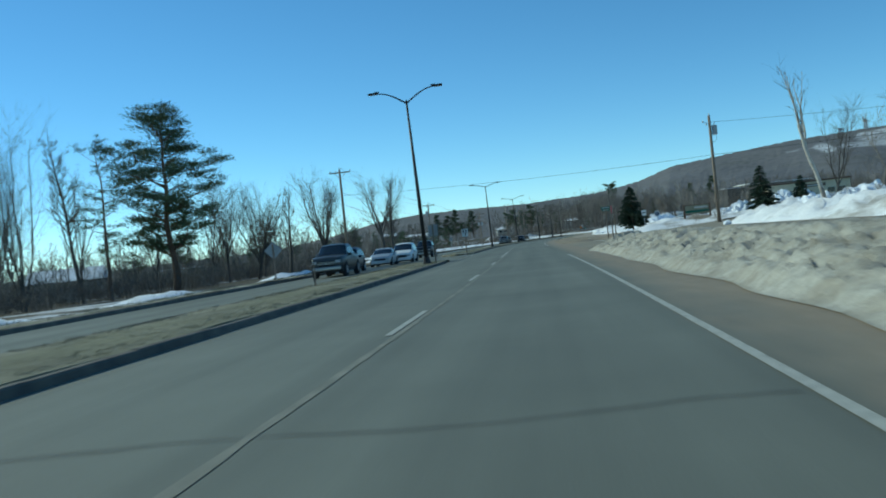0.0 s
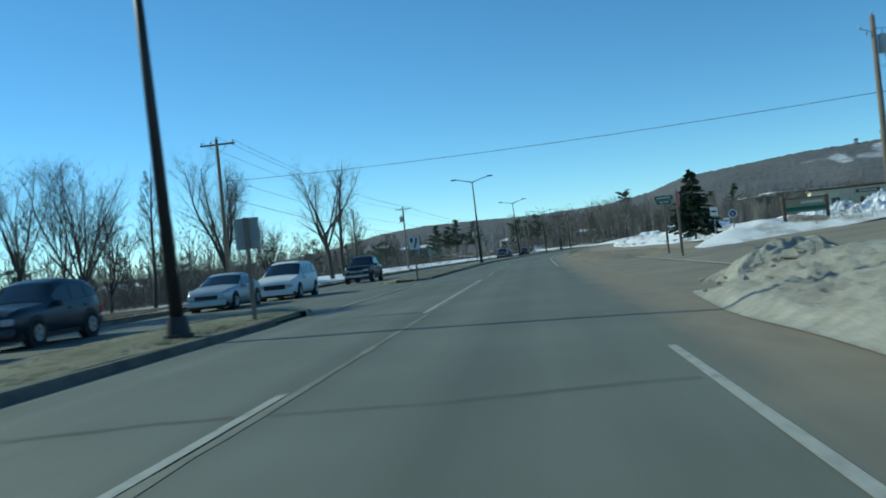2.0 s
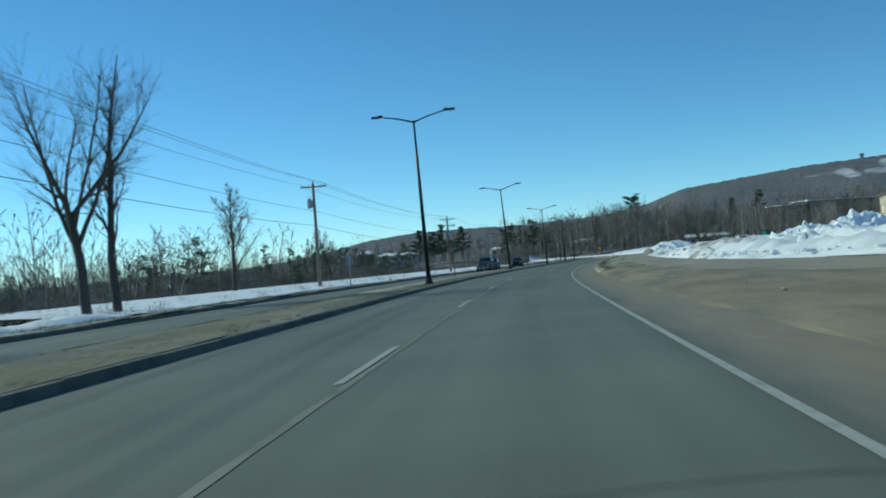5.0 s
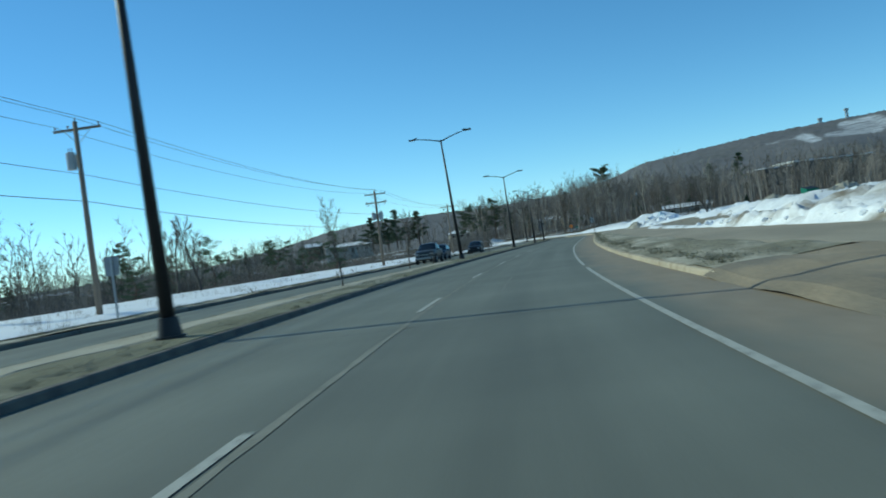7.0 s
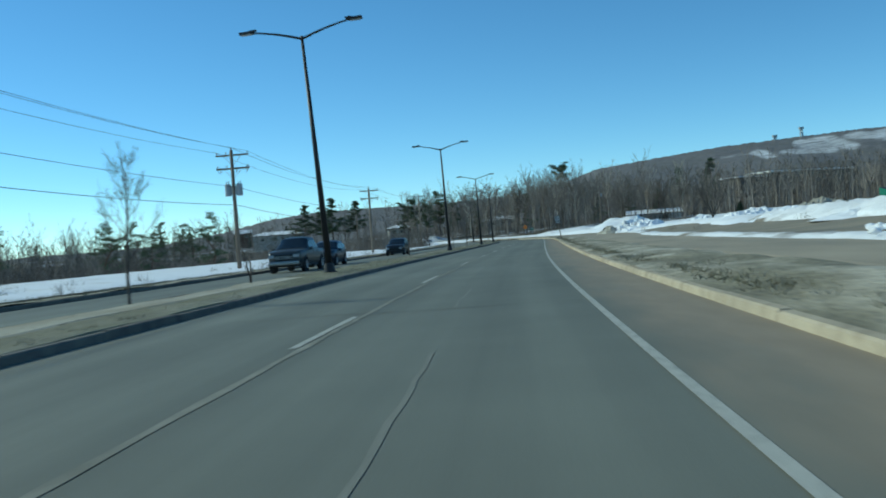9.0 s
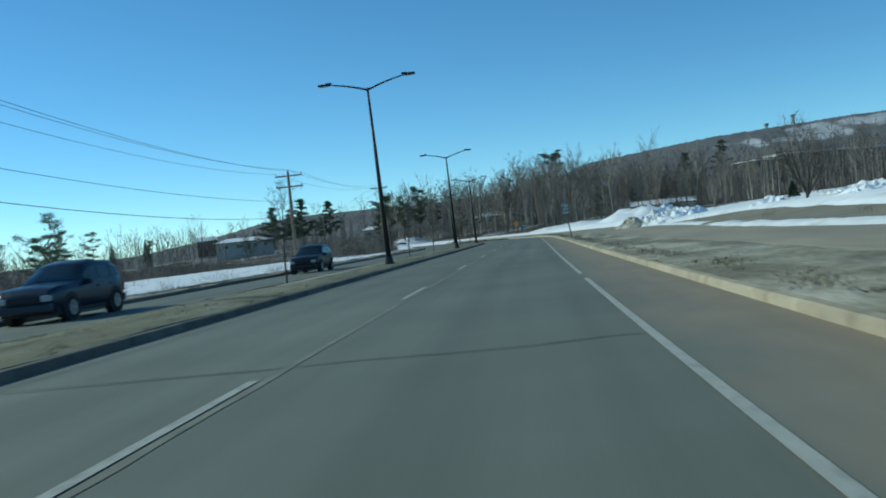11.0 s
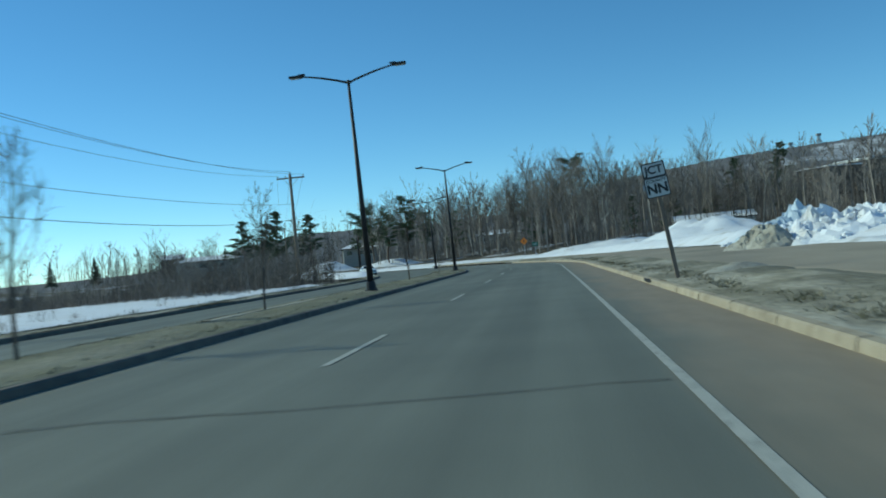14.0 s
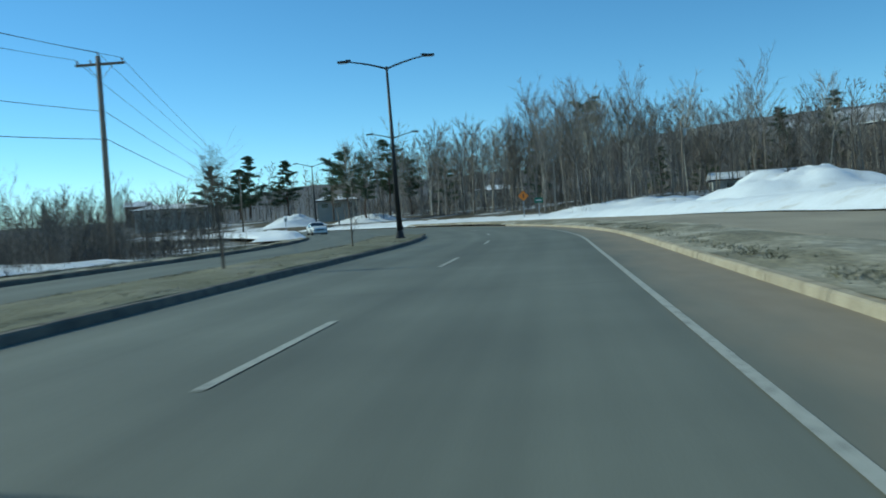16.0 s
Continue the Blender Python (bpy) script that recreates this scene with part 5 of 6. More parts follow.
GRASS = [grass_shape(160 + k) for k in range(5)]
tufts = []
for _ in range(5200):
    s = random.uniform(150, 352)
    o = random.uniform(3.5, 6.6)
    if noise.noise(Vector((s * 0.3, o * 0.8, 8))) > -0.15:
        p = at(s, o, 0.2)
        tufts.append((p.x, p.y, p.z, random.uniform(0.6, 1.2)))
for _ in range(6500):
    s = random.choice((random.uniform(5, 64), random.uniform(94, 355), random.uniform(94, 355)))
    o = random.uniform(-9.4, -6.6)
    p = at(s, o, 0.14)
    tufts.append((p.x, p.y, p.z, random.uniform(0.4, 0.9)))
for _ in range(3000):
    p = at(random.uniform(10, 350), random.uniform(-17.4, -15.5), 0.12)
    tufts.append((p.x, p.y, p.z, random.uniform(0.8, 1.6)))
gather("grass_tufts", GRASS, tufts, [M["grass"], M["verge"]], "dry brown grass tufts along verges and median", "grass")

# ---- street lamps ----
def street_lamp(height, curved=False):
    root = thing("street_lamp", "dark bronze street lamp with curved twin arms" if curved else "dark bronze street lamp with raised twin arms", "street lamp", "street lamps along the median")
    bm = B()
    cyl(bm, (0, 0, 0), (0, 0, 0.06), 0.30, 0.30, 20)
    cyl(bm, (0, 0, 0.06), (0, 0, 0.42), 0.24, 0.19, 20)
    part("base_cover", bm, M["pole"], root)
    part("shaft", cyl(B(), (0, 0, 0.3), (0, 0, height), 0.145, 0.06, 16), M["pole"], root, flat=False)
    part("cap", cyl(B(), (0, 0, height - 0.05), (0, 0, height + 0.1), 0.085, 0.06, 14), M["pole"], root)
    for side in (-1, 1):
        if curved:
            pts = [Vector((side * u * 1.75, 0, height - 0.1 + 0.85 * math.sin(u * 1.5))) for u in (0, 0.1, 0.2, 0.35, 0.5, 0.65, 0.8, 1)]
        else:
            pts = [Vector((side * u * 2.0, 0, height - 0.02 + 0.52 * u + 0.05 * math.sin(u * 3.14))) for u in (0, 0.25, 0.5, 0.75, 1)]
        w = Wood()
        w.tube(pts, [0.055 - 0.02 * i / (len(pts) - 1) for i in range(len(pts))], 8)
        arm = mesh_ob("arm", w.v, w.f, M["pole"], root, flat=False)
        e = pts[-1]
        bm = B()
        box(bm, min(e.x, e.x + side * 0.62), max(e.x, e.x + side * 0.62), -0.15, 0.15, e.z - 0.03, e.z + 0.08, 0.03)
        box(bm, min(e.x - side * 0.1, e.x + side * 0.2), max(e.x - side * 0.1, e.x + side * 0.2), -0.09, 0.09, e.z + 0.05, e.z + 0.13, 0.03)
        head = part("lamp_head", bm, M["pole"], root)
        part("lens", box(B(), min(e.x + side * 0.12, e.x + side * 0.57), max(e.x + side * 0.12, e.x + side * 0.57), -0.11, 0.11, e.z - 0.05, e.z - 0.03, 0.006), M["lamp_glass"], head, "pale flat lens")
    return root


for s_l, x, y, h, cv, lean in ((57, -7.45, 56.9, 10.25, True, 1.4), (152, -8.25, 151.9, 10.0, False, 1.1), (209, -5.2, 209.4, 9.85, False, 2.7), (256, -0.35, 256.1, 9.4, False, 1.3), (300, 3.92, 299.6, 9.2, False, 1.1), (343, 7.5, 343.4, 9.2, False, 1.0), (385, 4.75, 384.6, 9.1, False, 1.5), (425, -9.5, 421, 9.1, False, 1.0)):
    lamp = stand(street_lamp(h, cv), x, y, 0.145, along(s_l))
    lamp.matrix_basis = lamp.matrix_basis @ Matrix.Rotation(radians(-lean), 4, "Y")


# ---- utility poles and wires ----
def insulator(p, parent):
    bm = B()
    cyl(bm, p, p + Vector((0, 0, 0.12)), 0.02, 0.02, 8)
    cyl(bm, p + Vector((0, 0, 0.08)), p + Vector((0, 0, 0.17)), 0.06, 0.035, 10)
    part("insulator", bm, M["ceramic"], parent)


def utility_pole(height, arms=1, tanks=0, lean=0.0, arm_w=2.4, cut=False, label="weathered wooden utility pole with a crossarm"):
    root = thing("utility_pole", label, "utility pole", "utility poles beside the road")
    part("pole", cyl(B(), (0, 0, -0.5), (0, 0, height), 0.17, 0.11, 14), M["wood"], root, flat=False)
    for k in range(arms):
        z = height - 0.35 - 0.95 * k
        bm = box(B(), -arm_w / 2, arm_w / 2, 0.10, 0.20, z - 0.06, z + 0.06, 0.01)
        a = part("crossarm", bm, M["wood"], root)
        for x in (-arm_w / 2 + 0.1, -0.45, arm_w / 2 - 0.1):
            insulator(Vector((x, 0.15, z + 0.06)), a)
        for side in (-1, 1):
            part("brace", cyl(B(), (0, 0.14, z - 0.75), (side * 0.65, 0.14, z - 0.05), 0.018, 0.018, 6), M["galv"], root)
        if k == 1:
            for x in (-0.95, 0.2, 0.95):
                pts = [Vector((x + 0.22 * u, 0.15 + 0.05 * u, z + 0.1 - 0.45 * math.sin(math.pi * (u + 1) / 2))) for u in (-1, -0.5, 0, 0.5, 1)]
                curve("jumper", pts, 0.012, M["wire"], root)
                part("cutout", cyl(B(), (x, 0.3, z - 0.25), (x, 0.26, z + 0.15), 0.035, 0.03, 8), M["grey_tank"], root)
    part("pole_cap", cyl(B(), (0, 0, height - 0.01), (0, 0, height + 0.18), 0.03, 0.045, 8), M["ceramic"], root)
    for k in range(tanks):
        side = (-1, 1)[k % 2]
        z = height - 0.95 * arms - 0.95
        bm = B()
        cyl(bm, (side * 0.42, 0, z - 0.4), (side * 0.42, 0, z + 0.4), 0.22, 0.22, 18)
        cyl(bm, (side * 0.42, 0, z + 0.4), (side * 0.42, 0, z + 0.46), 0.23, 0.15, 18)
        box(bm, min(0.1 * side, 0.3 * side), max(0.1 * side, 0.3 * side), -0.05, 0.05, z - 0.3, z + 0.3)
        t = part("transformer", bm, M["grey_tank"], root, "grey enamelled transformer can")
        for dx in (-0.08, 0.08):
            part("bushing", cyl(B(), (side * 0.42 + dx, 0, z + 0.44), (side * 0.42 + dx, 0, z + 0.66), 0.035, 0.02, 8), M["ceramic"], t)
    return root


UP = [(-21.4, 98.9, 10.7, 0, 1, 0, 0), (-21.35, 177.4, 9.6, -0.3, 1, 1, -1), (-15.2, 235.8, 8.6, -0.5, 2, 2, -5), (-10.2, 286.6, 8.4, -0.4, 2, 0, -5.5), (-5.7, 336.8, 9.7, -0.3, 1, 0, -3), (-30.5, 465, 11.5, 1.0, 1, 0, 25)]
for x, y, top, base, arms, tanks, turn in UP:
    stand(utility_pole(top - base, arms, tanks, label="weathered wooden utility pole with crossarms and transformers" if tanks else "weathered wooden utility pole with a crossarm"), x, y, base, turn)


def side_pole(x, y, top, base, tank=True):
    root = thing("utility_pole", "weathered wooden utility pole with a grey transformer can", "utility pole")
    h = top - base
    part("pole", cyl(B(), (0, 0, -0.5), (0, 0, h), 0.17, 0.11, 14), M["wood"], root, flat=False)
    part("bracket", cyl(B(), (0, 0, h - 0.75), (-0.6, 0, h - 0.55), 0.025, 0.02, 8), M["galv"], root)
    for x2, z2 in ((-0.55, h - 0.6), (-0.3, h - 0.9), (0.0, h)):
        insulator(Vector((x2, 0.02, z2)), root)
    if tank:
        bm = cyl(B(), (0.38, 0, h - 1.75), (0.38, 0, h - 0.9), 0.23, 0.23, 18)
        t = part("transformer", bm, M["grey_tank"], root, "grey enamelled transformer can")
        part("bushing", cyl(B(), (0.38, 0, h - 0.9), (0.38, 0, h - 0.66), 0.03, 0.02, 8), M["ceramic"], t)
        curve("drop_wire", [Vector((0.38, 0, h - 1.8)), Vector((0.5, 0, h - 2.1)), Vector((0.3, 0.05, h - 2.4)), Vector((0.1, 0.05, h - 2.2))], 0.012, M["wire"], root)
    stand(root, x, y, base, 0)


side_pole(15.6, 83.0, 10.2, 0.8)
side_pole(38.7, 408.5, 11.2, 1.5)
side_pole(-62, 606, 13, 5.0, False)
side_pole(-86, 560, 12, 5.0, False)


def wire(a, b, sag, r=0.011, label="thin black overhead wire"):
    a, b = Vector(a), Vector(b)
    pts = [a.lerp(b, i / 16) - Vector((0, 0, sag * 4 * (i / 16) * (1 - i / 16))) for i in range(17)]
    tagged(curve("overhead_wire", pts, r, M["wire"]), label, "wire", "overhead wires")


ends = [(x, y, z, t) for x, y, z, b, a_, t_, t in UP]
for (x0, y0, z0, t0), (x1, y1, z1, t1) in zip(ends, ends[1:]):
    for dx, dz in ((-1.1, -0.12), (0.0, 0.18), (1.1, -0.12)):
        wire((x0 + dx, y0, z0 + dz), (x1 + dx, y1, z1 + dz), 0.75)
    wire((x0 + 0.15, y0, z0 - 2.6), (x1 + 0.15, y1, z1 - 2.6), 0.5, 0.014)
    wire((x0 + 0.15, y0, z0 - 3.9), (x1 + 0.15, y1, z1 - 3.9), 0.6, 0.018)
wire((-21.3, 98.9, 7.8), (15.6, 83.0, 6.7), 0.35, 0.015, "single wire spanning across the road")
wire((15.6, 83.0, 6.7), (70, 60, 8), 0.6, 0.02, "single wire running back from the road")
wire((15.6, 83.0, 9.6), (80, 75, 10), 0.9, 0.014)


# ---- signs ----
def lettering(txt, size, material, parent, x, z, y, bold=0.0, squeeze=1.0):
    cu = bpy.data.curves.new("lettering", "FONT")
    cu.body, cu.size, cu.align_x, cu.align_y = txt, size, "CENTER", "CENTER"
    cu.offset, cu.extrude = bold, 0.002
    tmp = bpy.data.objects.new("tmp", cu)
    me = bpy.data.meshes.new_from_object(tmp)
    me.materials.clear()
    me.materials.append(material)
    ob = new("lettering", me)
    ob.parent = parent
    ob.matrix_basis = Matrix.Translation((x, y, z)) @ Matrix.Rotation(radians(90), 4, "X") @ Matrix.Diagonal((squeeze, 1, 1, 1))
    return ob


def plate(bm, w, h, z, y=-0.05, t=0.004, bevel=0.015):
    """An upright sign plate with rounded corners, facing -y."""
    r = bmesh.ops.create_cube(bm, size=1.0)
    bmesh.ops.transform(bm, matrix=Matrix.Translation((0, y, z)) @ Matrix.Diagonal((w, t, h, 1)), verts=r["verts"])
    es = [e for e in {e for v in r["verts"] for e in v.link_edges} if abs(e.verts[0].co.y - e.verts[1].co.y) > t * 0.5]
    bmesh.ops.bevel(bm, geom=es, offset=bevel, segments=3, affect="EDGES")
    return bm


def post(root, h, mat_="galv", w=0.06):
    if mat_ == "wood":
        return part("post", box(B(), -0.05, 0.05, -0.045, 0.045, -0.3, h, 0.008), M["wood"], root, "square wooden post")
    bm = box(B(), -0.04, 0.04, -0.006, 0.0, -0.3, h)
    box(bm, -0.04, -0.034, -0.03, 0.0, -0.3, h)
    box(bm, 0.034, 0.04, -0.03, 0.0, -0.3, h)
    return part("post", bm, M["galv"], root, "galvanised channel post")


def junction_sign():
    root = thing("route_sign", "leaning black and white county junction sign on a wooden post", "road sign")
    post(root, 2.58, "wood")
    top = part("upper_plate", plate(B(), 0.57, 0.37, 2.42, -0.055), M["sign_black"], root, "black-bordered white plate")
    part("upper_face", plate(B(), 0.51, 0.31, 2.42, -0.060), M["sign_white"], top)
    lettering("JCT", 0.28, M["sign_black"], top, 0, 2.415, -0.064, 0.008)
    low = part("lower_plate", plate(B(), 0.58, 0.49, 1.985, -0.055), M["sign_black"], root, "black-bordered white plate")
    part("lower_face", plate(B(), 0.535, 0.445, 1.985, -0.060), M["sign_white"], low)
    lettering("COUNTY", 0.115, M["sign_black"], low, 0, 2.145, -0.064, 0.003)
    lettering("NN", 0.33, M["sign_black"], low, 0, 1.94, -0.064, 0.012)
    return root


js = put(junction_sign(), 283.1, 3.42, 0.52)
js.matrix_basis = js.matrix_basis @ Matrix.Rotation(radians(-7.5), 4, "Y")


def traffic_sign():
    root = thing("traffic_sign", "black and white median sign on a wooden post", "road sign")
    post(root, 2.55, "wood")
    p = part("sign_plate", plate(B(), 0.62, 0.76, 2.15, -0.055), M["sign_white"], root)
    part("border", plate(B(), 0.64, 0.78, 2.15, -0.052), M["sign_black"], p)
    bm = B()
    vs = [bm.verts.new((x, -0.0595, z)) for x, z in ((-0.23, 2.44), (-0.06, 2.44), (-0.08, 2.20), (-0.145, 2.14), (-0.21, 2.20))]
    bm.faces.new(vs)
    part("median_symbol", bm, M["sign_black"], p)
    pts = [(0.02, 1.86), (0.03, 2.0), (0.12, 2.14), (0.13, 2.3)]
    bm = B()
    vs = [bm.verts.new((x - 0.05, -0.0595, z)) for x, z in pts] + [bm.verts.new((x + 0.05, -0.0595, z)) for x, z in reversed(pts)]
    bm.faces.new(vs)
    bm.faces.new([bm.verts.new((x, -0.0595, z)) for x, z in ((0.02, 2.3), (0.24, 2.3), (0.13, 2.47))])
    part("arrow_symbol", bm, M["sign_black"], p)
    return root


put(traffic_sign(), 92.9, -6.9, 0.1)
kr = put(traffic_sign(), 61.6, -7.0, 0.13, 180)
tagged(kr, "grey back of a median sign on a wooden post")
for c in kr.children:
    if c.name.startswith("sign_plate"):
        c.data = c.data.copy()
part_back = part("back_plate", plate(B(), 0.63, 0.77, 2.15, -0.047), M["sign_back"], kr, "bare grey metal back")


def street_name_sign():
    root = thing("street_name_sign", "two crossed green street name plates on a wooden post", "road sign")
    post(root, 2.75, "wood")
    a = part("name_plate", plate(B(), 0.95, 0.2, 2.6, -0.06, bevel=0.01), M["sign_green"], root)
    part("writing_bar", box(B(), -0.36, 0.36, -0.067, -0.063, 2.57, 2.63), M["sign_white"], a)
    b = part("name_plate", plate(B(), 0.9, 0.2, 2.38, 0.0, bevel=0.01), M["sign_green"], root)
    b.matrix_basis = Matrix.Rotation(radians(28), 4, "Z")
    part("writing_bar", box(B(), -0.3, 0.3, -0.007, -0.003, 2.35, 2.41), M["sign_white"], b)
    return root


put(street_name_sign(), 88.0, 7.0, 0.55)


def stop_sign():
    root = thing("stop_sign", "stop sign seen edge on, on a wooden post", "road sign")
    post(root, 2.9, "wood")
    bm = B()
    r = bmesh.ops.create_cone(bm, cap_ends=True, segments=8, radius1=0.4, radius2=0.4, depth=0.006)
    bmesh.ops.transform(bm, matrix=Matrix.Translation((0, -0.06, 2.5)) @ Matrix.Rotation(radians(90), 4, "X") @ Matrix.Rotation(radians(22.5), 4, "Z"), verts=r["verts"])
    part("sign_plate", bm, M["sign_red"], root)
    bm = B()
    r = bmesh.ops.create_cone(bm, cap_ends=True, segments=8, radius1=0.4, radius2=0.4, depth=0.004)
    bmesh.ops.transform(bm, matrix=Matrix.Translation((0, -0.053, 2.5)) @ Matrix.Rotation(radians(90), 4, "X") @ Matrix.Rotation(radians(22.5), 4, "Z"), verts=r["verts"])
    part("back_plate", bm, M["sign_back"], root, "bare grey metal back")
    return root


ss = put(stop_sign(), 84.2, 7.1, 0.35, 74)
put(post(thing("sign_post", "bare wooden post beside the street sign", "post"), 2.6, "wood").parent, 89.5, 7.9, 0.5)


def round_sign():
    root = thing("library_sign", "round blue and white library sign on a post", "road sign")
    post(root, 1.6)
    for nm, r_, y, m_, lb in (("border_disc", 0.42, -0.05, "sign_white", ""), ("blue_disc", 0.30, -0.057, "sign_blue", "blue disc")):
        bm = B()
        r = bmesh.ops.create_cone(bm, cap_ends=True, segments=28, radius1=r_, radius2=r_, depth=0.006)
        bmesh.ops.transform(bm, matrix=Matrix.Translation((0, y, 1.25)) @ Matrix.Rotation(radians(90), 4, "X"), verts=r["verts"])
        part(nm, bm, M[m_], root, lb)
    lettering("L", 0.36, M["sign_white"], root, 0, 1.25, -0.063, 0.01)
    return root


stand(round_sign(), 13.3, 106.8, 1.3, 0, 0.78)


def monument_sign():
    root = thing("monument_sign", "long weathered tan name sign with a green band", "sign board")
    for x in (-1.35, 1.35):
        part("post", box(B(), x - 0.1, x + 0.1, -0.1, 0.1, -0.5, 1.35, 0.01), M["brown_wall"], root)
    p = part("board", box(B(), -1.35, 1.35, -0.05, 0.05, 0.3, 1.2, 0.015), M["sign_tan"], root)
    part("green_band", box(B(), -1.25, 1.25, -0.06, -0.052, 0.42, 0.68), M["sign_green"], p)
    part("writing_bar", box(B(), -0.3, 1.1, -0.062, -0.052, 0.86, 1.04), M["trim"], p, "pale bar of writing")
    part("top_rail", box(B(), -1.45, 1.45, -0.09, 0.09, 1.2, 1.28, 0.01), M["brown_wall"], root)
    return root


stand(monument_sign(), 16.9, 101.5, 1.5, -4)


def diamond_sign():
    root = thing("warning_sign", "orange diamond warning sign at the bend", "road sign")
    post(root, 2.9)
    bm = plate(B(), 0.76, 0.76, 0, -0.05)
    bmesh.ops.transform(bm, matrix=Matrix.Translation((0, 0, 2.5)) @ Matrix.Rotation(radians(45), 4, "Y"), verts=bm.verts)
    p = part("sign_plate", bm, M["sign_orange"], root)
    part("symbol", box(B(), -0.06, 0.06, -0.058, -0.053, 2.3, 2.7), M["sign_black"], p)
    return root


stand(diamond_sign(), 17.2, 387, 0.3, 2)


def sign_from_behind():
    root = thing("warning_sign", "grey back of a diamond warning sign beyond the far kerb", "road sign")
    post(root, 2.7, "wood")
    bm = plate(B(), 0.9, 0.9, 0, 0.05)
    bmesh.ops.transform(bm, matrix=Matrix.Translation((0, 0, 2.25)) @ Matrix.Rotation(radians(45), 4, "Y"), verts=bm.verts)
    part("sign_plate", bm, M["sign_back"], root, "bare grey metal back")
    return root


stand(sign_from_behind(), -18.6, 61.4, -0.2, 3)


def board_sign(w, h, z, m_, label, name="road_sign"):
    root = thing(name, label, "road sign")
    post(root, z + h / 2)
    p = part("sign_plate", plate(B(), w, h, z, -0.05), M[m_], root)
    part("writing_bar", box(B(), -w * 0.35, w * 0.35, -0.058, -0.053, z - h * 0.08, z + h * 0.1), M["sign_white" if m_ != "sign_white" else "sign_black"], p)
    return root


stand(board_sign(0.9, 0.55, 1.9, "sign_green", "small green guide sign at the bend"), 18.9, 389, 0.4)
stand(board_sign(0.9, 0.9, 1.1, "sign_white", "small white notice board in the snow"), 27.3, 182.4, 1.4)
stand(board_sign(0.5, 0.6, 1.5, "sign_white", "small white notice board by the heaps"), 11.5, 104, 1.0)
stand(board_sign(0.45, 0.6, 1.6, "sign_white", "small white sign by the bend"), -17.5, 440, 0.6)
put(board_sign(0.62, 0.76, 2.1, "sign_back", "grey back of a sign on the far side"), 168, -16.4, 0.1, 180)


# a mailbox and a snow marker by the far driveway
mb = thing("mailbox", "dark mailbox on a short post in snow", "mailbox")
post(mb, 0.9, "wood")
part("box", box(B(), -0.12, 0.12, -0.28, 0.28, 0.9, 1.15, 0.05), M["black_metal"], mb)
part("flag", box(B(), 0.125, 0.135, -0.1, 0.1, 1.0, 1.2), M["sign_red"], mb)
stand(mb, 50, 322, 1.6, 20)

# ---- storm drain in the right kerb ----
for s0 in (286.0, 286.9):
    tagged(strip("storm_drain", s0, s0 + 0.75, [3.085, 3.088], [0.03, 0.13], M["black_metal"], 0.4), "dark slot of a kerb drain", "drain", kind="structure")


# ---- buildings ----
def building(name, w, d, h, wall, roof, label, windows=(), roof_kind="flat", overhang=0.5, rise=1.2, door=None, snow=True):
    root = thing(name, label, "building")
    part("wall", box(B(), -w / 2, w / 2, -d / 2, d / 2, -4.0, h, 0.02), M[wall], root)
    if roof_kind == "flat":
        r = part("roof", box(B(), -w / 2 - overhang, w / 2 + overhang, -d / 2 - overhang, d / 2 + overhang, h, h + 0.45, 0.03), M[roof], root)
        if snow:
            part("roof_snow", box(B(), -w / 2 + 0.1, w / 2 - 0.1, -d / 2 + 0.1, d / 2 - 0.1, h + 0.45, h + 0.7, 0.1), M["snow"], r, "layer of snow")
    else:
        bm = B()
        W2, D2 = w / 2 + overhang, d / 2 + overhang
        hip = d / 2 if roof_kind == "hip" else 0.0
        vs = [bm.verts.new(v) for v in ((-W2, -D2, h), (W2, -D2, h), (W2, D2, h), (-W2, D2, h), (-W2 + hip, 0, h + rise), (W2 - hip, 0, h + rise))]
        for f in ((0, 1, 5, 4), (2, 3, 4, 5), (1, 2, 5), (3, 0, 4), (3, 2, 1, 0)):
            bm.faces.new([vs[i] for i in f])
        part("roof", bm, M["snow" if snow else roof], root, "roof under snow" if snow else "")
        part("fascia", box(B(), -W2, W2, -D2, D2, h - 0.2, h - 0.004), M[roof], root)
    for x, z, ww, hh in windows:
        win = part("window", box(B(), x - ww / 2, x + ww / 2, -d / 2 - 0.03, -d / 2 + 0.02, z, z + hh), M["trim"], root)
        part("pane", box(B(), x - ww / 2 + 0.07, x + ww / 2 - 0.07, -d / 2 - 0.045, -d / 2 - 0.03, z + 0.07, z + hh - 0.07), M["window"], win)
    if door:
        part("door", box(B(), door - 0.5, door + 0.5, -d / 2 - 0.04, -d / 2 + 0.02, 0, 2.1), M["brown_wall"], root)
    return root


shop = building("commercial_building", 24, 14, 4.8, "beige", "brown_wall", "low beige commercial building with a flat roof", [(x, 1.0, 2.2, 1.6) for x in (-9, -6, 6.5, 9.5)], snow=False, door=0.5)
part("sign_band", box(B(), -1, 5, -7.12, -7.03, 3.2, 4.1, 0.02), M["brown_wall"], shop, "brown sign panel")
part("writing_bar", box(B(), -0.2, 4.2, -7.16, -7.125, 3.45, 3.85), M["trim"], shop)
stand(shop, 84.7, 299.3, 4.2, -12)
hall = building("office_building", 38, 12, 3.4, "dark_wall", "trim", "long dark flat-roofed building on the slope among trees", [(x, 0.6, 1.7, 2.2) for x in (-7, -4.2, -1.4, 1.4, 4.2, 7, 9.8, 12.6, 15.4)])
part("lower_wing", box(B(), -31, -19.1, -5, 5, -4, 2.4, 0.05), M["dark_wall"], hall)
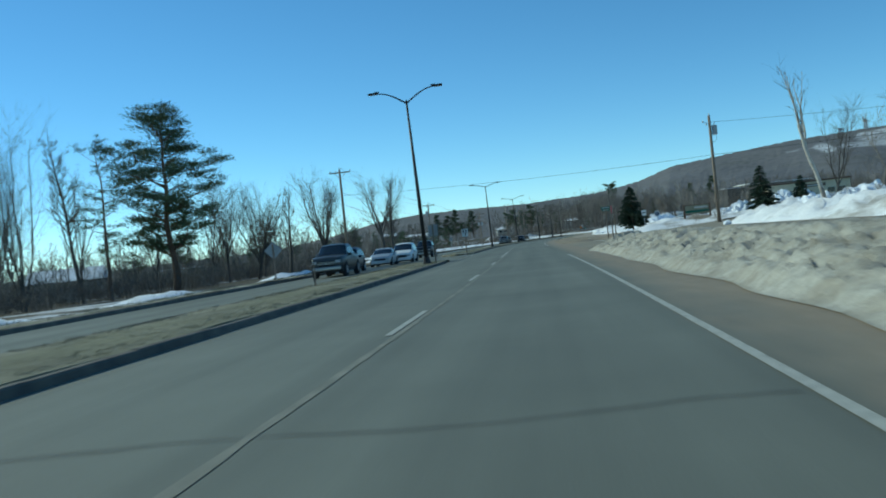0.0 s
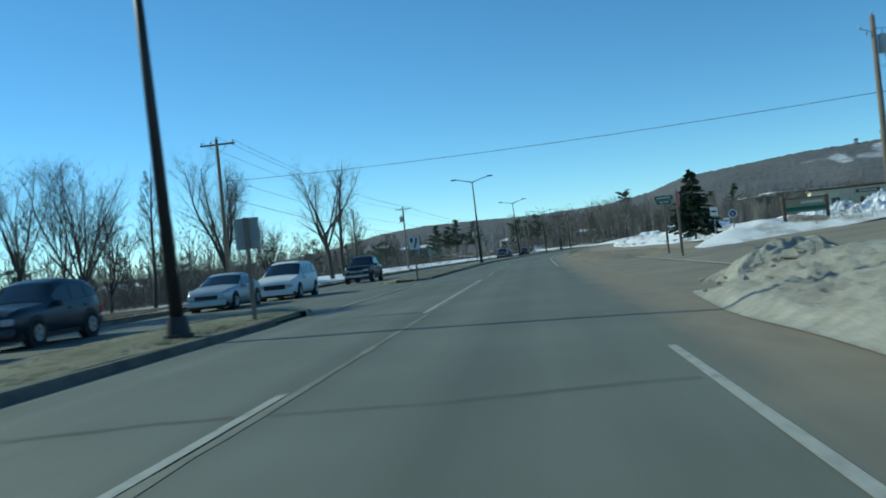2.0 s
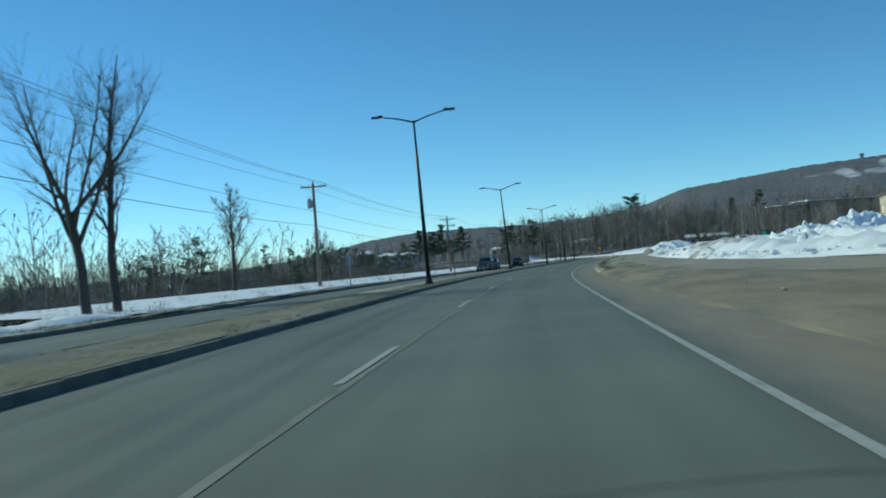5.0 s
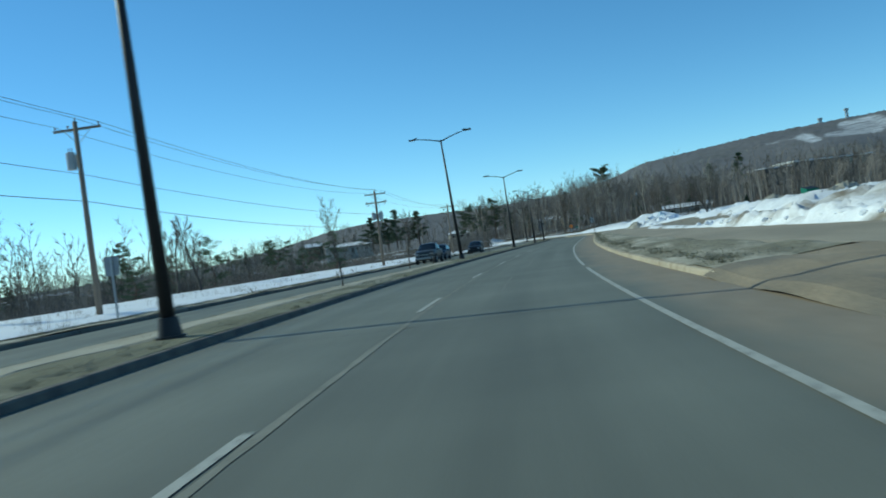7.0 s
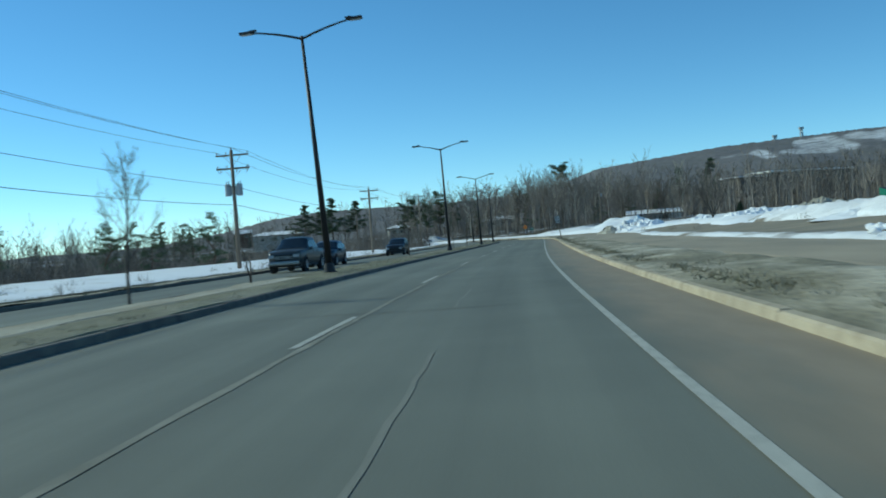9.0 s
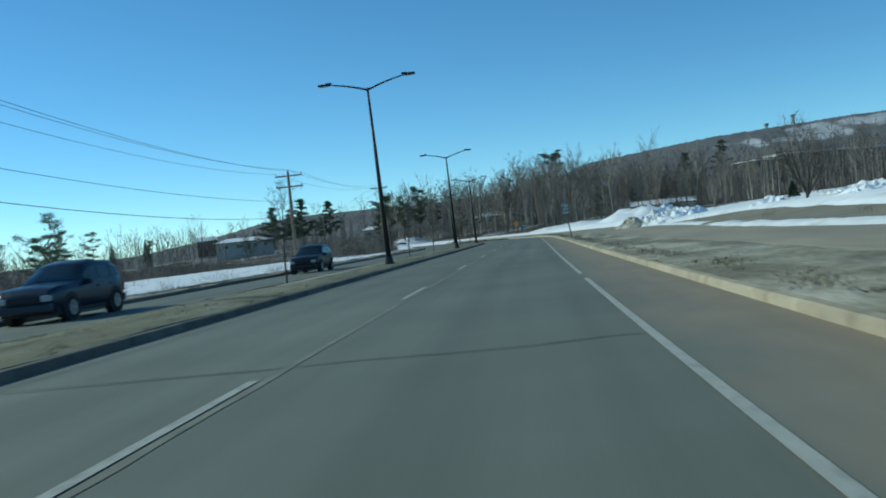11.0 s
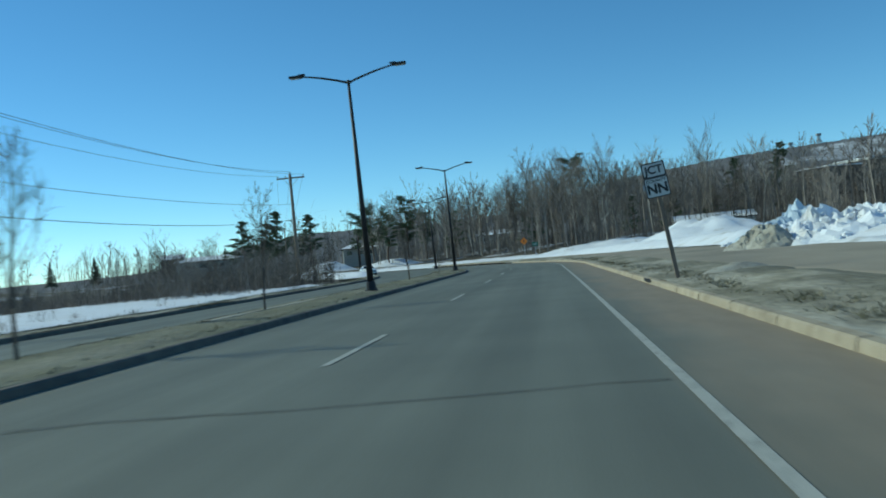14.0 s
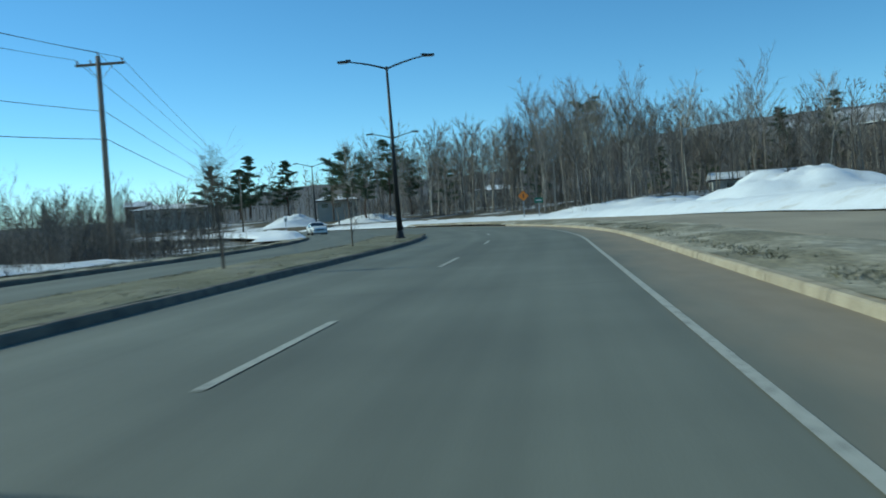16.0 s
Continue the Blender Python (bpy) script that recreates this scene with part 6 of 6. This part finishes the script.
part("wing_roof", box(B(), -31.5, -19.1, -5.4, 5.4, 2.4, 2.7, 0.05), M["snow"], hall, "thin roof edge under snow")
stand(hall, 122, 488, 12.2, 22)
stand(building("house", 22, 10, 3.2, "siding", "dark_roof", "low house under a wide snowy roof", [(-7, 0.8, 1.6, 1.3), (-2, 0.8, 2.4, 1.5), (4, 0.8, 1.4, 1.3), (8, 0.8, 1.4, 1.3)], "hip", 0.9, 1.6, 1.6), -75, 566, 5.2, 10)
stand(building("house", 9, 7, 2.8, "siding", "dark_roof", "pale house with a low snowy roof", [(-2.8, 0.9, 1.6, 1.2), (0.3, 0.9, 1.8, 1.2), (3.0, 0.9, 1.2, 1.2)], "hip", 0.8, 1.3), -19.5, 515, 4.0, 8)
stand(building("house", 8, 7, 3.0, "brown_wall", "dark_roof", "dark house on the far slope", [(-2, 1, 1.3, 1.2), (2, 1, 1.3, 1.2)], "gable", 0.5, 1.8), -100, 605, 8.0, 12)
stand(building("garage", 12, 8, 2.8, "siding", "dark_roof", "low pale building with a snowy roof", [(-3, 0.9, 1.6, 1.2), (2.5, 0.9, 1.6, 1.2)], "gable", 0.5, 1.4), -95, 235, -1.6, 15)
stand(building("house", 10, 8, 3.0, "siding", "dark_roof", "pale house behind the brush", [(-3, 0.9, 1.4, 1.2), (2.5, 0.9, 1.6, 1.2)], "gable", 0.5, 2.0), -72, 132, -1.4, 20)
stand(building("house", 14, 9, 3.0, "siding", "dark_roof", "pale house with a long snowy roof", [(-4, 0.9, 1.6, 1.2), (0, 0.9, 1.6, 1.2), (4, 0.9, 1.6, 1.2)], "hip", 0.7, 1.5), 22, 560, 5.0, -5)
stand(building("shed", 16, 8, 2.6, "trim", "dark_roof", "long pale shed among the bare trees", [(-5, 0.8, 1.6, 1.2), (3, 0.8, 1.6, 1.2)], "gable", 0.4, 1.3), 62, 452, 2.0, -10)
stand(building("house", 12, 9, 3.2, "siding", "dark_roof", "pale house behind snow heaps", [(-3.5, 0.9, 1.6, 1.2), (1, 0.9, 1.6, 1.2)], "gable", 0.5, 2.2), 46, 104, 2.0, -20)


def dumpster():
    root = thing("dumpster", "green steel dumpster standing in the snow", "dumpster")
    bm = B()
    vs = [bm.verts.new(v) for v in ((-1, -0.7, 0.1), (1, -0.7, 0.1), (1, 0.7, 0.1), (-1, 0.7, 0.1), (-1, -0.85, 1.1), (1, -0.85, 1.1), (1, 0.75, 1.45), (-1, 0.75, 1.45))]
    for f in ((0, 1, 5, 4), (1, 2, 6, 5), (2, 3, 7, 6), (3, 0, 4, 7), (3, 2, 1, 0)):
        bm.faces.new([vs[i] for i in f])
    part("body", bm, M["dumpster"], root)
    for x in (-0.6, 0.0, 0.6):
        part("rib", box(B(), x - 0.04, x + 0.04, -0.86, -0.80, 0.2, 1.0), M["dumpster"], root)
    for x in (-0.5, 0.5):
        bm = box(B(), x - 0.49, x + 0.49, -0.85, 0.78, -0.03, 0.03, 0.01)
        bmesh.ops.transform(bm, matrix=Matrix.Translation((0, 0, 1.3)) @ Matrix.Rotation(radians(12.3), 4, "X"), verts=bm.verts)
        part("lid", bm, M["black_metal"], root)
    return root


stand(dumpster(), 33.6, 241, 1.62, 15, 0.78)


# lattice masts on the ridge
def mast(az, h):
    root = thing("radio_mast", "small lattice mast on the ridge", "mast")
    for dx, dy in ((-3, -3), (3, -3), (3, 3), (-3, 3)):
        part("leg", cyl(B(), (dx, dy, -8), (dx * 0.35, dy * 0.35, h), 0.8, 0.6, 6), M["galv"], root)
    for k in range(3):
        z = h * (k + 1) / 4
        part("platform", box(B(), -2.6, 2.6, -2.6, 2.6, z, z + 0.8), M["galv"], root)
    part("cabin", box(B(), -3.4, 3.4, -3.4, 3.4, h - 1, h + 3, 0.3), M["sign_back"], root)
    p = hill_point(az, 1740)
    root.matrix_basis = Matrix.Translation(p)


mast(20.9, 15)
mast(19.45, 7)


# ---- vehicles ----
def wheel(x, y, r, parent):
    bm = B()
    side = 1 if x > 0 else -1
    cyl(bm, (x - 0.11, y, r), (x + 0.11, y, r), r, r, 26)
    bmesh.ops.bevel(bm, geom=[e for e in bm.edges if len(e.link_faces) == 2 and any(len(f.verts) > 6 for f in e.link_faces)], offset=0.03, segments=2, affect="EDGES")
    w = part("wheel", bm, M["tyre"], parent)
    bm = B()
    cyl(bm, (x + side * 0.06, y, r), (x + side * 0.118, y, r), r * 0.64, r * 0.6, 22)
    for k in range(5):
        a = k * 2 * math.pi / 5
        cyl(bm, (x + side * 0.122, y, r), (x + side * 0.122, y + r * 0.55 * math.cos(a), r + r * 0.55 * math.sin(a)), 0.035, 0.03, 6)
    part("rim", bm, M["rim"], w, "metal rim with five spokes")


# body plans: half-width, sill, wheel radius, wheel places, and along the length: place, belt height, roof height
CARS = {
    "pickup": (1.0, 0.42, 0.41, (1.85, -1.75), ((2.92, 0.98, 0.98), (2.86, 1.12, 1.12), (2.6, 1.18, 1.18), (1.45, 1.24, 1.24), (1.25, 1.25, 1.27), (0.45, 1.25, 1.86), (-0.1, 1.25, 1.93), (-1.0, 1.25, 1.9), (-1.22, 1.25, 1.28), (-1.3, 1.24, 1.24), (-2.8, 1.22, 1.22), (-2.9, 1.18, 1.18))),
    "suv": (0.93, 0.32, 0.36, (1.38, -1.36), ((2.3, 0.72, 0.72), (2.22, 0.9, 0.9), (1.9, 1.0, 1.0), (1.05, 1.05, 1.05), (0.85, 1.05, 1.09), (0.1, 1.05, 1.58), (-0.4, 1.06, 1.68), (-1.5, 1.1, 1.62), (-1.85, 1.12, 1.5), (-2.15, 1.1, 1.14), (-2.28, 0.98, 0.98))),
    "van": (0.99, 0.24, 0.34, (1.62, -1.45), ((2.54, 0.66, 0.66), (2.46, 0.84, 0.84), (2.15, 0.97, 0.97), (1.55, 1.06, 1.06), (1.4, 1.07, 1.1), (0.45, 1.08, 1.66), (-0.2, 1.08, 1.77), (-1.7, 1.1, 1.75), (-2.15, 1.12, 1.62), (-2.42, 1.1, 1.16), (-2.52, 0.95, 0.95))),
    "sedan": (0.91, 0.22, 0.33, (1.45, -1.4), ((2.4, 0.62, 0.62), (2.32, 0.76, 0.76), (2.0, 0.85, 0.85), (1.05, 0.93, 0.93), (0.9, 0.94, 0.97), (0.1, 0.95, 1.36), (-0.35, 0.95, 1.45), (-1.05, 0.96, 1.37), (-1.75, 0.97, 1.0), (-1.95, 0.96, 0.96), (-2.3, 0.92, 0.92), (-2.4, 0.78, 0.78))),
}


def car(name, kind, paint, label):
    """kind: pickup, suv, van or sedan. The front looks along +y."""
    Wd, gl, r, axles, plan = CARS[kind]
    front, back = plan[0][0], plan[-1][0]
    py, pb, pr = [-q[0] for q in plan], [q[1] for q in plan], [q[2] for q in plan]

    def section(y, out=0.0):
        """Half of the body's outline at y, from the sill up to the middle of the roof."""
        belt, top = float(np.interp(-y, py, pb)), float(np.interp(-y, py, pr))
        e = min(front - y, y - back)
        w = Wd * (0.80 + 0.20 * smooth(-0.05, 0.55, e)) + out
        low = gl + 0.14 * smooth(0.5, 0.0, e)
        h = max(0.0, top - belt - 0.02)
        inn = w * (0.93 - 0.26 * h) if h else w * 0.86
        return [Vector((w * 0.86, y, low)), Vector((w * 0.97, y, low + 0.08)), Vector((w, y, low + 0.45 * (belt - low))), Vector((w * 0.985, y, low + 0.75 * (belt - low))), Vector((w * 0.94, y, belt)), Vector((inn, y, top - 0.10 * min(1.0, h * 3))), Vector((inn * 0.88, y, top + out * 0.5)), Vector((inn * 0.5, y, top + 0.025 + out)), Vector((0, y, top + 0.035 + out))]

    root = thing(name, label, "car")
    ys = sorted({q[0] for q in plan} | {front - 0.03, front - 0.3, 2.0 * front / 3, front / 3, 0.2, back / 3, back * 0.6, back + 0.3, back + 0.04}, reverse=True)
    bm = B()
    rows = []
    for y in ys:
        half = section(y)
        pts = half + [Vector((-p.x, p.y, p.z)) for p in reversed(half[:-1])]
        rows.append([bm.verts.new(p) for p in pts])
    for a, c in zip(rows, rows[1:]):
        for i in range(len(a) - 1):
            bm.faces.new((a[i], a[i + 1], c[i + 1], c[i]))
        bm.faces.new((a[-1], a[0], c[0], c[-1]))
    bm.faces.new(rows[0])
    bm.faces.new(list(reversed(rows[-1])))
    bmesh.ops.recalc_face_normals(bm, faces=bm.faces)
    part("body", bm, paint, root, flat=False)

    def glass(nm, ya, yb, i0, i1, f0, f1, mirror, n=5):
        """A pane that follows the body between two places and two lines of its outline."""
        bm = B()
        grid = []
        for k in range(n + 1):
            y = ya + (yb - ya) * k / n
            sec = section(y, 0.012)
            line = [sec[i0].lerp(sec[i0 + 1], f0)] + sec[i0 + 1:i1] + [sec[i1 - 1].lerp(sec[i1], f1)]
            if mirror == 0:
                line = [Vector((-p.x, p.y, p.z)) for p in line] + [p for p in reversed(line[:-1])]
            elif mirror < 0:
                line = [Vector((-p.x, p.y, p.z)) for p in line]
            grid.append([bm.verts.new(p) for p in line])
        for a, c in zip(grid, grid[1:]):
            for i in range(len(a) - 1):
                bm.faces.new((a[i], a[i + 1], c[i + 1], c[i]))
        bmesh.ops.recalc_face_normals(bm, faces=bm.faces)
        part(nm, bm, M["car_glass"], root, "dark window glass", flat=False)

    cabin = [q for q in plan if q[2] - q[1] > 0.15]
    base_y = [q[0] for q in plan if 0.01 < q[2] - q[1] <= 0.15]
    glass("windscreen", base_y[0] - 0.03, cabin[0][0] + 0.02, 5, 8, 0.1, 1.0, 0)
    glass("rear_window", cabin[-1][0] - 0.03, base_y[-1] + 0.03, 5, 8, 0.1, 1.0, 0)
    y0, y3 = cabin[0][0] + 0.35, cabin[-1][0] - 0.02
    cuts = {"pickup": (0.0, 0.62, 1.0), "sedan": (0.0, 0.55, 1.0), "suv": (0.0, 0.4, 0.74, 1.0), "van": (0.0, 0.36, 0.7, 1.0)}[kind]
    for side in (-1, 1):
        for u, v in zip(cuts, cuts[1:]):
            glass("side_window", y0 + (y3 - y0) * u - 0.03, y0 + (y3 - y0) * v + 0.03, 4, 5, 0.08, 0.86, side)
    part("underbody", box(B(), -Wd + 0.1, Wd - 0.1, back + 0.25, front - 0.25, gl - 0.1, gl + 0.12), M["car_plastic"], root)
    nose = section(front - 0.1)
    hood = nose[4].z
    if kind == "pickup":
        part("bed", box(B(), -Wd + 0.14, Wd - 0.14, back + 0.14, -1.42, 0.7, 1.272), M["car_plastic"], root, "dark open load bed")
    trim = M["chrome"] if kind == "pickup" else M["car_plastic"]
    part("grille", box(B(), -Wd * 0.52, Wd * 0.52, front - 0.04, front + 0.02, gl + 0.26, hood - 0.13, 0.03), M["black_metal"], root)
    for z in (0.3, 0.5, 0.7):
        zz = gl + 0.26 + (hood - 0.39 - gl) * z
        part("grille_bar", box(B(), -Wd * 0.5, Wd * 0.5, front + 0.015, front + 0.03, zz - 0.015, zz + 0.015), trim, root)
    part("front_bumper", box(B(), -Wd * 0.86, Wd * 0.86, front - 0.14, front + 0.06, gl, gl + 0.22, 0.05), M["chrome"] if kind == "pickup" else paint, root)
    part("rear_bumper", box(B(), -Wd * 0.86, Wd * 0.86, back - 0.05, back + 0.14, gl, gl + 0.24, 0.05), M["chrome"] if kind == "pickup" else paint, root)
    for sx in (-1, 1):
        x0, x1 = sorted((sx * Wd * 0.54, sx * Wd * 0.84))
        part("headlight", box(B(), x0, x1, front - 0.22, front + 0.012, hood - 0.30, hood - 0.13, 0.04), M["lens"], root, "clear headlight")
        x0, x1 = sorted((sx * Wd * 0.66, sx * Wd * 0.86))
        part("tail_light", box(B(), x0, x1, back - 0.012, back + 0.12, hood - 0.28, hood - 0.02, 0.03), M["tail"], root)
        x0, x1 = sorted((sx * (Wd - 0.06), sx * (Wd + 0.17)))
        part("mirror", box(B(), x0, x1, base_y[0] - 0.5, base_y[0] - 0.36, nose[4].z + 0.05, nose[4].z + 0.22, 0.04), paint, root)
        for y in axles:
            x0, x1 = sx * (Wd - 0.22), sx * (Wd + 0.006)
            part("wheel_arch", cyl(B(), (x0, y, r + 0.02), (x1, y, r + 0.02), r + 0.07, r + 0.07, 28), M["car_plastic"], root)
            wheel(sx * (Wd - 0.09), y, r, root)
        for y in (y0 - 0.75, y0 - 1.6):
            if y > y3:
                x0, x1 = sorted((sx * (Wd - 0.03), sx * (Wd + 0.025)))
                zb = float(np.interp(-y, py, pb))
                part("door_handle", box(B(), x0, x1, y - 0.1, y + 0.1, zb - 0.19, zb - 0.15, 0.01), paint, root)
    return root


for args, s_c, off in (
    (("pickup_truck", "pickup", M["car_grey"], "dark grey pickup truck with a chrome grille on the opposite lanes"), 54.8, -12.4),
    (("suv", "suv", M["car_blue"], "dark blue sport utility car on the opposite lanes"), 62.3, -13.2),
    (("sedan", "sedan", M["car_silver"], "pale silver sedan on the opposite lanes"), 76.6, -12.9),
    (("minivan", "van", M["car_white"], "white minivan on the opposite lanes"), 83.2, -12.0),
    (("pickup_truck", "pickup", M["car_black"], "black pickup truck near the median nose"), 106.2, -12.6),
    (("pickup_truck", "pickup", M["car_grey"], "dark grey pickup truck on the opposite lanes"), 223, -12.9),
    (("suv", "suv", M["car_blue"], "dark blue car behind a pickup truck"), 233.5, -13.6),
    (("suv", "suv", M["car_black"], "black car on the opposite lanes"), 263.5, -13.5),
    (("sedan", "sedan", M["car_white"], "white car rounding the far bend"), 405, -12.3),
):
    put(car(*args), s_c, off, 0.0, 180)


# ---- kerbs, stone by stone ----
def kerb(name, s0, s1, off, facing, material, label, length=3.0, depth=0.18):
    """A row of kerb stones; facing: the side of the road that they look at, -1 left or 1 right."""
    root = tagged(new(name), label, "kerb", kind="structure")
    n = int((s1 - s0) / length)
    face = [(0.0, -0.05), (0.02, 0.085), (0.05, 0.115), (depth, 0.122), (depth, -0.05)]
    verts, faces = [], []
    for y in (-length / 2 + 0.008, length / 2 - 0.008):
        verts += [(-facing * x, y, z) for x, z in face]
    k = len(face)
    for i in range(k):
        faces.append((i, (i + 1) % k, k + (i + 1) % k, k + i) if facing < 0 else (k + i, k + (i + 1) % k, (i + 1) % k, i))
    faces += [tuple(range(k)), tuple(range(2 * k - 1, k - 1, -1))]
    me = bpy.data.meshes.new("kerb_stone")
    me.from_pydata(verts, [], faces)
    me.materials.append(material)
    me.update()
    rng2 = random.Random(int(s0) + 7)
    for i in range(n):
        s = s0 + (i + 0.5) * length
        ob = new("kerb_stone", me)
        ob.parent = root
        ob.matrix_basis = Matrix.Translation(at(s, off, rng2.gauss(0, 0.006))) @ Matrix.Rotation(radians(along(s) + rng2.gauss(0, 0.12)), 4, "Z")
    return root


kerb("kerb_right", 152, 380, 3.1, -1, M["concrete"], "sandy concrete kerb along the gutter")
kerb("kerb_median", -50, 63.5, -6.3, 1, M["concrete_shaded"], "concrete kerb of the median")
kerb("kerb_median", 95.5, 354.5, -6.3, 1, M["concrete_shaded"], "concrete kerb of the median")
kerb("kerb_median", -50, 63.5, -9.7, -1, M["concrete_shaded"], "far concrete kerb of the median")
kerb("kerb_median", 95.5, 354.5, -9.7, -1, M["concrete_shaded"], "far concrete kerb of the median")
kerb("kerb_left", -50, 460, -15.2, 1, M["concrete_shaded"], "concrete kerb of the far verge")


def kerb_nose(s, side):
    """The rounded end of the median, painted pale."""
    verts, faces = [], []
    for i in range(13):
        a = -math.pi / 2 + math.pi * i / 12
        for r, z in ((1.72, -0.03), (1.70, 0.10), (1.66, 0.135), (1.5, 0.137)):
            verts.append((r * math.sin(a), side * r * math.cos(a) * 1.35, z))
    for i in range(12):
        for j in range(3):
            q = i * 4 + j
            faces.append((q, q + 1, q + 5, q + 4))
    ob = mesh_ob("kerb_nose", verts, faces, M["concrete"], flat=False)
    put(ob, s, -8.0)
    tagged(ob, "worn pale rounded kerb end of the median", "kerb", kind="structure")


kerb_nose(63.9, 1)
kerb_nose(95.1, -1)
kerb_nose(354.9, 1)
